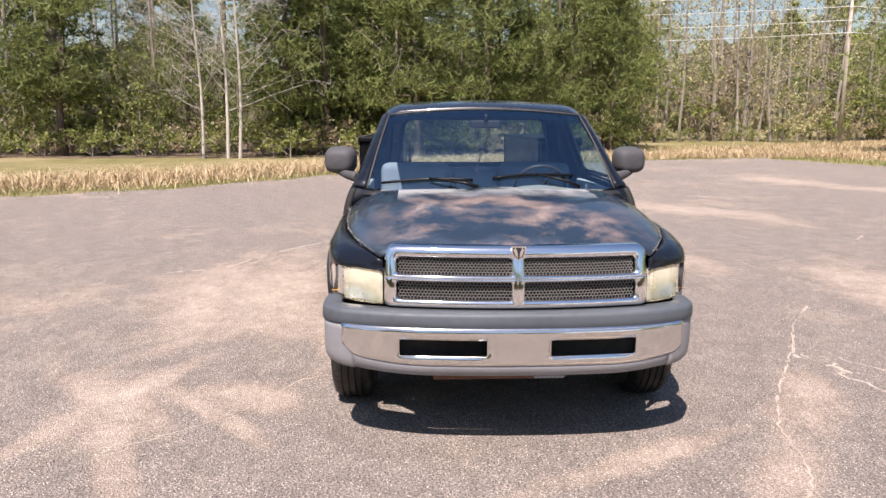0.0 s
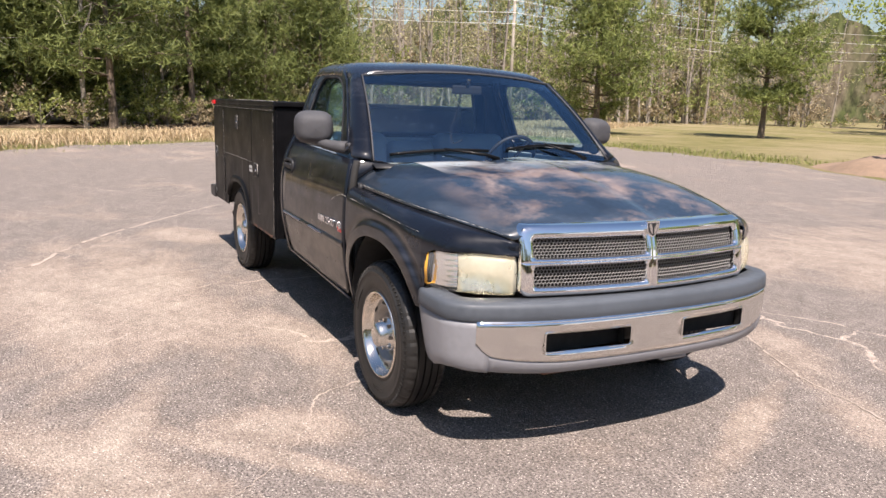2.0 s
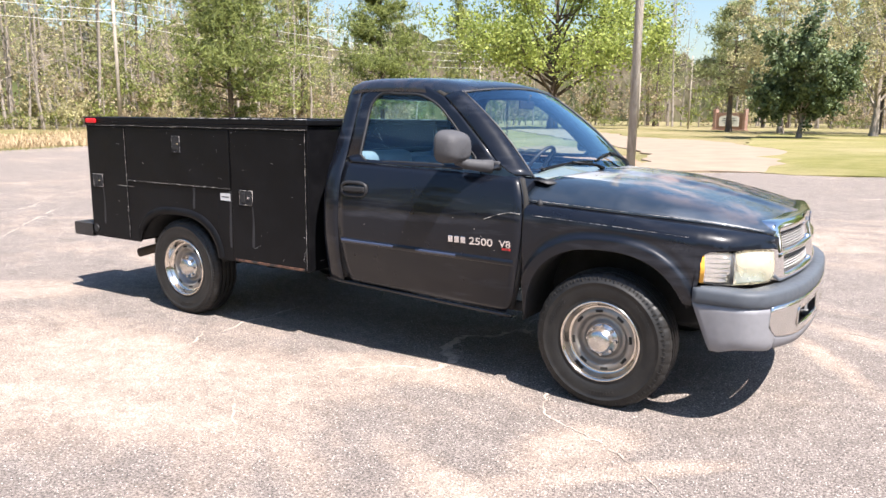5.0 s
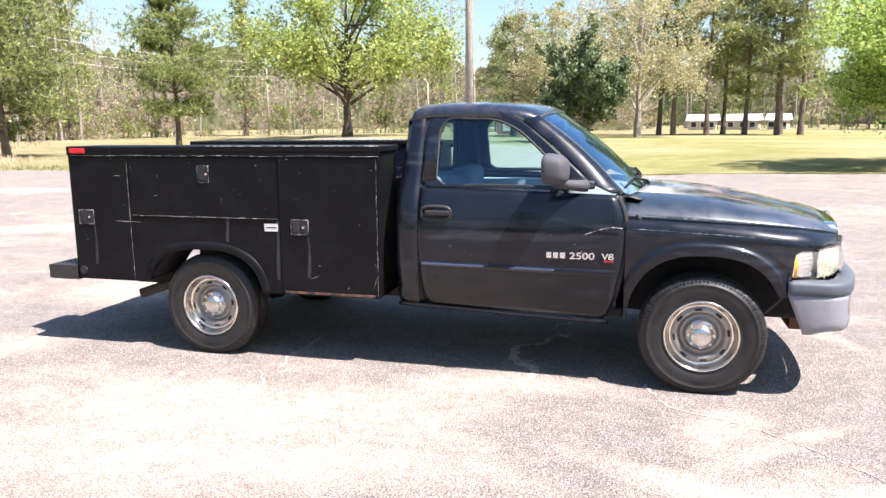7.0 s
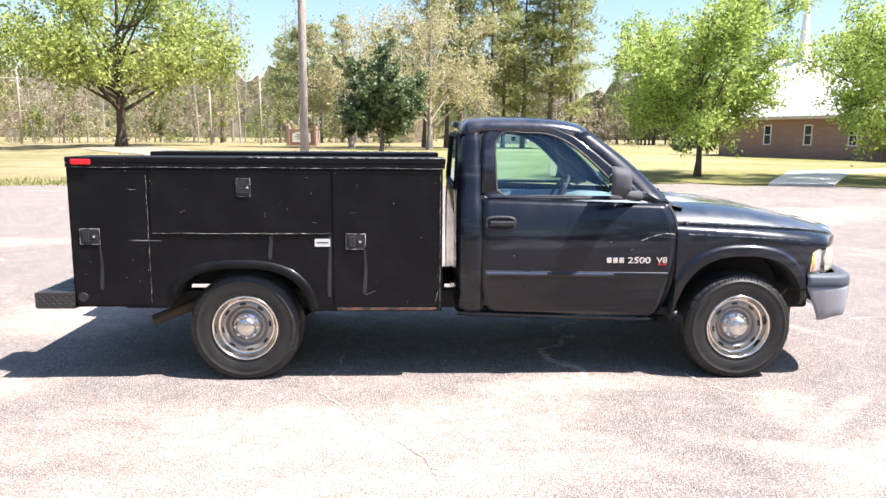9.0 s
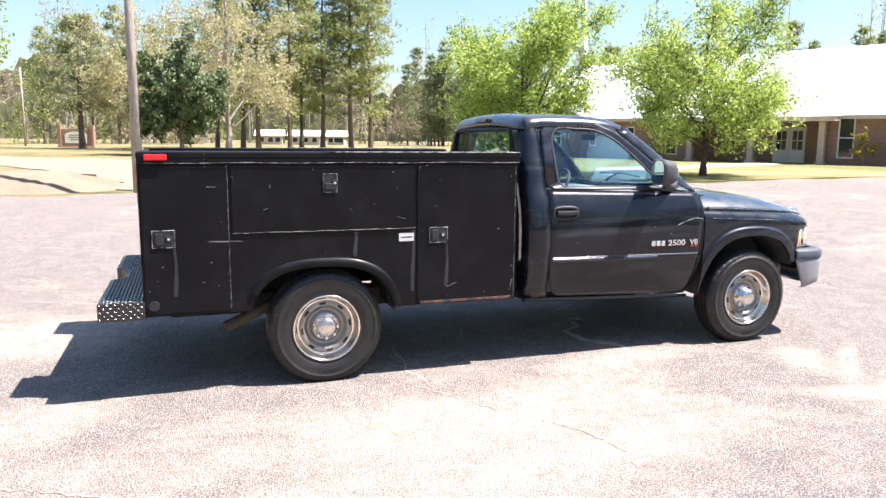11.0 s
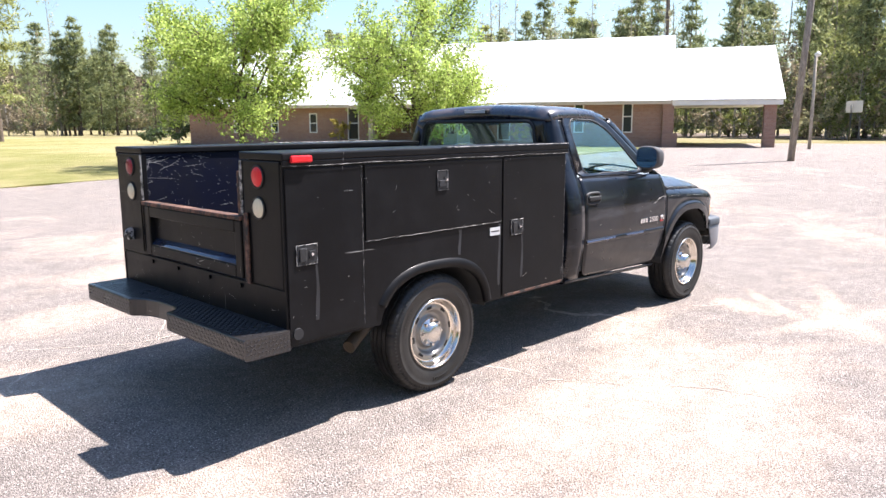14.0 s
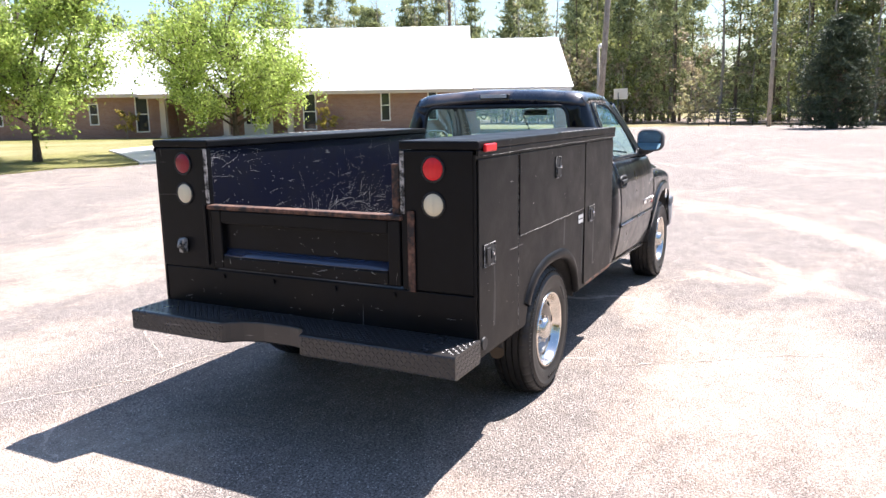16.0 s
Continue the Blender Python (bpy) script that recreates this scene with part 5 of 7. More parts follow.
M["rear_glass"] = glass_material("rear window glass", (0.70, 0.84, 0.84), 1.1, (0.7, 0.85, 1.0))
M["mesh_wire"] = simple("silver mesh wire", (0.23, 0.225, 0.22), 0.6, 0.8, var=0.08, scale=20)
M["hub"] = simple("dull chrome hub cap", (0.62, 0.60, 0.57), 0.24, 1.0, var=0.15, scale=16)
M["old_pipe"] = simple("sooty brown pipe", (0.05, 0.036, 0.022), 0.7, 0.3, var=0.4, scale=12)
# the blue in this base stands for sky reflected in the tailgate ledge
M["strip_sky_sheen"] = simple("glossy dark trim strip with blue sheen", (0.035, 0.045, 0.08), 0.12, 0.0, var=0.2, scale=8, coat=0.6)
M["sticker"] = simple("grey-white sticker", (0.55, 0.55, 0.55), 0.5, var=0.1)
M["rub"] = simple("rubbed grey paint", (0.015, 0.016, 0.019), 0.5, var=0.6, scale=18)
M["badge_red"] = simple("red badge enamel", (0.5, 0.03, 0.03), 0.3)

# ---- the truck ----
truck = thing("service_truck", "old black pickup truck with a steel service body on asphalt", "truck")
S_Z = np.array([0.38, 0.46, 0.52, 0.62, 0.74, 0.85, 1.0, 1.1, 1.17, 1.215, 1.25, 1.275, 1.45, 1.6, 1.70, 1.755, 1.80])
S_Y = np.array([0.925, 0.945, 0.96, 0.983, 1.0, 1.006, 1.002, 0.988, 0.970, 0.952, 0.933, 0.918, 0.850, 0.790, 0.750, 0.722, 0.68])
S_FINE = np.linspace(0.38, 1.80, 160)
S_SM = np.convolve(np.pad(np.interp(S_FINE, S_Z, S_Y), 6, mode="edge"), np.hanning(15)[1:-1] / np.hanning(15)[1:-1].sum(), "same")[6:-6]


def side_y(z):
    """Half the body's width at height z."""
    return float(np.interp(z, S_FINE, S_SM))


def skin(A, B, n, m, sgn, out=0.0):
    """A grid of body skin between two curves of (x, z)."""
    a, b = spline(A, n), spline(B, n)
    P = []
    for p, q in zip(a, b):
        P.append([(p[0] + (q[0] - p[0]) * t, 0, p[1] + (q[1] - p[1]) * t) for t in np.linspace(0, 1, m)])
    return [[(x, sgn * (side_y(z) + out), z) for x, _, z in row] for row in P]


def panel(name, P, mat, parent, thick=0.006, label=""):
    bm = bmesh.new()
    add_grid(bm, P)
    ob = part(name, bm, mat, parent, label)
    return solid(ob, thick, 0.0)


def ring(outer, inner, m):
    """Rows from an outer closed curve to an inner one, both of as many 3D points."""
    o, i = np.asarray(outer, float), np.asarray(inner, float)
    return [[o[k] + (i[k] - o[k]) * t for t in np.linspace(0, 1, m)] for k in list(range(len(o))) + [0]]


# doors, with window frame, glass, handle, mirror
DOOR_REAR = [(1.70, 0.483), (1.655, 0.515), (1.630, 0.60), (1.614, 0.80), (1.612, 1.05), (1.614, 1.27)]
DOOR_FRONT = [(2.83, 0.435), (2.868, 0.49), (2.905, 0.64), (2.938, 0.85), (2.945, 0.98), (2.932, 1.12), (2.89, 1.232)]
WIN_IN = [(1.715, 1.32), (1.712, 1.50), (1.722, 1.66), (1.76, 1.705), (1.92, 1.71), (2.08, 1.702), (2.22, 1.648), (2.36, 1.54), (2.50, 1.40), (2.585, 1.30), (2.56, 1.283), (2.3, 1.281), (2.0, 1.283), (1.76, 1.287)]
WIN_OUT = [(1.614, 1.30), (1.616, 1.52), (1.628, 1.70), (1.70, 1.757), (1.92, 1.766), (2.12, 1.755), (2.27, 1.69), (2.42, 1.575), (2.58, 1.44), (2.76, 1.285), (2.70, 1.262), (2.35, 1.262), (2.0, 1.264), (1.66, 1.268)]


def build_door(sgn):
    bm = bmesh.new()
    ra, fr = spline(DOOR_REAR, 22), spline(DOOR_FRONT, 22)
    P = []
    for u in np.linspace(0, 1, 26):
        row = []
        for v in range(22):
            x = ra[v][0] + (fr[v][0] - ra[v][0]) * u
            z = ra[v][1] + (fr[v][1] - ra[v][1]) * u
            row.append((x, sgn * side_y(z), z))
        P.append(row)
    add_grid(bm, P)
    door = solid(part("door", bm, M["paint"], truck, "faded black door with chips and dull patches"), 0.006, 0.0)
    o = [(x, sgn * (side_y(z) + 0.002), z) for x, z in WIN_OUT]
    i = [(x, sgn * (side_y(z) - 0.004), z) for x, z in WIN_IN]
    bm = bmesh.new()
    add_grid(bm, ring(o, i, 5))
    solid(part("window_frame", bm, M["paint"], door), 0.012, 0.0)
    bm = bmesh.new()
    add_tube(bm, [Vector(p) for p in spline([(x, sgn * (side_y(z) - 0.003), z) for x, z in WIN_IN + WIN_IN[:1]], 60)], 0.009, 6, cap=False)
    part("seal", bm, M["plastic"], door, "black rubber window seal")
    bm = bmesh.new()
    cx = np.mean([p[0] for p in WIN_IN])
    gp = [[(cx + (x - cx) * t, sgn * (side_y(1.48 + (z - 1.48) * t) - 0.012), 1.48 + (z - 1.48) * t) for t in np.linspace(0, 1, 6)] for x, z in WIN_IN + WIN_IN[:1]]
    add_grid(bm, gp)
    bmesh.ops.remove_doubles(bm, verts=bm.verts[:], dist=1e-4)
    g = part("pane", bm, M["glass"], door, "side window glass")
    g.visible_shadow = False
    # handle in its recess
    bm = bmesh.new()
    y = sgn * (side_y(1.1) + 0.006)
    loop = [(1.735 + 0.098 * math.copysign(abs(math.cos(a)) ** 0.6, math.cos(a)), y, 1.10 + 0.042 * math.copysign(abs(math.sin(a)) ** 0.6, math.sin(a))) for a in np.linspace(0, 2 * math.pi, 33)]
    add_tube(bm, loop, 0.013, 6, cap=False)
    add_box(bm, (1.66, y - sgn * 0.002, 1.085), (1.83, y + sgn * 0.022, 1.118), 0.008)
    part("handle", bm, M["plastic"], door, "black plastic door handle")
    # dark plate on the door skin gives the shade of the recess
    bm = bmesh.new()
    add_box(bm, (1.665, y - 0.004, 1.068), (1.81, y - sgn * 0.0005, 1.086), 0.0)
    part("handle_recess", bm, M["under"], door)
    # rubbing strip along the flank with glossy blue-black lengths
    for x0, x1, mat, lab in ((1.635, 2.90, M["paint"], ""), (1.64, 2.06, M["strip_sky_sheen"], "shiny strip of side trim"), (2.23, 2.52, M["strip_sky_sheen"], "shiny strip of side trim")):
        bm = bmesh.new()
        dy = 0.0 if mat is M["paint"] else 0.004
        rows = []
        for x in np.linspace(x0, x1, 12):
            zz = 0.762 - 0.012 * (x - 1.6)
            hh = 0.021 if dy == 0 else 0.011
            rows.append([(x, sgn * (side_y(zz) + d + dy), zz + e) for d, e in ((-0.004, -hh), (0.008, -hh * 0.8), (0.012, 0), (0.008, hh * 0.8), (-0.004, hh))])
        add_grid(bm, rows)
        part("side_trim", bm, mat, door, lab)
    # mirror on its arm
    bm = bmesh.new()
    ctr = Vector((2.475, sgn * 1.045, 1.398))
    turn = pose(0, 0, 0, 0, 0, sgn * 10).to_3x3()
    sup = lambda c, e: math.copysign(abs(c) ** e, c)
    rows = []
    for q in np.linspace(0, 1, 11):
        depth, size = 0.125 * math.sin(q * math.pi / 2), math.cos(q * math.pi / 2) ** 0.42
        size = max(size, 0.02)
        rows.append([ctr + turn @ Vector((depth, 0.116 * size * sup(math.cos(a), 0.62), 0.096 * size * sup(math.sin(a), 0.62) - 0.012 * q)) for a in np.linspace(0, 2 * math.pi, 41)])
    rows.insert(0, [ctr + turn @ Vector((-0.012, 0.106 * sup(math.cos(a), 0.62), 0.087 * sup(math.sin(a), 0.62))) for a in np.linspace(0, 2 * math.pi, 41)])
    add_grid(bm, rows)
    arm = [((2.54, 1.06, 1.322), 0.026), ((2.59, 1.00, 1.298), 0.031), ((2.65, 0.945, 1.288), 0.036), ((2.70, 0.905, 1.285), 0.040)]
    add_tube(bm, [Vector((x, sgn * y, z)) for (x, y, z), r in arm], [r for _, r in arm], 10)
    add_box(bm, (2.60, sgn * 0.885, 1.262), (2.755, sgn * 0.918, 1.318), 0.014, segs=3)
    mir = part("side_mirror", bm, M["mirror_shell"], truck, "grey-black plastic side mirror")
    bm = bmesh.new()
    bm.faces.new([bm.verts.new(ctr + turn @ Vector((-0.009, 0.103 * sup(math.cos(a), 0.62), 0.084 * sup(math.sin(a), 0.62)))) for a in np.linspace(0, 2 * math.pi, 40, endpoint=False)])
    solid(part("mirror_glass", bm, M["mirror_glass"], mir), 0.003, 0.0)
    return door


doors = {s: build_door(s) for s in (-1, 1)}

# dark door apertures behind the shut lines, and the panel between door, screen and bonnet
for s in (-1, 1):
    bm = bmesh.new()
    line = spline([(1.61, 0.50), (1.61, 0.8), (1.61, 1.27), (1.618, 1.52), (1.63, 1.70), (1.70, 1.755), (1.92, 1.765), (2.12, 1.752), (2.27, 1.69)], 60)
    add_tube(bm, [Vector((x, s * (side_y(z) - 0.026), z)) for x, z in line], 0.022, 6)
    part("door_seal", bm, M["under"], truck)
    bm = bmesh.new()
    line = spline([(2.85, 0.46), (2.91, 0.64), (2.945, 0.85), (2.95, 0.98), (2.94, 1.12), (2.90, 1.22)], 30)
    add_tube(bm, [Vector((x, s * (side_y(z) - 0.026), z)) for x, z in line], 0.022, 6)
    part("door_seal", bm, M["under"], truck)

# model lettering on both doors: plain bars stand for the name, the number and engine mark are lettered


def letter(text, x, z, size, sgn, mat, parent):
    c = bpy.data.curves.new("lettering", "FONT")
    c.body, c.size, c.extrude, c.offset = text, size, 0.004, 0.0012
    c.materials.append(mat)
    ob = new("lettering", c)
    ob.parent = parent
    turn = 0 if sgn < 0 else 180
    ob.matrix_local = pose(x, sgn * (side_y(z + size * 0.35) + 0.007), z, 90, 0, turn)
    return ob


for s in (-1, 1):
    d = doors[s]
    dirx = 1 if s < 0 else -1
    x0 = 2.468 if s < 0 else 2.895
    bm = bmesh.new()
    for k in range(3):
        xa = x0 + dirx * k * 0.043
        add_box(bm, (min(xa, xa + dirx * 0.034), s * (side_y(0.85) + 0.003), 0.832), (max(xa, xa + dirx * 0.034), s * (side_y(0.85) + 0.011), 0.872), 0.003)
    part("name_bars", bm, M["chrome"], d, "plain bright bars where the name stands")
    letter("2500", x0 + dirx * 0.145, 0.832, 0.06, s, M["chrome"], d).scale = (1.32, 1, 1)
    letter("V8", x0 + dirx * 0.345, 0.834, 0.056, s, M["chrome"], d).scale = (1.2, 1, 1)
    bm = bmesh.new()
    xa = x0 + dirx * 0.36
    add_box(bm, (min(xa, xa + dirx * 0.055), s * (side_y(0.82) + 0.003), 0.816), (max(xa, xa + dirx * 0.055), s * (side_y(0.82) + 0.007), 0.829), 0.001)
    part("red_mark", bm, M["badge_red"], d)

# cab corners, sills
for s in (-1, 1):
    P = []
    for z in np.concatenate([np.linspace(0.475, 1.25, 18), np.linspace(1.30, 1.765, 10)]):
        y = side_y(z)
        xb = 1.44 + (0.03 * (z - 1.2) / 0.5 if z > 1.2 else 0)
        drop = max(0, (z - 1.70)) * 0.6
        P.append([(1.608, s * y, z), (1.56, s * (y - 0.001), z), (1.51, s * (y - 0.006), z), (xb + 0.03 + drop, s * (y - 0.022), z), (xb + 0.008 + drop, s * (y - 0.05), z), (xb + drop, s * (y - 0.10), z), (xb + drop, s * (y - 0.16), z)])
    panel("cab_corner", P, M["paint"], truck)
    bm = bmesh.new()
    add_grid(bm, [[(x, s * (side_y(0.46) - 0.004), 0.478 - 0.038 * (x - 1.45)), (x, s * 0.938, 0.462 - 0.038 * (x - 1.45)), (x, s * 0.922, 0.448 - 0.035 * (x - 1.45)), (x, s * 0.86, 0.442 - 0.03 * (x - 1.45))] for x in np.linspace(1.45, 2.86, 12)])
    solid(part("sill", bm, M["paint"], truck), 0.006, 0.0)

# roof
P = []
for x, dz, w in ((1.472, -0.105, 0.96), (1.488, -0.055, 0.985), (1.53, -0.018, 1.0), (1.62, -0.004, 1.0), (1.85, 0.0, 1.0), (2.08, -0.006, 1.0), (2.22, -0.022, 0.995), (2.31, -0.045, 0.985), (2.372, -0.072, 0.975)):
    row = []
    for y, z in ((-0.742, 1.725), (-0.735, 1.755), (-0.71, 1.783), (-0.66, 1.802), (-0.5, 1.818), (-0.25, 1.832), (0, 1.838), (0.25, 1.832), (0.5, 1.818), (0.66, 1.802), (0.71, 1.783), (0.735, 1.755), (0.742, 1.725)):
        bow = 0.07 * (1 - (y / 0.74) ** 2) if x > 2.3 else (0.035 * (1 - (y / 0.74) ** 2) if x > 2.2 else 0)
        row.append((x + bow, y * w, max(z + dz, 1.70)))
    P.append(row)
ra = [spline(r, 25) for r in P]
P = list(zip(*[spline([ra[i][j] for i in range(len(ra))], 26) for j in range(25)]))
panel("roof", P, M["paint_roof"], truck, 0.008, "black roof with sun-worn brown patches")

# rear cab wall with its window
def rrect(y, z0, z1, r, n=10):
    pts = []
    for cy, cz, a0 in ((y - r, z1 - r, 0), (-y + r, z1 - r, 90), (-y + r, z0 + r, 180), (y - r, z0 + r, 270)):
        for a in np.linspace(a0, a0 + 90, n):
            pts.append((cy + r * math.cos(radians(a)), cz + r * math.sin(radians(a))))
    return pts


def rear_x(z):
    return 1.442 + (0.03 * (z - 1.2) / 0.5 if z > 1.2 else 0)


outer = [(rear_x(z) + max(0, z - 1.70) * 0.5, y * (1 - 0.13 * max(0, z - 1.25) / 0.5), z) for y, z in rrect(0.80, 0.5, 1.755, 0.08)]
inner = [(rear_x(z) - 0.004, y * (1 - 0.10 * max(0, z - 1.3) / 0.4), z) for y, z in rrect(0.665, 1.315, 1.70, 0.07)]
bm = bmesh.new()
add_grid(bm, ring(outer, inner, 5))
solid(part("rear_wall", bm, M["paint"], truck), 0.008, 0.0)
bm = bmesh.new()
f = bm.faces.new([bm.verts.new((p[0] + 0.006, p[1], p[2])) for p in inner])
bmesh.ops.triangulate(bm, faces=[f])
g = part("rear_window", bm, M["rear_glass"], truck, "rear cab window in a black rubber seal")
g.visible_shadow = False
bm = bmesh.new()
add_tube(bm, [Vector((p[0] - 0.004, p[1], p[2])) for p in inner + inner[:1]], 0.014, 6, cap=False)
part("rear_window_seal", bm, M["plastic"], truck)
lamp = box("high_brake_lamp", (1.455, -0.125, 1.765), (1.50, 0.125, 1.80), M["plastic"], truck, 0.008)
box("lens", (1.448, -0.112, 1.769), (1.4545, 0.112, 1.796), M["sticker"], lamp, 0.002, "faded clear brake lamp lens")

# windscreen and its pillars
def screen(u, v, off=0.0):
    """A point of the windscreen: u from -1 to 1 across, v from foot to head."""
    yb, yt = 0.835, 0.70
    y = u * (yb + (yt - yb) * v)
    xb = 2.935 + 0.125 * (1 - u * u)
    xt = 2.372 + 0.068 * (1 - u * u)
    zb, zt = 1.222 + 0.008 * (1 - u * u), 1.718 + 0.042 * (1 - u * u)
    b = 0.022 * math.sin(math.pi * v)
    return (xb + (xt - xb) * v + b + off * 0.65, y, zb + (zt - zb) * v + b * 0.8 + off * 0.75)


bm = bmesh.new()
add_grid(bm, [[screen(u, v) for v in np.linspace(0, 1, 12)] for u in np.linspace(-1, 1, 24)])
g = part("windscreen", bm, M["screen_glass"], truck, "windscreen glass")
g.visible_shadow = False
M["shade"] = glass_material("blue shade band", (0.16, 0.24, 0.42))
bm = bmesh.new()
add_grid(bm, [[screen(u, v, -0.004) for v in np.linspace(0.885, 0.995, 3)] for u in np.linspace(-0.985, 0.985, 24)])
g = part("shade_band", bm, M["shade"], truck, "blue shade band at the top of the windscreen")
g.visible_shadow = False
bm = bmesh.new()
edge = [screen(u, 1, 0.002) for u in np.linspace(-1, 1, 20)]
add_tube(bm, [Vector(p) for p in edge], 0.007, 6)
part("screen_trim", bm, M["trim_grey"], truck, "grey worn trim round the windscreen")
for s in (-1, 1):
    bm = bmesh.new()
    P = []
    of = spline([(2.27, 1.692), (2.42, 1.577), (2.58, 1.442), (2.76, 1.287), (2.865, 1.243)], 14)
    for k, v in enumerate(np.linspace(1, 0, 14)):
        a = np.array(screen(s, v))
        b = np.array((of[k][0], s * side_y(of[k][1]), of[k][1]))
        row = [a, a + (b - a) * 0.15 + np.array((0.012, s * 0.012, 0.012)), a + (b - a) * 0.5 + np.array((0.012, s * 0.022, 0.012)), a + (b - a) * 0.85 + np.array((0.0, s * 0.012, 0.003)), b]
        P.append(row)
    add_grid(bm, P)
    solid(part("screen_pillar", bm, M["paint"], truck), 0.008, 0.0)
    bm = bmesh.new()
    add_tube(bm, [Vector(screen(s * 1.0, v, 0.006)) for v in np.linspace(0, 1, 10)], 0.006, 6)
    part("screen_trim", bm, M["trim_grey"], truck, "grey worn trim round the windscreen")

# cowl and wipers
bm = bmesh.new()
add_grid(bm, [[(screen(u, 0)[0] - 0.03, u * 0.84, 1.205), (screen(u, 0)[0] + 0.03, u * 0.85, 1.213), (screen(u, 0)[0] + 0.10, u * 0.86, 1.196)] for u in np.linspace(-1, 1, 20)])
solid(part("cowl", bm, M["plastic"], truck), 0.006, 0.0)
for y0, y1, up in ((-0.10, -0.74, 0.035), (0.58, 0.0, 0.085)):
    bm = bmesh.new()

    def on(y, v, off=0.018):
        u = y / (0.835 - 0.135 * v)
        return Vector(screen(u, v, off))

    piv = on(y0 + 0.0, -0.01, 0.03)
    tip = on((y0 + y1) / 2, 0.055 + up, 0.028)
    add_tube(bm, [piv, piv + (tip - piv) * 0.25 + Vector((0.01, 0, 0.012)), tip], [0.014, 0.01, 0.007], 6)
    add_tube(bm, [on(y1 + (y0 - y1) * k, up + 0.022 + 0.03 * k + 0.025 * math.sin(3.14 * k), 0.012) for k in np.linspace(0, 0.95, 10)], 0.009, 6)
    part("wiper", bm, M["utility"], truck, "black windscreen wiper")

# bonnet
H_X = np.array([2.90, 3.06, 3.25, 3.5, 3.75, 4.0, 4.15, 4.27])
H_C = np.array([1.236, 1.234, 1.226, 1.202, 1.160, 1.103, 1.063, 1.028])
SE_X = np.array([2.90, 3.2, 3.45, 3.7, 3.95, 4.10, 4.18, 4.24])
SE_Y = np.array([0.945, 0.938, 0.926, 0.897, 0.832, 0.762, 0.715, 0.668])
SE_Z = np.array([1.098, 1.085, 1.073, 1.060, 1.040, 1.018, 1.002, 0.985])


def bonnet_point(u, v, out=0.0):
    t = abs(u)
    x0, x1 = 3.072 - 0.165 * u * u, 4.268 - 0.055 * u * u
    x = x0 + (x1 - x0) * v
    ys, zs, zc = np.interp(x, SE_X, SE_Y), np.interp(x, SE_X, SE_Z), np.interp(x, H_X, H_C)
    z = zc - (zc - zs) * (0.17 * t**2 + 0.83 * t**9)
    rise = 1 / (1 + math.exp((abs(u * ys) - (0.15 - 0.06 * v)) * 90))
    return (x, u * ys, z + 0.012 * rise + out)


us = np.concatenate([-np.linspace(1, 0.80, 9), np.linspace(-0.78, 0.78, 41), np.linspace(0.80, 1, 9)])
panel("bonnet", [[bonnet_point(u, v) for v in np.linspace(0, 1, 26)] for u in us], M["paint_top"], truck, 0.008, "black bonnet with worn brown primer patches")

for s in (-1, 1):
    bm = bmesh.new()
    rows = []
    line = spline([(2.948, side_y(1.07) - 0.002, 1.07), (2.936, side_y(1.13) - 0.001, 1.13), (2.912, side_y(1.19) - 0.001, 1.19), (2.886, side_y(1.238), 1.238), (2.90, 0.893, 1.238), (2.925, 0.85, 1.232), (2.955, 0.80, 1.228)], 16)
    for k, (ax, ay, az) in enumerate(line):
        u = 1 - 0.24 * (k / 15) ** 0.8
        a, b = np.array((ax, s * ay, az)), np.array(bonnet_point(s * u, 0.004)) - np.array((0, 0, 0.003))
        rows.append([a + (b - a) * t for t in np.linspace(0, 1, 4)])
    add_grid(bm, rows)
    solid(part("cowl_side", bm, M["paint"], truck), 0.006, 0.0)

# front wings
LIP_X, LIP_Y = np.array([3.90, 3.93, 4.03, 4.08, 4.16, 4.235]), np.array([0.975, 0.968, 0.935, 0.892, 0.785, 0.675])


def arch_low(x):
    d = abs(x - 3.43) / 0.465
    if d < 1:
        z = 0.355 + 0.525 * (1 - d**2.5) ** (1 / 2.5)
        return max(z, 0.64) if x > 3.7 else max(z, 0.43)
    return 0.415 if x < 3.43 else 0.74


def wing_row(x, s, low):
    ys, zs = float(np.interp(x, SE_X, SE_Y)) + 0.006, float(np.interp(x, SE_X, SE_Z)) - 0.006
    taper = 1 - 0.035 * max(0, (x - 3.55) / 0.4) ** 2

    def ysd(z):
        y = (side_y(min(z, 1.0)) if z < 1.0 else side_y(1.0)) * taper
        if x > 3.90:
            y = min(y, float(np.interp(x, LIP_X, LIP_Y)) + 0.012 * (z - 0.9) / 0.05 * 0)
        d = (abs(x - 3.43) / 0.465) ** 2.5 + (max(0, z - 0.355) / 0.525) ** 2.5
        d = d**0.4
        flare = 0.015 / (1 + math.exp((d - 1.125) / 0.007)) if z > 0.3 and x < 3.92 else 0
        dip = -0.005 * math.exp(-(((d - 1.18) / 0.04) ** 2)) if x < 3.92 else 0
        return y + flare + dip

    zt = zs - 0.085
    top = [(ys, zs), (ys + (ysd(zt) - ys) * 0.40, zs - 0.010), (ys + (ysd(zt) - ys) * 0.74, zs - 0.030), (ys + (ysd(zt) - ys) * 0.94, zs - 0.058)]
    body = [(ysd(z), z) for z in np.linspace(max(zt, low + 0.004), low, 34)]
    return [(x, s * y, z) for y, z in top + body]


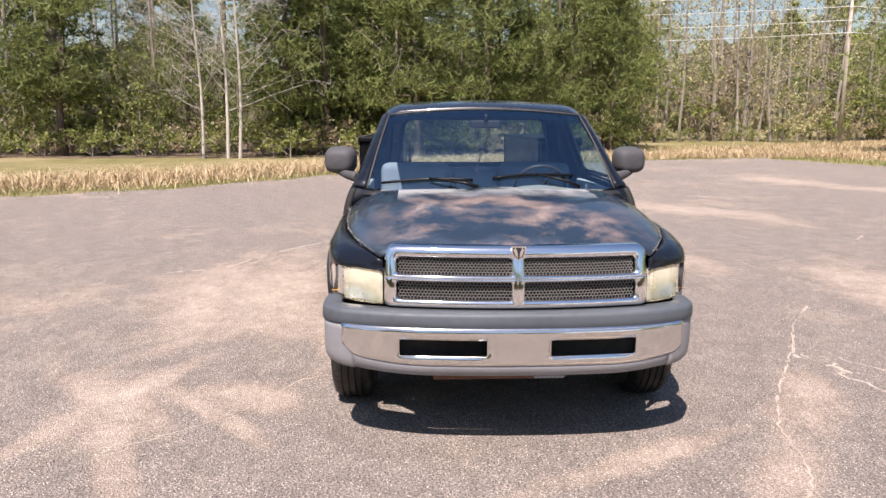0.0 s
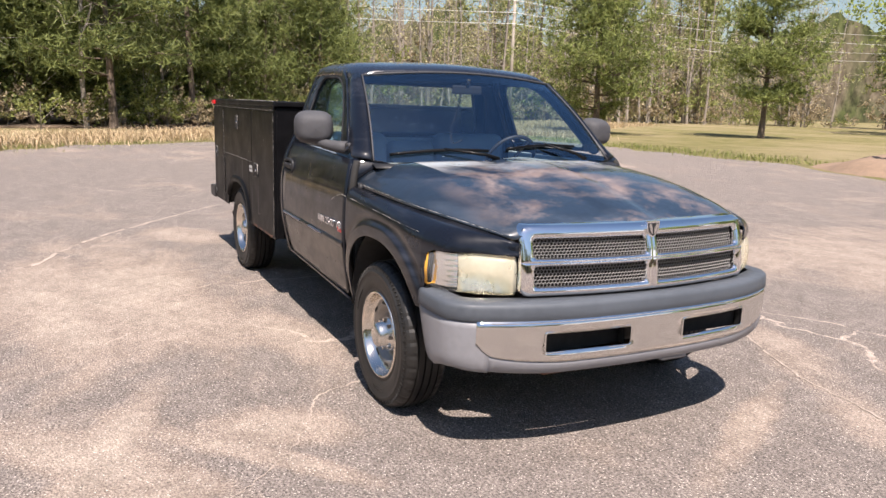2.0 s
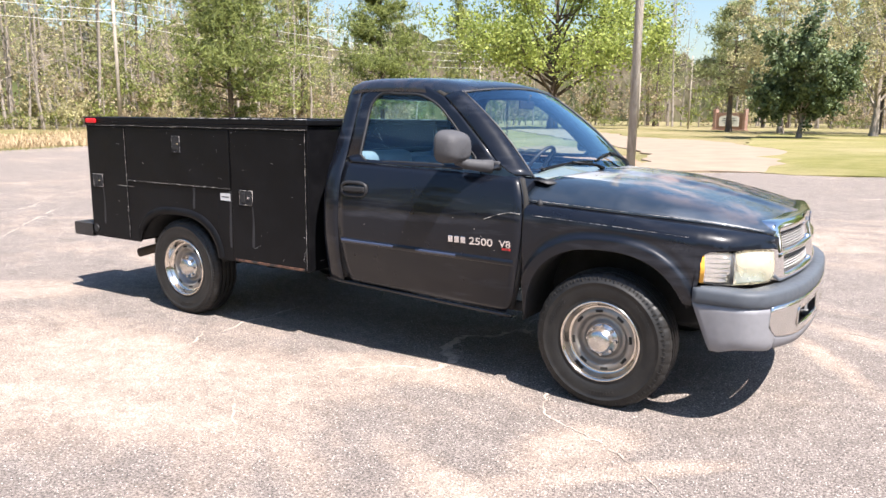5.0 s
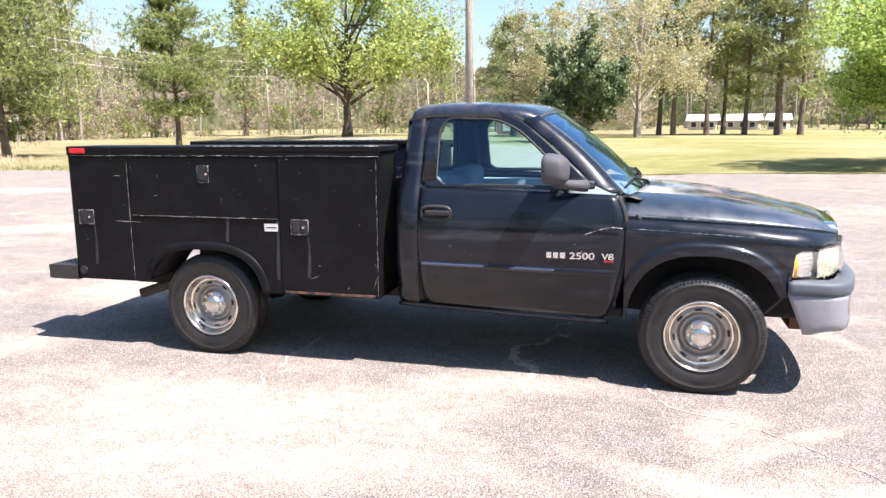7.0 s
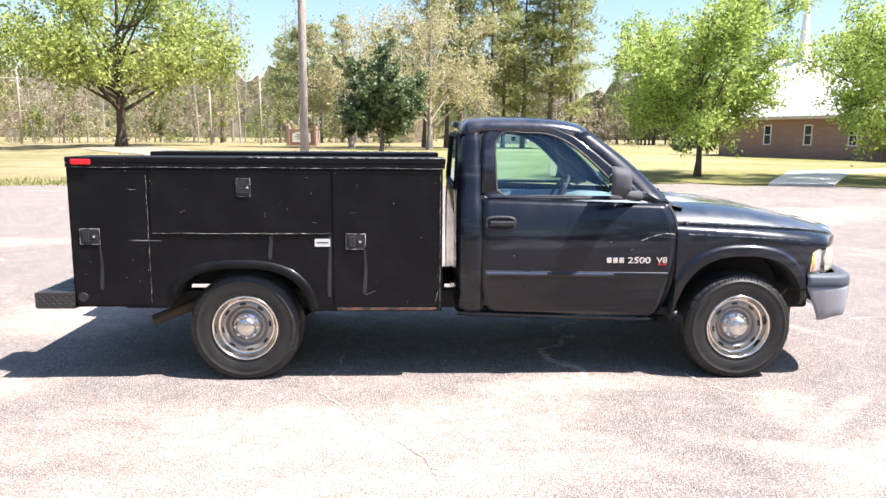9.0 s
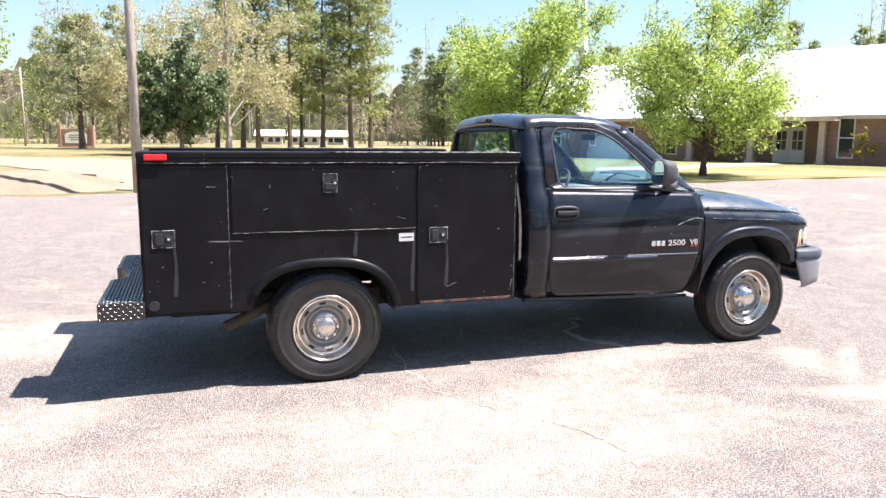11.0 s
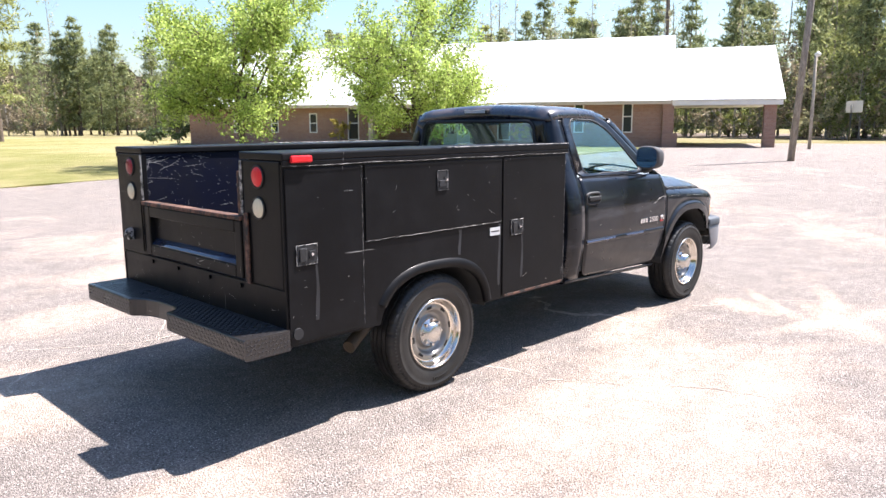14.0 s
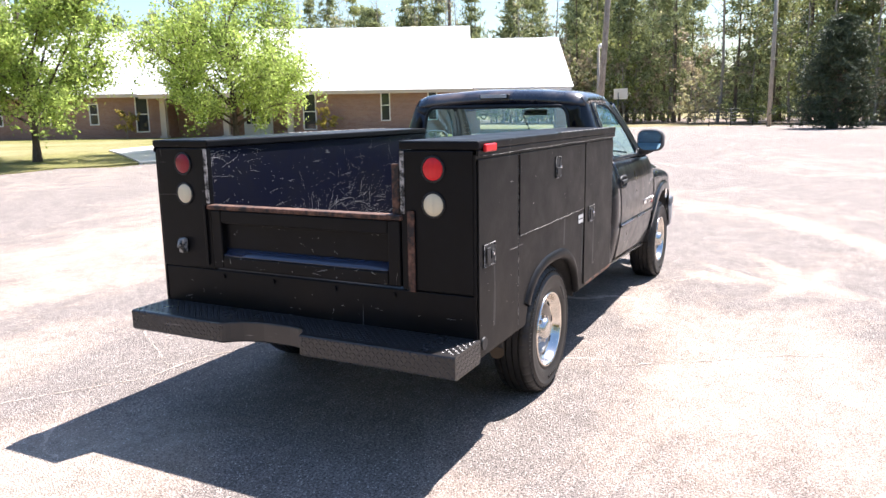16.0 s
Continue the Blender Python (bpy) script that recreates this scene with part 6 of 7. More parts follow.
for s in (-1, 1):
    xs = np.concatenate([[2.955, 2.96], 3.43 - 0.465 * np.cos(np.linspace(0, math.pi, 54)), [3.90, 3.915]])
    P = [wing_row(x, s, arch_low(x)) for x in xs]
    for x in (3.93, 3.95, 3.975, 4.0, 4.04, 4.08, 4.12, 4.16, 4.20, 4.235):
        low = float(np.interp(x, [3.93, 3.96, 3.99, 4.1, 4.235], [0.90, 0.918, 0.925, 0.93, 0.925]))
        P.append(wing_row(x, s, low))
    wing = panel("front_wing", P, M["paint"], truck, 0.008, "black front wing with scuffed edges and painted glints")
    bm = bmesh.new()
    hoop = [(3.43 + 0.475 * math.copysign(abs(math.cos(a)) ** 0.8, math.cos(a)), 0.357 + 0.533 * math.sin(a) ** 0.8) for a in np.linspace(0.42, math.pi - 0.06, 28)]
    add_grid(bm, [[(x, s * 0.965, z), (x, s * 0.60, z)] for x, z in hoop])
    solid(part("wheel_liner", bm, M["under"], truck), 0.01, 0.0)
# thin pale tube draws the highlight on the door's crest
for s in (-1, 1):
    bm = bmesh.new()
    add_tube(bm, [Vector((x, s * (side_y(z) + 0.002), z)) for x, z in spline([(2.70, 0.985), (2.80, 1.02), (2.88, 1.035), (2.935, 1.03)], 14)], 0.0028, 5)
    part("worn_edge", bm, M["wear_glint"], truck, "pale highlight line painted across the door's crest")
# broken pale lines: edge wear together with painted sun highlights
rng_w = np.random.default_rng(61)
for s in (-1, 1):
    bm = bmesh.new()
    add_tube(bm, [Vector(bonnet_point(s * 0.992, v, 0.004)) + Vector((0, s * 0.003, 0)) for v in np.linspace(0.03, 0.97, 70)], [0.0022 * rng_w.uniform(0.15, 1.0) for _ in range(70)], 5)
    part("worn_edge", bm, M["wear_glint"], truck, "worn edge of the bonnet with a painted sun glint")
    bm = bmesh.new()
    ridge = [wing_row(x, s, 0.9)[3] for x in np.linspace(3.0, 3.86, 60)]
    add_tube(bm, [Vector(p) + Vector((0, s * 0.004, 0.002)) for p in ridge], [0.0018 * rng_w.uniform(0.1, 1.0) for _ in range(60)], 5)
    part("worn_edge", bm, M["wear_glint"], truck, "scuffs and a painted sun glint along the wing's shoulder")
bm = bmesh.new()
add_tube(bm, [(3.03, -0.945, 1.07), (3.03, -0.945, 1.10), (3.025, -0.945, 1.115)], [0.022, 0.018, 0.008], 8)
part("aerial_base", bm, M["plastic"], truck)

# grille
def gx(y, z):
    return 4.312 - 0.062 * (y / 0.6) ** 2 - 0.05 * max(0, (z - 0.76) / 0.28) ** 2 + 0.012


def round_loop(y0, y1, z0, z1, radii):
    """A closed loop round a rectangle whose corners (low outer, low inner, high inner, high outer by turn) have their own radii."""
    pts = []
    for (cy, cz, sy, sz, a0), r in zip(((y1, z1, -1, -1, 0), (y0, z1, 1, -1, 90), (y0, z0, 1, 1, 180), (y1, z0, -1, 1, 270)), radii):
        for a in np.linspace(a0, a0 + 90, 7):
            pts.append(np.array((cy + sy * r + r * math.cos(radians(a)), cz + sz * r + r * math.sin(radians(a)))))
    out = []
    for k, p in enumerate(pts):
        q = pts[(k + 1) % len(pts)]
        steps = 12 if k % 7 == 6 else 1
        out += [p + (q - p) * j / steps for j in range(steps)]
    return out


G_OUT = (-0.666, 0.666, 0.749, 1.052)
bm = bmesh.new()
for s in (-1, 1):
    for low in (True, False):
        z0, z1 = (0.749, 0.896) if low else (0.896, 1.052)
        h0, h1 = (0.790, 0.880) if low else (0.913, 0.996)
        outer = round_loop(0.0, 0.666, z0, z1, (0.001 if low else 0.055, 0.001, 0.001, 0.03 if low else 0.001))
        inner = round_loop(0.034, 0.604, h0, h1, (0.02, 0.014, 0.014, 0.02))
        rows = []
        for o, i in list(zip(outer, inner)) + [(outer[0], inner[0])]:
            rim = abs(o[0]) > 0.655 or o[1] > 1.04 or o[1] < 0.757
            row = []
            for t, lift in ((0.0, 0.002 if rim else 0.012), (0.12, 0.009 if rim else 0.0125), (0.3, 0.013), (0.6, 0.013), (0.82, 0.009), (0.94, 0.002), (1.0, -0.008), (1.0, -0.034)):
                y, z = o + (i - o) * t
                row.append((gx(y, z) + lift, s * y, z))
            rows.append(row)
        add_grid(bm, rows)
edge = round_loop(*G_OUT, (0.055, 0.055, 0.03, 0.03))
add_grid(bm, [[(gx(y, z) + 0.002, y, z), (gx(y, z) - 0.008, y * 1.004, z + 0.002), (gx(y, z) - 0.07, y * 1.004, z + 0.002)] for y, z in edge + edge[:1]])
bmesh.ops.remove_doubles(bm, verts=bm.verts[:], dist=1e-4)
grille = part("grille", bm, M["chrome"], truck, "bright chrome grille surround with four mesh openings")
for y0, y1 in ((-0.596, -0.032), (0.032, 0.596)):
    for z0, z1 in ((0.784, 0.886), (0.909, 1.0)):
        bm = bmesh.new()
        nz = 7
        hz = (z1 - z0) / nz
        ny = 33
        hy = (y1 - y0) / ny
        for r in range(nz + 1):
            prev = None
            for c in range(2 * ny + 1):
                y = y0 + c * hy / 2
                z = z0 + r * hz + (hz * 0.36 if (c + r) % 2 else -hz * 0.02)
                z = min(max(z, z0), z1)
                x = gx(y, z) - 0.022
                q = [(x, y, z - 0.0026), (x + 0.006, y, z), (x, y, z + 0.0026)]
                vs = [bm.verts.new(p) for p in q]
                if prev:
                    bm.faces.new((prev[0], vs[0], vs[1], prev[1]))
                    bm.faces.new((prev[1], vs[1], vs[2], prev[2]))
                prev = vs
        for r in range(nz):
            for c in range(2 * ny + 1):
                if (c + r) % 2:
                    y = y0 + c * hy / 2
                    za, zb = z0 + r * hz + hz * 0.34, z0 + (r + 1) * hz
                    x = gx(y, za) - 0.022
                    bm.faces.new([bm.verts.new(p) for p in ((x + 0.003, y - 0.002, za), (x + 0.003, y + 0.002, za), (x + 0.003, y + 0.002, zb), (x + 0.003, y - 0.002, zb))])
        part("mesh_panel", bm, M["mesh_wire"], grille, "silver wire mesh")
bm = bmesh.new()
add_grid(bm, [[(4.21 - 0.05 * (y / 0.6) ** 2, y, z) for z in np.linspace(0.77, 1.0, 3)] for y in np.linspace(-0.64, 0.64, 12)])
solid(part("grille_backing", bm, M["under"], grille), 0.01, 0.0)
bm = bmesh.new()
shield = [(0.0, 0.985), (0.024, 1.002), (0.036, 1.025), (0.037, 1.060), (-0.037, 1.060), (-0.036, 1.025), (-0.024, 1.002)]


def plate(bm, pts, x0, x1):
    f = bm.faces.new([bm.verts.new((x0, y, z)) for y, z in pts])
    for v in bmesh.ops.extrude_face_region(bm, geom=[f])["geom"]:
        if isinstance(v, bmesh.types.BMVert):
            v.co.x = x1
    bmesh.ops.recalc_face_normals(bm, faces=bm.faces[:])


bx0 = gx(0, 1.02)
plate(bm, shield, bx0 + 0.002, bx0 + 0.024)
badge = part("badge", bm, M["chrome"], grille, "shield badge with a dark inset")
bm = bmesh.new()
plate(bm, [(y * 0.78, 1.026 + (z - 1.026) * 0.78) for y, z in shield], bx0 + 0.0242, bx0 + 0.0262)
part("inset", bm, M["plastic"], badge, "dark inset")
bm = bmesh.new()
for c in (-1, 1):
    plate(bm, [(c * 0.004, 1.0), (c * 0.018, 1.016), (c * 0.028, 1.044), (c * 0.016, 1.052), (c * 0.006, 1.03)], bx0 + 0.0263, bx0 + 0.0285)
part("emblem", bm, M["chrome"], badge)

# lamps
for s in (-1, 1):
    def lamp_x(y):
        return float(np.interp(abs(y), [0.67, 0.74, 0.82, 0.885], [4.225, 4.198, 4.148, 4.082]))

    bm = bmesh.new()
    rows = []
    for y in np.linspace(0.676, 0.886, 14):
        x = lamp_x(y)
        e = 0.01 if 0.69 < y < 0.875 else 0.0
        rows.append([(x - 0.09, s * y, 0.750), (x - 0.006, s * y, 0.750), (x + e, s * y, 0.768), (x + e * 1.4, s * y, 0.845), (x + e - 0.008, s * y, 0.905), (x - 0.022, s * y, 0.919), (x - 0.1, s * y, 0.921)])
    add_grid(bm, rows)
    hl = part("headlamp", bm, M["lens_old"], truck, "yellowed cloudy headlamp")
    hl.visible_shadow = False
    bm = bmesh.new()
    rows = []
    for y in np.linspace(0.680, 0.882, 22):
        rows.append([(lamp_x(y) - 0.018 - 0.075 * max(0, 1 - ((y - 0.781) / 0.101) ** 2 - 0.25 * ((z - 0.845) / 0.075) ** 2) + 0.004 * math.sin(y * 400), s * y, z) for z in np.linspace(0.752, 0.918, 9)])
    add_grid(bm, rows)
    part("reflector", bm, M["reflector"], hl, "silver lamp reflector")
    bm = bmesh.new()
    plan = spline([(4.078, 0.891), (4.05, 0.924), (4.0, 0.950), (3.945, 0.968), (3.925, 0.972)], 10)
    rows = []
    for k, (x, y) in enumerate(plan):
        z0, z1 = 0.746 + 0.012 * k / 9, 0.918 - 0.012 * k / 9
        rows.append([(x - 0.02, s * (y - 0.07), z0), (x, s * y, z0 + 0.004), (x + 0.004, s * (y + 0.006), (z0 + z1) / 2), (x - 0.006, s * (y - 0.006), z1), (x - 0.03, s * (y - 0.07), z1)])
    add_grid(bm, rows[:9])
    ml = part("corner_lamp", bm, M["lens_clear"], truck, "clear corner marker lamp")
    ml.visible_shadow = False
    bm = bmesh.new()
    add_grid(bm, [[(x - 0.022 + 0.0015 * math.sin(z * 260), s * (y - 0.022), z) for z in np.linspace(0.762, 0.914, 34)] for x, y in spline([(4.072, 0.895), (4.05, 0.924), (4.0, 0.950), (3.945, 0.968)], 10)])
    part("reflector", bm, M["reflector"], ml, "ribbed silver reflector")
    bm = bmesh.new()
    add_grid(bm, rows[8:])
    part("amber_edge", bm, M["lens_amber"], ml, "amber edge of the marker lamp")
    box("lamp_housing", (3.90, s * 0.665, 0.745), (3.985, s * 0.885, 0.918), M["under"], truck)

# bumper
B_PLAN = spline([(3.90, -0.985), (4.05, -0.992), (4.155, -0.978), (4.225, -0.925), (4.285, -0.80), (4.342, -0.60), (4.378, -0.3), (4.388, 0), (4.378, 0.3), (4.342, 0.595), (4.285, 0.775), (4.225, 0.888), (4.155, 0.938), (4.05, 0.952), (3.90, 0.945)], 91)


def bumper_band(profile, sel=slice(None), mat=None, name="", label="", parent=None):
    """A band along the bumper's plan from (offset outwards, z) pairs; z may depend on y."""
    bm = bmesh.new()
    rows = []
    pl = B_PLAN
    tang = np.gradient(pl, axis=0)
    nrm = np.c_[-tang[:, 1], tang[:, 0]] * -1
    nrm /= np.linalg.norm(nrm, axis=1)[:, None]
    for (x, y), n in list(zip(pl, nrm))[sel]:
        rows.append([(x + n[0] * o, y + n[1] * o, z(y, x) if callable(z) else z) for o, z in profile])
    add_grid(bm, rows)
    return solid(part(name, bm, mat, parent or truck, label), 0.004, 0.0)


def z_low(y, x):
    return 0.405 + 0.034 * max(0, (abs(y) - 0.45) / 0.5) ** 2 - (0.03 * min(1, (4.17 - x) / 0.2) if x < 4.17 else 0)


bump = bumper_band([(-0.04, 0.664), (0.004, 0.664), (0.006, 0.667), (0.0065, 0.690), (0.005, 0.716), (0.001, 0.728), (-0.006, 0.734), (-0.09, 0.740)], slice(None), M["pad"], "bumper_pad", "grey rubber bumper pad")
z_a = lambda y, x: 0.472 + 0.06 * max(0, (abs(y) - 0.45) / 0.5) ** 2
z_b = lambda y, x: 0.458 + 0.06 * max(0, (abs(y) - 0.45) / 0.5) ** 2
bumper_band([(-0.10, z_low), (-0.05, z_low), (-0.010, lambda y, x: z_low(y, x) + 0.018), (-0.003, z_b), (-0.0025, z_a)], slice(16, 75), M["silver_paint"], "bumper_valance", "scuffed silver lower bumper edge")
for sel in (slice(0, 17), slice(74, None)):
    bumper_end = bumper_band([(-0.06, z_low), (-0.022, lambda y, x: z_low(y, x) + 0.004), (-0.010, lambda y, x: z_low(y, x) + 0.020), (-0.004, lambda y, x: z_low(y, x) + 0.05), (-0.0015, lambda y, x: 0.5 * z_low(y, x) + 0.29), (0.0, 0.59), (0.0, 0.63), (-0.002, 0.663)], sel, M["silver_paint"], "bumper_end", "scuffed silver bumper end")
    for v in bumper_end.data.vertices:
        v.co.x += (0.66 - v.co.z) * 0.4 * min(1.0, max(0.0, (4.10 - v.co.x) / 0.18))


zf = lambda y: z_a(y, 4.3)
bm = bmesh.new()
ins = [(x, y) for x, y in B_PLAN if x > 4.2]
bx, by = np.array([p[0] for p in ins]), np.array([p[1] for p in ins])
cols = np.concatenate([np.linspace(-0.885, -0.595, 14)[:-1], np.linspace(-0.595, -0.155, 12)[:-1], np.linspace(-0.155, 0.155, 9)[:-1], np.linspace(0.155, 0.595, 12)[:-1], np.linspace(0.595, 0.86, 14)])
rows = []
for y in cols:
    x = float(np.interp(y, by, bx))
    end = max(0, (abs(y) - 0.80) / 0.085)
    z0 = zf(y) + 0.05 * end**2
    rows.append([(x + 0.004 + 0.03 * (z - 0.56), y, z) for z in (z0, (z0 + 0.52) / 2 if z0 < 0.515 else z0 + 0.002, max(0.52, z0 + 0.004), 0.562, 0.604, 0.632, 0.664)])
add_grid(bm, rows)
bmesh.ops.delete(bm, geom=[f for f in bm.faces if 0.155 < abs(f.calc_center_median().y) < 0.595 and 0.52 < f.calc_center_median().z < 0.604], context="FACES")
solid(part("bumper_face", bm, M["bumper_metal"], truck, "dulled chrome bumper face"), 0.004, 0.0)
for s in (-1, 1):
    bm = bmesh.new()
    loop = []
    for y, z in rrect(0.22, 0.518, 0.610, 0.014, 4):
        yy = s * 0.375 + y
        loop.append(Vector((float(np.interp(yy, [-0.6, -0.3, 0, 0.3, 0.6], [4.342, 4.378, 4.388, 4.378, 4.342])) + 0.008, yy, z)))
    add_tube(bm, loop + loop[:1], 0.0045, 6, cap=False)
    part("vent_rim", bm, M["bumper_metal"], truck)
    for c in (-0.232, 0.222):
        box("vent_cheek", (4.3005, s * 0.375 + c, 0.505), (4.338, s * 0.375 + c + 0.01, 0.625), M["under"], truck)
    box("vent_backing", (4.285, s * 0.375 - 0.24, 0.50), (4.300, s * 0.375 + 0.235, 0.63), M["under"], truck)
bm = bmesh.new()
add_tube(bm, [Vector((x + 0.004, y, 0.655)) for x, y in B_PLAN[16:75]], 0.006, 6)
part("bumper_bead", bm, M["chrome"], truck)
box("air_dam", (4.02, -0.42, 0.30), (4.10, 0.16, 0.395), M["rust"], truck, 0.01, "bent tan lower air dam")
bm = bmesh.new()
add_box(bm, (4.30, 0.08, 0.392), (4.355, 0.24, 0.418), 0.010)
part("bumper_patch", bm, M["silver_paint"], truck, "bent scrap of silver valance")

# under the body
bm = bmesh.new()
add_box(bm, (2.98, -0.62, 0.42), (4.12, 0.62, 1.0), 0.03)
part("engine_bay", bm, M["under"], truck)
bm = bmesh.new()
for s in (-1, 1):
    add_box(bm, (-1.0, s * 0.40, 0.40), (4.1, s * 0.50, 0.54), 0.01)
add_box(bm, (1.47, -0.9, 0.44), (2.95, 0.9, 0.50), 0.01)
add_box(bm, (0.6, 0.05, 0.36), (1.4, 0.38, 0.5), 0.03)
add_tube(bm, [(0, -0.75, 0.36), (0, 0.75, 0.36)], 0.045, 10)
add_tube(bm, [(3.42, -0.75, 0.33), (3.42, 0.75, 0.33)], 0.05, 10)
add_tube(bm, [(0, 0.0, 0.36), (3.0, 0, 0.45)], 0.045, 10)
bmesh.ops.create_uvsphere(bm, u_segments=12, v_segments=8, radius=0.16, matrix=pose(0, 0, 0.36))
part("chassis", bm, M["under"], truck)
bm = bmesh.new()
add_tube(bm, [(0.9, -0.55, 0.46), (0.45, -0.58, 0.54), (-0.05, -0.60, 0.58), (-0.30, -0.74, 0.53), (-0.66, -0.90, 0.41)], 0.038, 10)
part("exhaust_pipe", bm, M["old_pipe"], truck, "rusty exhaust tailpipe")

# cab inside
bm = bmesh.new()
add_box(bm, (1.50, -0.88, 0.50), (2.9, 0.88, 0.56))
add_box(bm, (1.475, -0.80, 0.52), (1.50, 0.80, 1.29))
for s in (-1, 1):
    add_box(bm, (1.64, s * 0.86, 0.56), (2.85, s * 0.91, 1.20), 0.01)
part("cab_lining", bm, M["lining"], truck, "blue-grey door linings and floor")
bm = bmesh.new()
rows = []
for y in np.linspace(-0.83, 0.83, 16):
    hump = 0.045 * math.exp(-(((y - 0.38) / 0.24) ** 2))
    rows.append([(2.62, y, 0.62), (2.50, y, 0.80), (2.47, y, 1.0), (2.49, y, 1.12 + hump), (2.56, y, 1.17 + hump), (2.68, y, 1.19 + hump * 0.4), (2.86, y, 1.185), (3.02, y, 1.17)])
add_grid(bm, rows)
solid(part("dashboard", bm, M["dash"], truck), 0.01, 0.0)
bm = bmesh.new()
ctr = Vector((2.38, 0.42, 1.19))
turn = pose(0, 0, 0, 0, -58, 0).to_3x3()
add_tube(bm, [ctr + turn @ Vector((0.19 * math.cos(a), 0.19 * math.sin(a), 0)) for a in np.linspace(0, 2 * math.pi, 33)], 0.014, 8, cap=False)
for a in (0.5, 2.6, 4.7):
    add_tube(bm, [ctr + turn @ Vector((0.19 * math.cos(a), 0.19 * math.sin(a), 0)), ctr + turn @ Vector((0, 0, -0.03))], 0.014, 6)
add_tube(bm, [ctr + turn @ Vector((0, 0, -0.02)), ctr + turn @ Vector((0, 0, -0.25))], 0.035, 8)
part("steering_wheel", bm, M["plastic"], truck)
for y0, y1, top in ((-0.80, -0.22, 1.33), (-0.20, 0.18, 1.27), (0.20, 0.80, 1.33)):
    bm = bmesh.new()
    add_box(bm, (1.60, y0, 0.62), (2.20, y1, 0.86), 0.06, segs=3)
    add_box(bm, (1.53, y0, 0.80), (1.70, y1, top), 0.06, m=pose(0, 0, 0), segs=3)
    for v in bm.verts:
        if v.co.z > 0.9:
            v.co.x -= 0.03 * (v.co.z - 0.9)
    for f in bm.faces:
        f.smooth = True
    part("seat", bm, M["seat"], truck, "blue-grey cloth bench seat section")
bm = bmesh.new()
add_box(bm, (2.462, -0.11, 1.625), (2.482, 0.11, 1.68), 0.010, segs=3)
add_tube(bm, [(2.48, 0, 1.67), (2.50, 0, 1.72)], 0.012, 6)
part("rear_view_mirror", bm, M["plastic"], truck)
bm = bmesh.new()
hang = spline([(2.29, 0.06, 1.70), (2.293, 0.053, 1.63), (2.32, 0.01, 1.50), (2.352, -0.043, 1.36), (2.42, -0.06, 1.30), (2.50, -0.03, 1.33)], 150)
add_tube(bm, [Vector(p) + Vector((0.009 * math.cos(k * 1.05), 0.009 * math.sin(k * 1.05), 0)) for k, p in enumerate(hang)], 0.0035, 4)
part("coiled_cord", bm, M["plastic"], truck, "black coiled cord hanging from the roof")

# wheels
def tyre_mesh(side):
    """A road tyre about the y axis: ribbed tread with sipes, sidewall rings, radial shoulder bars and raised marks."""
    bm = bmesh.new()
    prof = [(0.208, 0.090), (0.220, 0.100), (0.226, 0.1075), (0.236, 0.1095), (0.2395, 0.107), (0.246, 0.111), (0.270, 0.1175), (0.300, 0.1205), (0.322, 0.1195), (0.3245, 0.1225), (0.330, 0.1225), (0.333, 0.1175), (0.350, 0.112), (0.364, 0.104), (0.374, 0.094), (0.3805, 0.082), (0.3830, 0.070), (0.3835, 0.061), (0.374, 0.0595), (0.374, 0.053), (0.3845, 0.0515), (0.3850, 0.024), (0.375, 0.022), (0.375, 0.016), (0.3855, 0.014)]
    full = prof + [(q, -w) for q, w in prof[::-1]]
    rows = add_lathe(bm, full, 144)
    for k, row in enumerate(rows):
        if k % 4 < 1:
            for v in row:
                q = math.hypot(v.co.x, v.co.z)
                if q > 0.362 and abs(v.co.y) > 0.060:
                    c = (q - 0.0035) / q
                    v.co.x, v.co.z = v.co.x * c, v.co.z * c
    for f in bm.faces:
        c = f.calc_center_median()
        f.smooth = math.hypot(c.x, c.z) < 0.362
    for k in range(96):
        a = 2 * math.pi * k / 96
        m = pose(0, 0, 0, 0, math.degrees(-a), 0)
        add_box(bm, (0.338, side * 0.108, -0.0022), (0.359, side * (0.1165 if k % 2 else 0.1145), 0.0022), 0.0, 0, m)
    for a0, n in ((0.5, 7), (2.4, 9), (4.6, 8)):
        for k in range(n):
            m = pose(0, 0, 0, 0, math.degrees(-(a0 + k * 0.062)), 0)
            add_box(bm, (0.281, side * 0.117, -0.006), (0.302, side * 0.1222, 0.005), 0.0, 0, m)
    for v in bm.verts:
        if v.co.z < -0.369:
            v.co.z = -0.369 + (v.co.z + 0.369) * 0.1
            v.co.y *= 1.02
    return bm


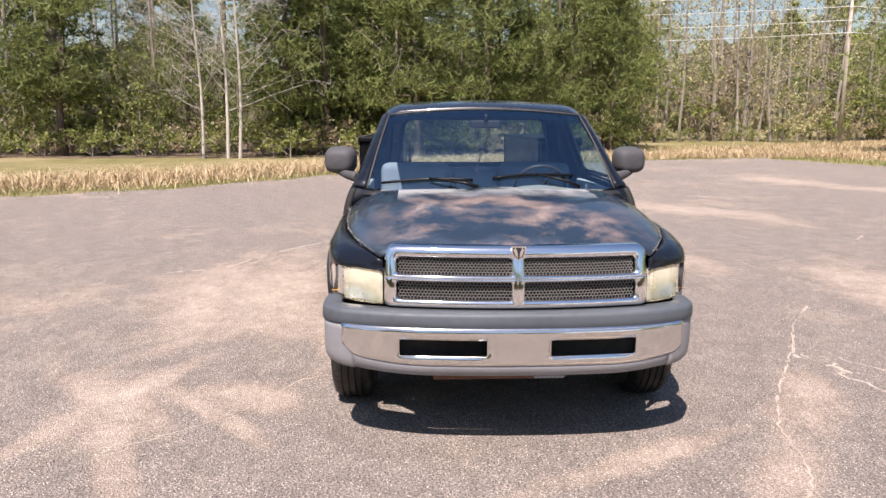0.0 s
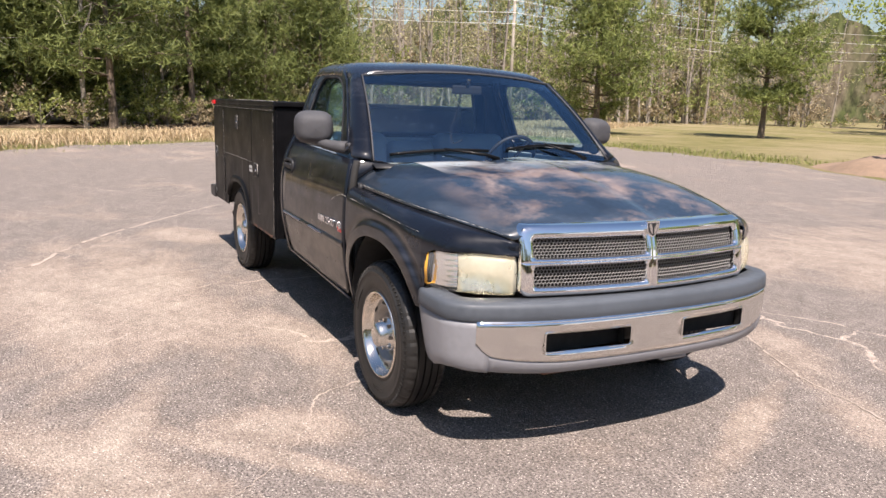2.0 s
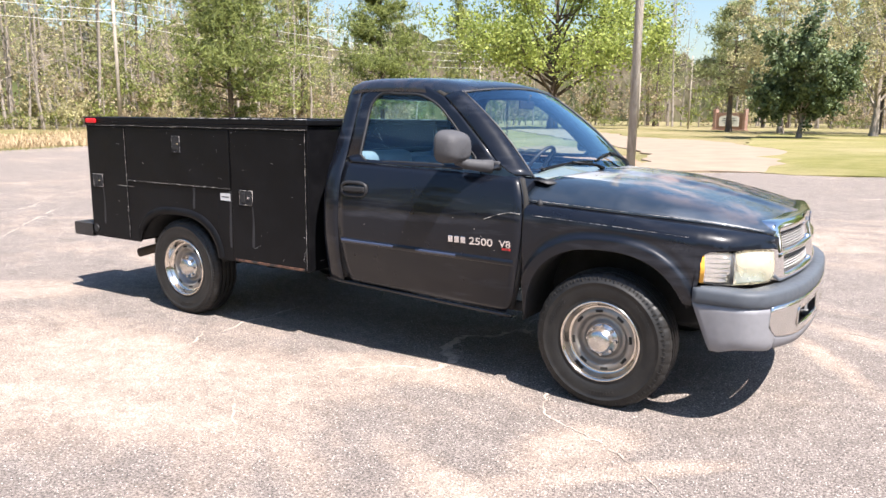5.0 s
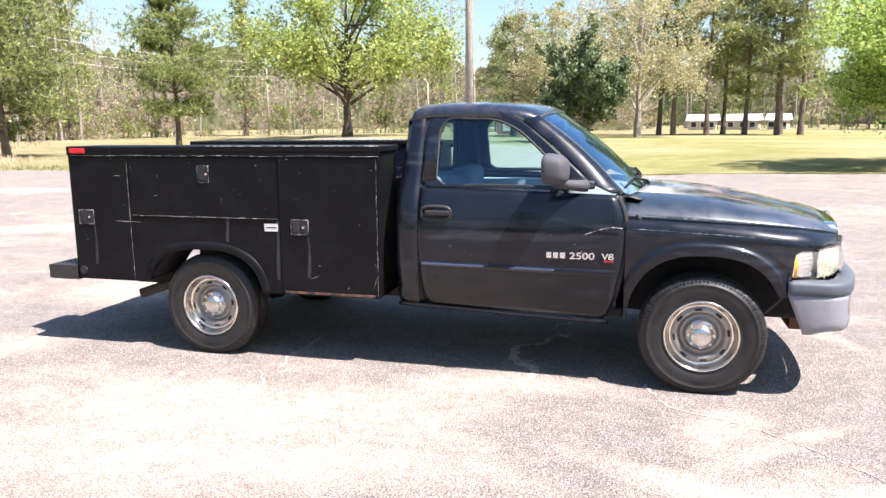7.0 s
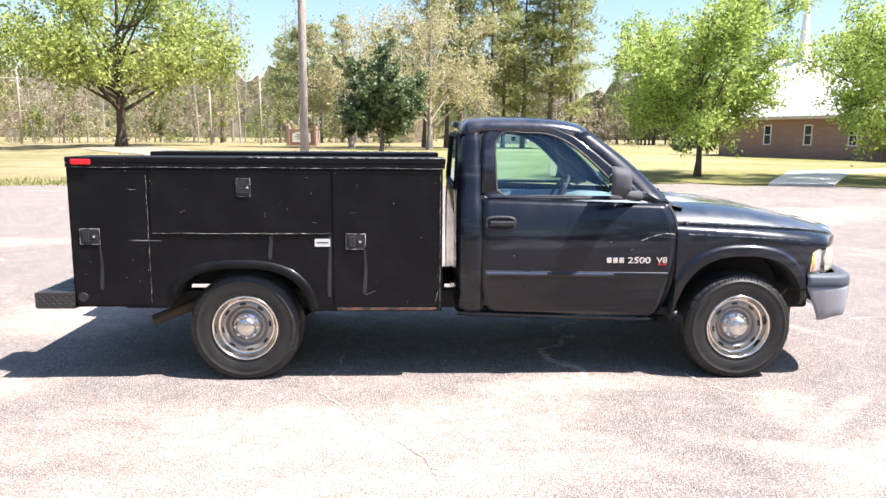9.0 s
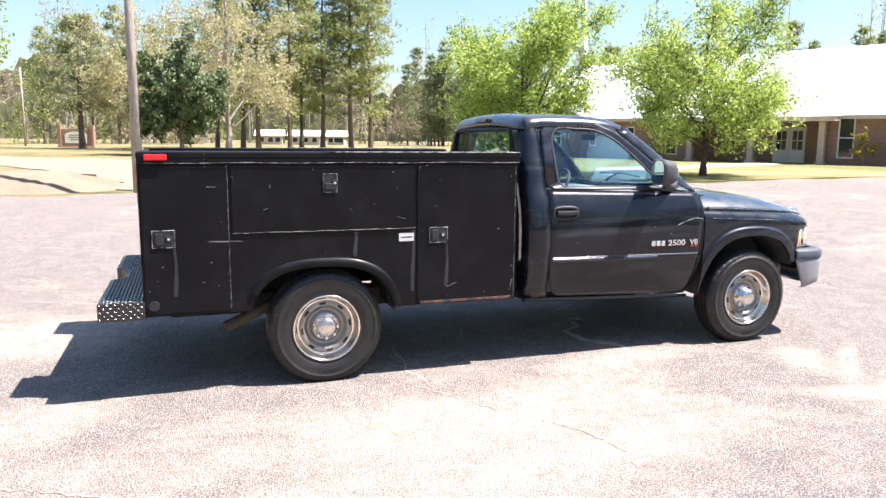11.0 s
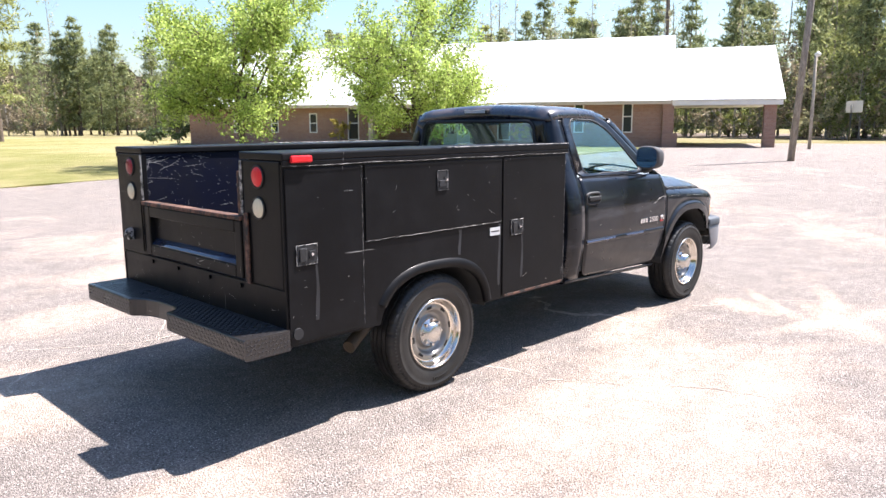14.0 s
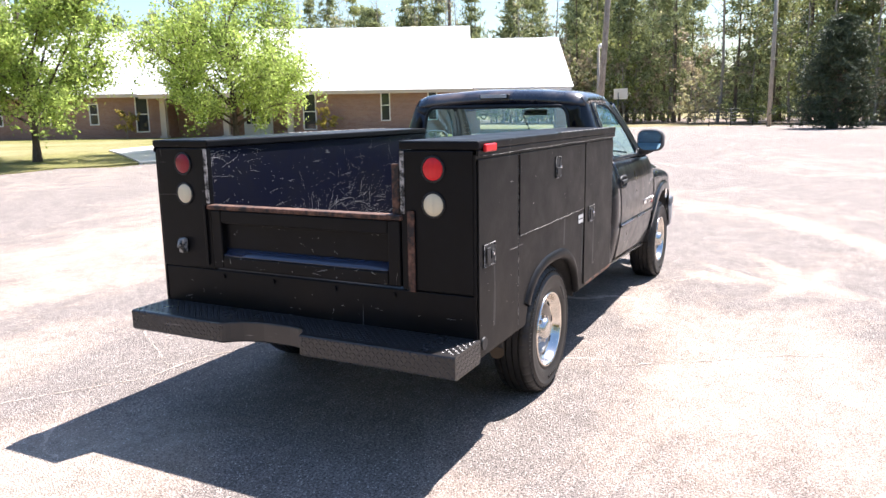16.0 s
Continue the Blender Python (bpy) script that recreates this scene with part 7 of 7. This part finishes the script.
def build_wheel(x, s, cap, out):
    at = Vector((x, s * out, 0.3705))
    bm = bmesh.new()
    prof = [(0.227, 0.106), (0.226, 0.112), (0.221, 0.115), (0.216, 0.113), (0.211, 0.104), (0.204, 0.082), (0.196, 0.064), (0.190, 0.057), (0.182, 0.058)]
    add_lathe(bm, [(r, -y) for r, y in prof], 64)
    bm2 = bmesh.new()
    prof2 = [(0.182, 0.058), (0.168, 0.067), (0.152, 0.070), (0.143, 0.064), (0.134, 0.040), (0.124, 0.030), (0.112, 0.028), (0.100, 0.036), (0.094, 0.05), (0.075, 0.05)]
    add_lathe(bm2, [(r, -y) for r, y in prof2], 64)
    for b in (bm, bm2):
        for v in b.verts:
            if s > 0:
                v.co.y = -v.co.y
            v.co += at
    wheel = part("wheel", bm, M["rim"], truck, "steel wheel with a bright rim, slots and a hub cap")
    part("disc", bm2, M["rim_dull"], wheel)
    bm = tyre_mesh(s)
    for v in bm.verts:
        v.co += at
    part("tyre", bm, M["tyre"], wheel, "worn black road tyre")
    # dark bars laid on the uncut disc stand for the shaded slots
    for k in range(8):
        bm = bmesh.new()
        a = 2 * math.pi * k / 8 + 0.13
        m = Matrix.Translation(at) @ pose(0, 0, 0, 0, math.degrees(-a), 0)
        add_box(bm, (0.154, s * 0.0672, -0.021), (0.170, s * 0.0722, 0.021), 0.0015, 0, m)
        part("slot", bm, M["under"], wheel)
    bm = bmesh.new()
    dep = cap
    prof3 = [(0.094, 0.040), (0.092, 0.056), (0.087, 0.063), (0.068, 0.067), (0.064, dep - 0.014), (0.052, dep - 0.004), (0.034, dep + 0.001), (0.0005, dep + 0.002)]
    add_lathe(bm, [(r, -y) for r, y in prof3], 40)
    for v in bm.verts:
        if s > 0:
            v.co.y = -v.co.y
        v.co += at
    part("hub_cap", bm, M["hub"], wheel, "bright round hub cap")
    for k in range(8):
        a = 2 * math.pi * k / 8
        bm = bmesh.new()
        bmesh.ops.create_cone(bm, cap_ends=True, segments=6, radius1=0.0125, radius2=0.010, depth=0.03, matrix=Matrix.Translation(at + Vector((0.077 * math.cos(a), s * 0.068, 0.077 * math.sin(a)))) @ pose(0, 0, 0, -90 * s, 0, 0))
        part("wheel_nut", bm, M["hub"], wheel)
    bm = bmesh.new()
    add_lathe(bm, [(0.20, -0.05), (0.21, 0.0), (0.20, 0.09), (0.0005, 0.095)], 32)
    for v in bm.verts:
        v.co.y *= -s
        v.co += at
    part("wheel_back", bm, M["under"], wheel)


for s in (-1, 1):
    build_wheel(-0.012, s, 0.108, 0.862)
    build_wheel(3.428, s, 0.132, 0.882)

# ---- the service body on the truck ----
CAB_PARTS = set(truck.children_recursive)

def body_low(x):
    d = abs(x + 0.03) / 0.475
    if d < 1:
        return max(0.40 + 0.395 * (1 - d**2.6) ** (1 / 2.6), 0.53 if x < 0 else 0.495)
    return 0.53 if x < 0 else 0.495


def latch(x, z, s, parent, tall=False):
    w, h = (0.045, 0.06) if tall else (0.065, 0.052)
    y = s * 1.0085
    bm = bmesh.new()
    add_tube(bm, [Vector((x + a, y, z + b)) for a, b in ((-w, -h), (w, -h), (w, h), (-w, h), (-w, -h))], 0.0022, 5, cap=False)
    ob = part("latch", bm, M["wear_glint"], parent, "paddle latch with worn bare edges")
    bm = bmesh.new()
    add_box(bm, (x - w, s * 1.002, z - h), (x + w, s * 1.0085, z + h), 0.002)
    add_box(bm, (x - w * 0.75, s * 1.009, z - h * 0.7), (x - 0.004 if not tall else x + w * 0.75, s * 1.016, z + h * 0.7 if not tall else z), 0.004)
    add_box(bm, (x + 0.012, s * 1.009, z - 0.02), (x + 0.05, s * 1.013, z + 0.02), 0.003)
    for a, b in ((-w, -h), (w, -h), (w, h), (-w, h)):
        bmesh.ops.create_cone(bm, cap_ends=True, segments=8, radius1=0.006, radius2=0.005, depth=0.006, matrix=Matrix.Translation((x + a * 0.86, s * 1.011, z + b * 0.86)) @ pose(0, 0, 0, 90, 0, 0))
    part("latch", bm, M["plastic"], parent, "black paddle latch")
    bm = bmesh.new()
    bmesh.ops.create_cone(bm, cap_ends=True, segments=12, radius1=0.009, radius2=0.008, depth=0.006, matrix=Matrix.Translation((x + 0.03, s * 1.016, z)) @ pose(0, 0, 0, 90, 0, 0))
    part("lock", bm, M["chrome"], parent, "bright lock barrel")


X0, X1 = -1.135, 1.34
for s in (-1, 1):
    # outer side with the wheel opening, and inner walls, ends, floor of the lockers
    bm = bmesh.new()
    xs = np.unique(np.concatenate([np.linspace(X0, -0.505, 6), -0.03 - 0.475 * np.cos(np.linspace(0, math.pi, 40)), np.linspace(0.445, X1, 8)]))
    add_grid(bm, [[(x, s * 0.99, z) for z in np.linspace(body_low(x), 1.475, 8)] for x in xs])
    for f in bm.faces:
        f.smooth = False
    side = solid(part("locker_side", bm, M["utility"], truck, "black steel side of the service body"), 0.012, 0.0)
    bm = bmesh.new()
    add_box(bm, (X0 + 0.01, s * 0.612, 0.80), (X1 - 0.005, s * 0.632, 1.493))
    part("locker_inner_wall", bm, M["scratched"], truck, "scratched blue-black inner wall of the bed")
    bm = bmesh.new()
    add_box(bm, (X1 - 0.03, s * 0.636, 0.50), (X1 - 0.001, s * 0.982, 1.492), 0.004)
    part("locker_front", bm, M["utility"], truck, "black front end of the locker")
    box("locker_floor", (X0 + 0.012, s * 0.636, 0.54), (-0.52, s * 0.98, 0.56), M["utility"], truck)
    box("locker_floor", (0.46, s * 0.636, 0.50), (X1 - 0.032, s * 0.98, 0.52), M["utility"], truck)
    bm = bmesh.new()
    add_box(bm, (X0 - 0.004, s * 0.60, 1.497), (X1 + 0.018, s * 1.012, 1.537), 0.008)
    add_box(bm, (X0 - 0.002, s * 0.998, 1.470), (X1 + 0.014, s * 1.010, 1.4965), 0.004)
    lid = part("locker_lid", bm, M["utility"], truck, "black top lid with a worn lip")
    bm = bmesh.new()
    add_tube(bm, [(x, s * 1.012, 1.470 + 0.002 * math.sin(9 * x)) for x in np.linspace(X0, X1 + 0.01, 24)], 0.0014, 5)
    part("worn_edge", bm, M["wear_glint"], lid, "pale worn edge")
    bm = bmesh.new()
    add_tube(bm, [(x, s * 1.010, 1.538) for x in np.linspace(0.0, X1 + 0.01, 12)], 0.003, 5)
    part("worn_edge", bm, M["wear_glint"], lid, "pale worn edge")
    # doors
    for x0, x1, z0, z1, lx, lz, tall, lab in ((-1.122, -0.628, 0.545, 1.455, -1.005, 1.01, False, "narrow upright locker door"), (-0.600, 0.588, 1.035, 1.455, 0.015, 1.34, True, "wide drop-down locker door"), (0.606, 1.325, 0.515, 1.455, 0.755, 0.978, False, "tall locker door with a rusty foot")):
        bm = bmesh.new()
        add_box(bm, (x0, s * 0.9965, z0), (x1, s * 1.004, z1), 0.003)
        d = part("locker_door", bm, M["utility"], truck, "black " + lab)
        latch(lx, lz, s, d, tall)
        bm = bmesh.new()
        rng = np.random.default_rng(int(1000 * (x0 + 2)))
        # worn hinge line
        if tall:
            add_tube(bm, [(x, s * 1.0045, z0 - 0.004 + 0.001 * rng.normal()) for x in np.linspace(x0, x1, 40)], [0.0019 * rng.uniform(0.3, 1.2) for _ in range(40)], 5)
        else:
            xe = x1 + 0.006 if x0 < 0 else x1
            add_tube(bm, [(xe + 0.001 * rng.normal(), s * 1.004, z) for z in np.linspace(z0, z1, 34)], [0.0016 * rng.uniform(0.1, 1.0) for _ in range(34)], 5)
        part("worn_edge", bm, M["wear_glint"], d, "pale worn door edge")
        if x0 > 0.5:
            bm = bmesh.new()
            add_box(bm, (x0 + 0.02, s * 1.0045, z0 - 0.012), (x1 - 0.02, s * 1.0085, z0 + 0.006), 0.002)
            part("rusty_foot", bm, M["rusty_black"], d, "rust along the door foot")
        if not tall:
            bm = bmesh.new()
            add_grid(bm, [[(lx + 0.052 + 0.006 * math.sin(5 * q), s * 1.0046, lz - 0.06 - 0.30 * q), (lx + 0.066 + 0.010 * math.sin(3 * q), s * 1.0046, lz - 0.06 - 0.30 * q)] for q in np.linspace(0, 1, 9)])
            part("rub_mark", bm, M["rub"], d, "pale vertical rub mark")
    # wheel arch moulding
    bm = bmesh.new()
    rows = []
    for a in np.linspace(0.17, math.pi - 0.50, 36):
        c, q = math.copysign(abs(math.cos(a)) ** 0.77, math.cos(a)), abs(math.sin(a)) ** 0.77
        rows.append([(-0.03 + (0.475 + e) * c, s * y, 0.40 + (0.395 + e) * q) for e, y in ((-0.006, 0.975), (-0.005, 0.998), (0.004, 1.012), (0.026, 1.014), (0.046, 1.008), (0.056, 0.9955))])
    add_grid(bm, rows)
    part("arch_moulding", bm, M["utility"], truck, "rounded wheel arch lip")
    bm = bmesh.new()
    hoop = [(-0.03 + 0.485 * math.copysign(abs(math.cos(a)) ** 0.77, math.cos(a)), 0.40 + 0.405 * abs(math.sin(a)) ** 0.77) for a in np.linspace(0.1, math.pi - 0.30, 30)]
    add_grid(bm, [[(x, s * 0.976, z), (x, s * 0.56, z)] for x, z in hoop])
    solid(part("wheel_well", bm, M["under"], truck), 0.01, 0.0)
    # small things on the side
    st = box("sticker", (0.478, s * 0.997, 0.942), (0.582, s * 0.9985, 0.996), M["sticker"], truck, label="small pale sticker with unreadable print")
    box("print", (0.49, s * 0.9986, 0.965), (0.57, s * 0.9992, 0.973), M["plastic"], st)
    box("marker_lamp", (-1.095, s * 1.0125, 1.486), (-0.965, s * 1.03, 1.522), M["lens_red"], truck, 0.007, "red side marker lamp")
    for x, ln, off in ((0.17, 0.16, 0.0), (0.565, 0.42, 0.0)):
        bm = bmesh.new()
        add_grid(bm, [[(x + 0.006 * math.sin(6 * q), s * 0.9968, 1.015 - ln * q), (x + 0.030 * (1 - 0.4 * q), s * 0.9968, 1.015 - ln * q)] for q in np.linspace(0, 1, 9)])
        part("rub_mark", bm, M["rub"], side, "pale vertical rub mark")
    # rear end of the locker with its two round lamps
    bm = bmesh.new()
    add_box(bm, (X0 - 0.004, s * 0.604, 0.835), (X0 + 0.03, s * 0.984, 1.494), 0.006)
    end = part("locker_end", bm, M["utility"], truck, "black rear end of the locker")
    for z, mat, lab in ((1.41, M["lens_red"], "round red tail lamp"), (1.247, M["lens_white"], "round cream reversing lamp")):
        bm = bmesh.new()
        add_lathe(bm, [(0.0005, 0.012), (0.032, 0.010), (0.047, 0.005), (0.052, 0.0)], 28)
        bmesh.ops.transform(bm, matrix=pose(X0 - 0.010, s * 0.783, z, 0, 0, 90), verts=bm.verts[:])
        lm = part("tail_lamp", bm, M["lens_dim"] if s > 0 and z > 1.3 else mat, truck, lab)
        bm = bmesh.new()
        add_tube(bm, [Vector((X0 - 0.008, s * 0.783 + 0.0565 * math.cos(a), z + 0.0565 * math.sin(a))) for a in np.linspace(0, 2 * math.pi, 29)], 0.0055, 8, cap=False)
        part("lamp_rim", bm, M["plastic"], lm)
    bm = bmesh.new()
    add_box(bm, (X0 - 0.009, s * 0.606, 1.20), (X0 - 0.0045, s * 0.628, 1.49), 0.0)
    part("worn_edge", bm, M["wear_glint"], end, "pale worn inner edge")
    bm = bmesh.new()
    bmesh.ops.create_cone(bm, cap_ends=True, segments=20, radius1=0.032, radius2=0.030, depth=0.008, matrix=Matrix.Translation((-1.075, s * 1.008, 0.598)) @ pose(0, 0, 0, 90, 0, 0))
    part("plug", bm, M["plastic"], truck, "round filler plug")

# bed
bm = bmesh.new()
add_box(bm, (X0 + 0.02, -0.611, 0.80), (X1 - 0.03, 0.611, 0.83))
part("bed_floor", bm, M["scratched"], truck, "scratched bed floor")
bm = bmesh.new()
add_box(bm, (X1 - 0.029, -0.635, 0.50), (X1, 0.635, 1.30), 0.004)
part("bed_front", bm, M["scratched"], truck, "scratched front wall of the bed")
# rear cross panel, tailgate
bm = bmesh.new()
add_box(bm, (X0 + 0.004, -0.985, 0.56), (X0 + 0.05, 0.985, 0.832), 0.006)
for y in (-0.55, -0.2, 0.2, 0.55):
    bmesh.ops.create_cone(bm, cap_ends=True, segments=8, radius1=0.014, radius2=0.012, depth=0.012, matrix=Matrix.Translation((X0 - 0.001, y, 0.80)) @ pose(0, 0, 0, 0, 90, 0))
part("rear_panel", bm, M["utility"], truck, "black tread-plate rear panel")
bm = bmesh.new()
T0 = X0 - 0.012
for a, b in (((-0.60, 0.845), (-0.53, 1.165)), ((0.53, 0.845), (0.60, 1.165)), ((-0.53, 0.845), (0.53, 0.915)), ((-0.53, 1.095), (0.53, 1.165))):
    add_box(bm, (T0, a[0], a[1]), (T0 + 0.05, b[0], b[1]), 0.008)
add_box(bm, (T0 + 0.035, -0.535, 0.91), (T0 + 0.05, 0.535, 1.10))
gate_ob = part("tailgate", bm, M["utility"], truck, "black recessed tailgate")
box("top_rail", (T0 - 0.012, -0.615, 1.168), (T0 + 0.055, 0.615, 1.192), M["rusty_black"], gate_ob, 0.006, "black top rail rusting through")
# sloping ledge, its sky reflection given by a blue base
bm = bmesh.new()
add_grid(bm, [[(T0 + 0.004, y, 0.9165), (T0 + 0.006, y, 0.920), (T0 + 0.033, y, 0.956)] for y in np.linspace(-0.525, 0.525, 6)])
solid(part("lower_ledge", bm, M["strip_sky_sheen"], gate_ob, "glossy sloping ledge with sky blue put in its colour"), 0.003, 0.0)
box("rusty_post", (X0 + 0.005, -0.592, 1.19), (X0 + 0.03, -0.552, 1.43), M["rusty_black"], truck, 0.003, "rusty upright stop inside the bed")
box("gate_strap", (T0 - 0.006, -0.682, 0.83), (T0 + 0.004, -0.645, 1.215), M["rusty_black"], truck, 0.003, "rusty upright steel strap")
box("gate_strap", (T0 - 0.006, 0.632, 0.86), (T0 + 0.004, 0.650, 1.19), M["utility"], truck, 0.003, "black upright steel strap")
bm = bmesh.new()
add_box(bm, (T0 - 0.03, 0.79, 0.92), (T0 + 0.006, 0.83, 1.0), 0.008)
add_tube(bm, [(T0 - 0.03, 0.81, 0.99), (T0 - 0.045, 0.81, 0.95)], 0.012, 8)
part("gate_hook", bm, M["wear_glint"], truck, "small bright gate hook")

# step bumper of tread plate with a shallow middle notch
ZB0, ZB1 = 0.520, 0.630
BUMP_Y = np.unique(np.concatenate([np.linspace(-1.01, -0.17, 8), np.linspace(-0.165, -0.05, 12), np.linspace(-0.05, 0.34, 22), np.linspace(0.34, 0.99, 8)]))


def bumper_back(y):
    """How far back the step reaches at each place across."""
    return float(np.interp(y, [-0.165, -0.155, -0.13, -0.09, -0.03, 0.14, 0.24, 0.30, 0.335], [-1.395, -1.36, -1.325, -1.305, -1.297, -1.302, -1.325, -1.36, -1.395]))


bm = bmesh.new()
sec = lambda y: [(-1.128, y, ZB0), (bumper_back(y) + 0.012, y, ZB0), (bumper_back(y), y, ZB0 + 0.010), (bumper_back(y), y, ZB1 - 0.008), (bumper_back(y) + 0.003, y, ZB1 - 0.002), (bumper_back(y) + 0.010, y, ZB1), (-1.128, y, ZB1)]
add_grid(bm, [sec(y) for y in BUMP_Y])
for y in (BUMP_Y[0], BUMP_Y[-1]):
    bm.faces.new([bm.verts.new(p) for p in sec(y)])
bmesh.ops.remove_doubles(bm, verts=bm.verts[:], dist=1e-5)
bmesh.ops.recalc_face_normals(bm, faces=bm.faces[:])
for f in bm.faces:
    f.smooth = False
bump_r = part("step_bumper", bm, M["tread"], truck, "black diamond tread-plate step bumper")


def lozenges(origin, du, dv, nu, nv, pu, pv, skip=None):
    """Raised slanting bars of tread plate over a plane."""
    o, du, dv = (np.array(k, float) for k in (origin, du, dv))
    nn = np.cross(du, dv)
    V, F = [], []
    for i in range(nu):
        for j in range(nv):
            c = o + du * (i + 0.5) * pu + dv * (j + 0.5) * pv
            if skip and skip(c):
                continue
            a = du + dv if (i + j) % 2 else du - dv
            a = a / np.linalg.norm(a)
            b = np.cross(nn, a)
            ln, w, h = 0.0125, 0.0036, 0.0021
            k = len(V)
            V += [c + a * ln, c + b * w, c - a * ln, c - b * w, c + a * ln * 0.4 + nn * h, c - a * ln * 0.4 + nn * h]
            F += [(k, k + 1, k + 4), (k + 1, k + 5, k + 4), (k + 1, k + 2, k + 5), (k + 2, k + 3, k + 5), (k + 3, k + 4, k + 5), (k + 3, k, k + 4)]
    return V, F


VV, FF = [], []
for args in (((-1.3955, 0.985, ZB0), (0, -1, 0), (0, 0, 1), 30, 5, 0.0215, 0.0215, None), ((-1.3955, -0.17, ZB0), (0, -1, 0), (0, 0, 1), 39, 5, 0.0215, 0.0215, None), ((-1.39, -1.0105, ZB0), (1, 0, 0), (0, 0, 1), 12, 5, 0.0215, 0.0215, None), ((-1.13, 0.9905, ZB0), (-1, 0, 0), (0, 0, 1), 12, 5, 0.0215, 0.0215, None), ((-1.39, -1.005, ZB1 + 0.0005), (1, 0, 0), (0, 1, 0), 12, 92, 0.0215, 0.0215, lambda c: c[0] < bumper_back(c[1]) + 0.02)):
    v, f = lozenges(*args)
    FF += [tuple(k + len(VV) for k in t) for t in f]
    VV += v
tp = new("tread_pattern", mesh_data("tread_pattern", VV, FF, [M["tread"]]))
tp.parent = bump_r
tagged(tp, "raised tread of the plate", kind="stuff")



def scratches(origin, du, dv, w, h, count, seed, parent, longest=0.12, low=0.0, arcs=0):
    """Hair-fine scratches and chips laid on a flat panel, thicker towards its foot."""
    rng = np.random.default_rng(seed)
    o, du, dv = (np.array(k, float) for k in (origin, du, dv))
    V, F = [], []
    groups = rng.uniform(0, 1, (7, 2)) * np.array((w, h))
    for i in range(count + arcs):
        p = np.array((rng.uniform(0, w), h * rng.uniform(0, 1) ** (1 + low)))
        if rng.uniform() < 0.5:
            p = groups[rng.integers(7)] + rng.normal(0, 0.09, 2) * np.array((w, h))
            p[1] = abs(p[1]) if low else p[1]
        p = np.clip(p, 0.004, (w - 0.004, h - 0.004))
        ln = longest * (0.03 + 0.97 * rng.uniform(0, 1) ** 5)
        a = rng.choice([rng.normal(0.1, 0.2), rng.normal(0.0, 0.35), rng.normal(1.57, 0.25), rng.uniform(0, 3.14)])
        wd = rng.uniform(0.0003, 0.0008)
        n, bow = 5, rng.normal(0, 0.05)
        if i >= count:
            ln, n, bow, wd = w * rng.uniform(0.12, 0.25), 16, rng.choice((-1, 1)) * rng.uniform(0.04, 0.10), 0.0008
        elif rng.uniform() < 0.5:
            ln, wd = rng.uniform(0.004, 0.014), rng.uniform(0.0006, 0.0015)
        prev = None
        for k in range(n):
            d = np.array((math.cos(a), math.sin(a)))
            q = np.array((-d[1], d[0])) * wd * (0.35 + 0.65 * math.sin(math.pi * (k + 0.5) / n))
            if not (0.003 < p[0] < w - 0.003 and 0.003 < p[1] < h - 0.003):
                break
            V += [o + du * (p + q)[0] + dv * (p + q)[1], o + du * (p - q)[0] + dv * (p - q)[1]]
            if prev is not None:
                F.append((prev, prev + 1, len(V) - 1, len(V) - 2))
            prev = len(V) - 2
            p, a = p + d * ln / n, a + bow + rng.normal(0, 0.03)
    ob = new("scratches", mesh_data("scratches", V, F, [M["scratch"]]))
    ob.parent = parent
    tagged(ob, "fine pale scratches in the paint", kind="stuff")


for s in (-1, 1):
    wall = next(k for k in truck.children if k.name.startswith("locker_inner_wall") and k.data.vertices[0].co.y * s > 0)
    scratches((X0 + 0.02, s * 0.6105, 0.84), (1, 0, 0), (0, 0, 1), 2.4, 0.64, 1200, 5 + s, wall, 0.24, 0.9, 4)
    for d in [k for k in truck.children if k.name.startswith("locker_door") and k.data.vertices[0].co.y * s > 0]:
        xs = [v.co.x for v in d.data.vertices]
        zs = [v.co.z for v in d.data.vertices]
        scratches((min(xs), s * 1.0048, min(zs)), (1, 0, 0), (0, 0, 1), max(xs) - min(xs), max(zs) - min(zs), 14, int(100 * max(xs)) + 400 + s, d, 0.11, 0, 0)
    scratches((1.66, s * 1.0105, 0.80), (1, 0, 0), (0, 0, 1), 1.2, 0.2, 10, 77 + s, doors[s], 0.04)
scratches((T0 - 0.0005, -0.59, 0.85), (0, 1, 0), (0, 0, 1), 1.18, 0.065, 40, 91, gate_ob, 0.12)
scratches((T0 + 0.0345, -0.52, 0.93), (0, 1, 0), (0, 0, 1), 1.04, 0.16, 26, 92, gate_ob, 0.12)
scratches((X0 + 0.0035, -0.97, 0.575), (0, 1, 0), (0, 0, 1), 1.94, 0.2, 40, 93, gate_ob, 0.08)

# the body sits a little to the right of the cab's middle line
for ob in truck.children_recursive:
    if ob not in CAB_PARTS and ob.type == "MESH":
        for v in ob.data.vertices:
            v.co.y = v.co.y * 0.979 - 0.021
        ob.data.update()
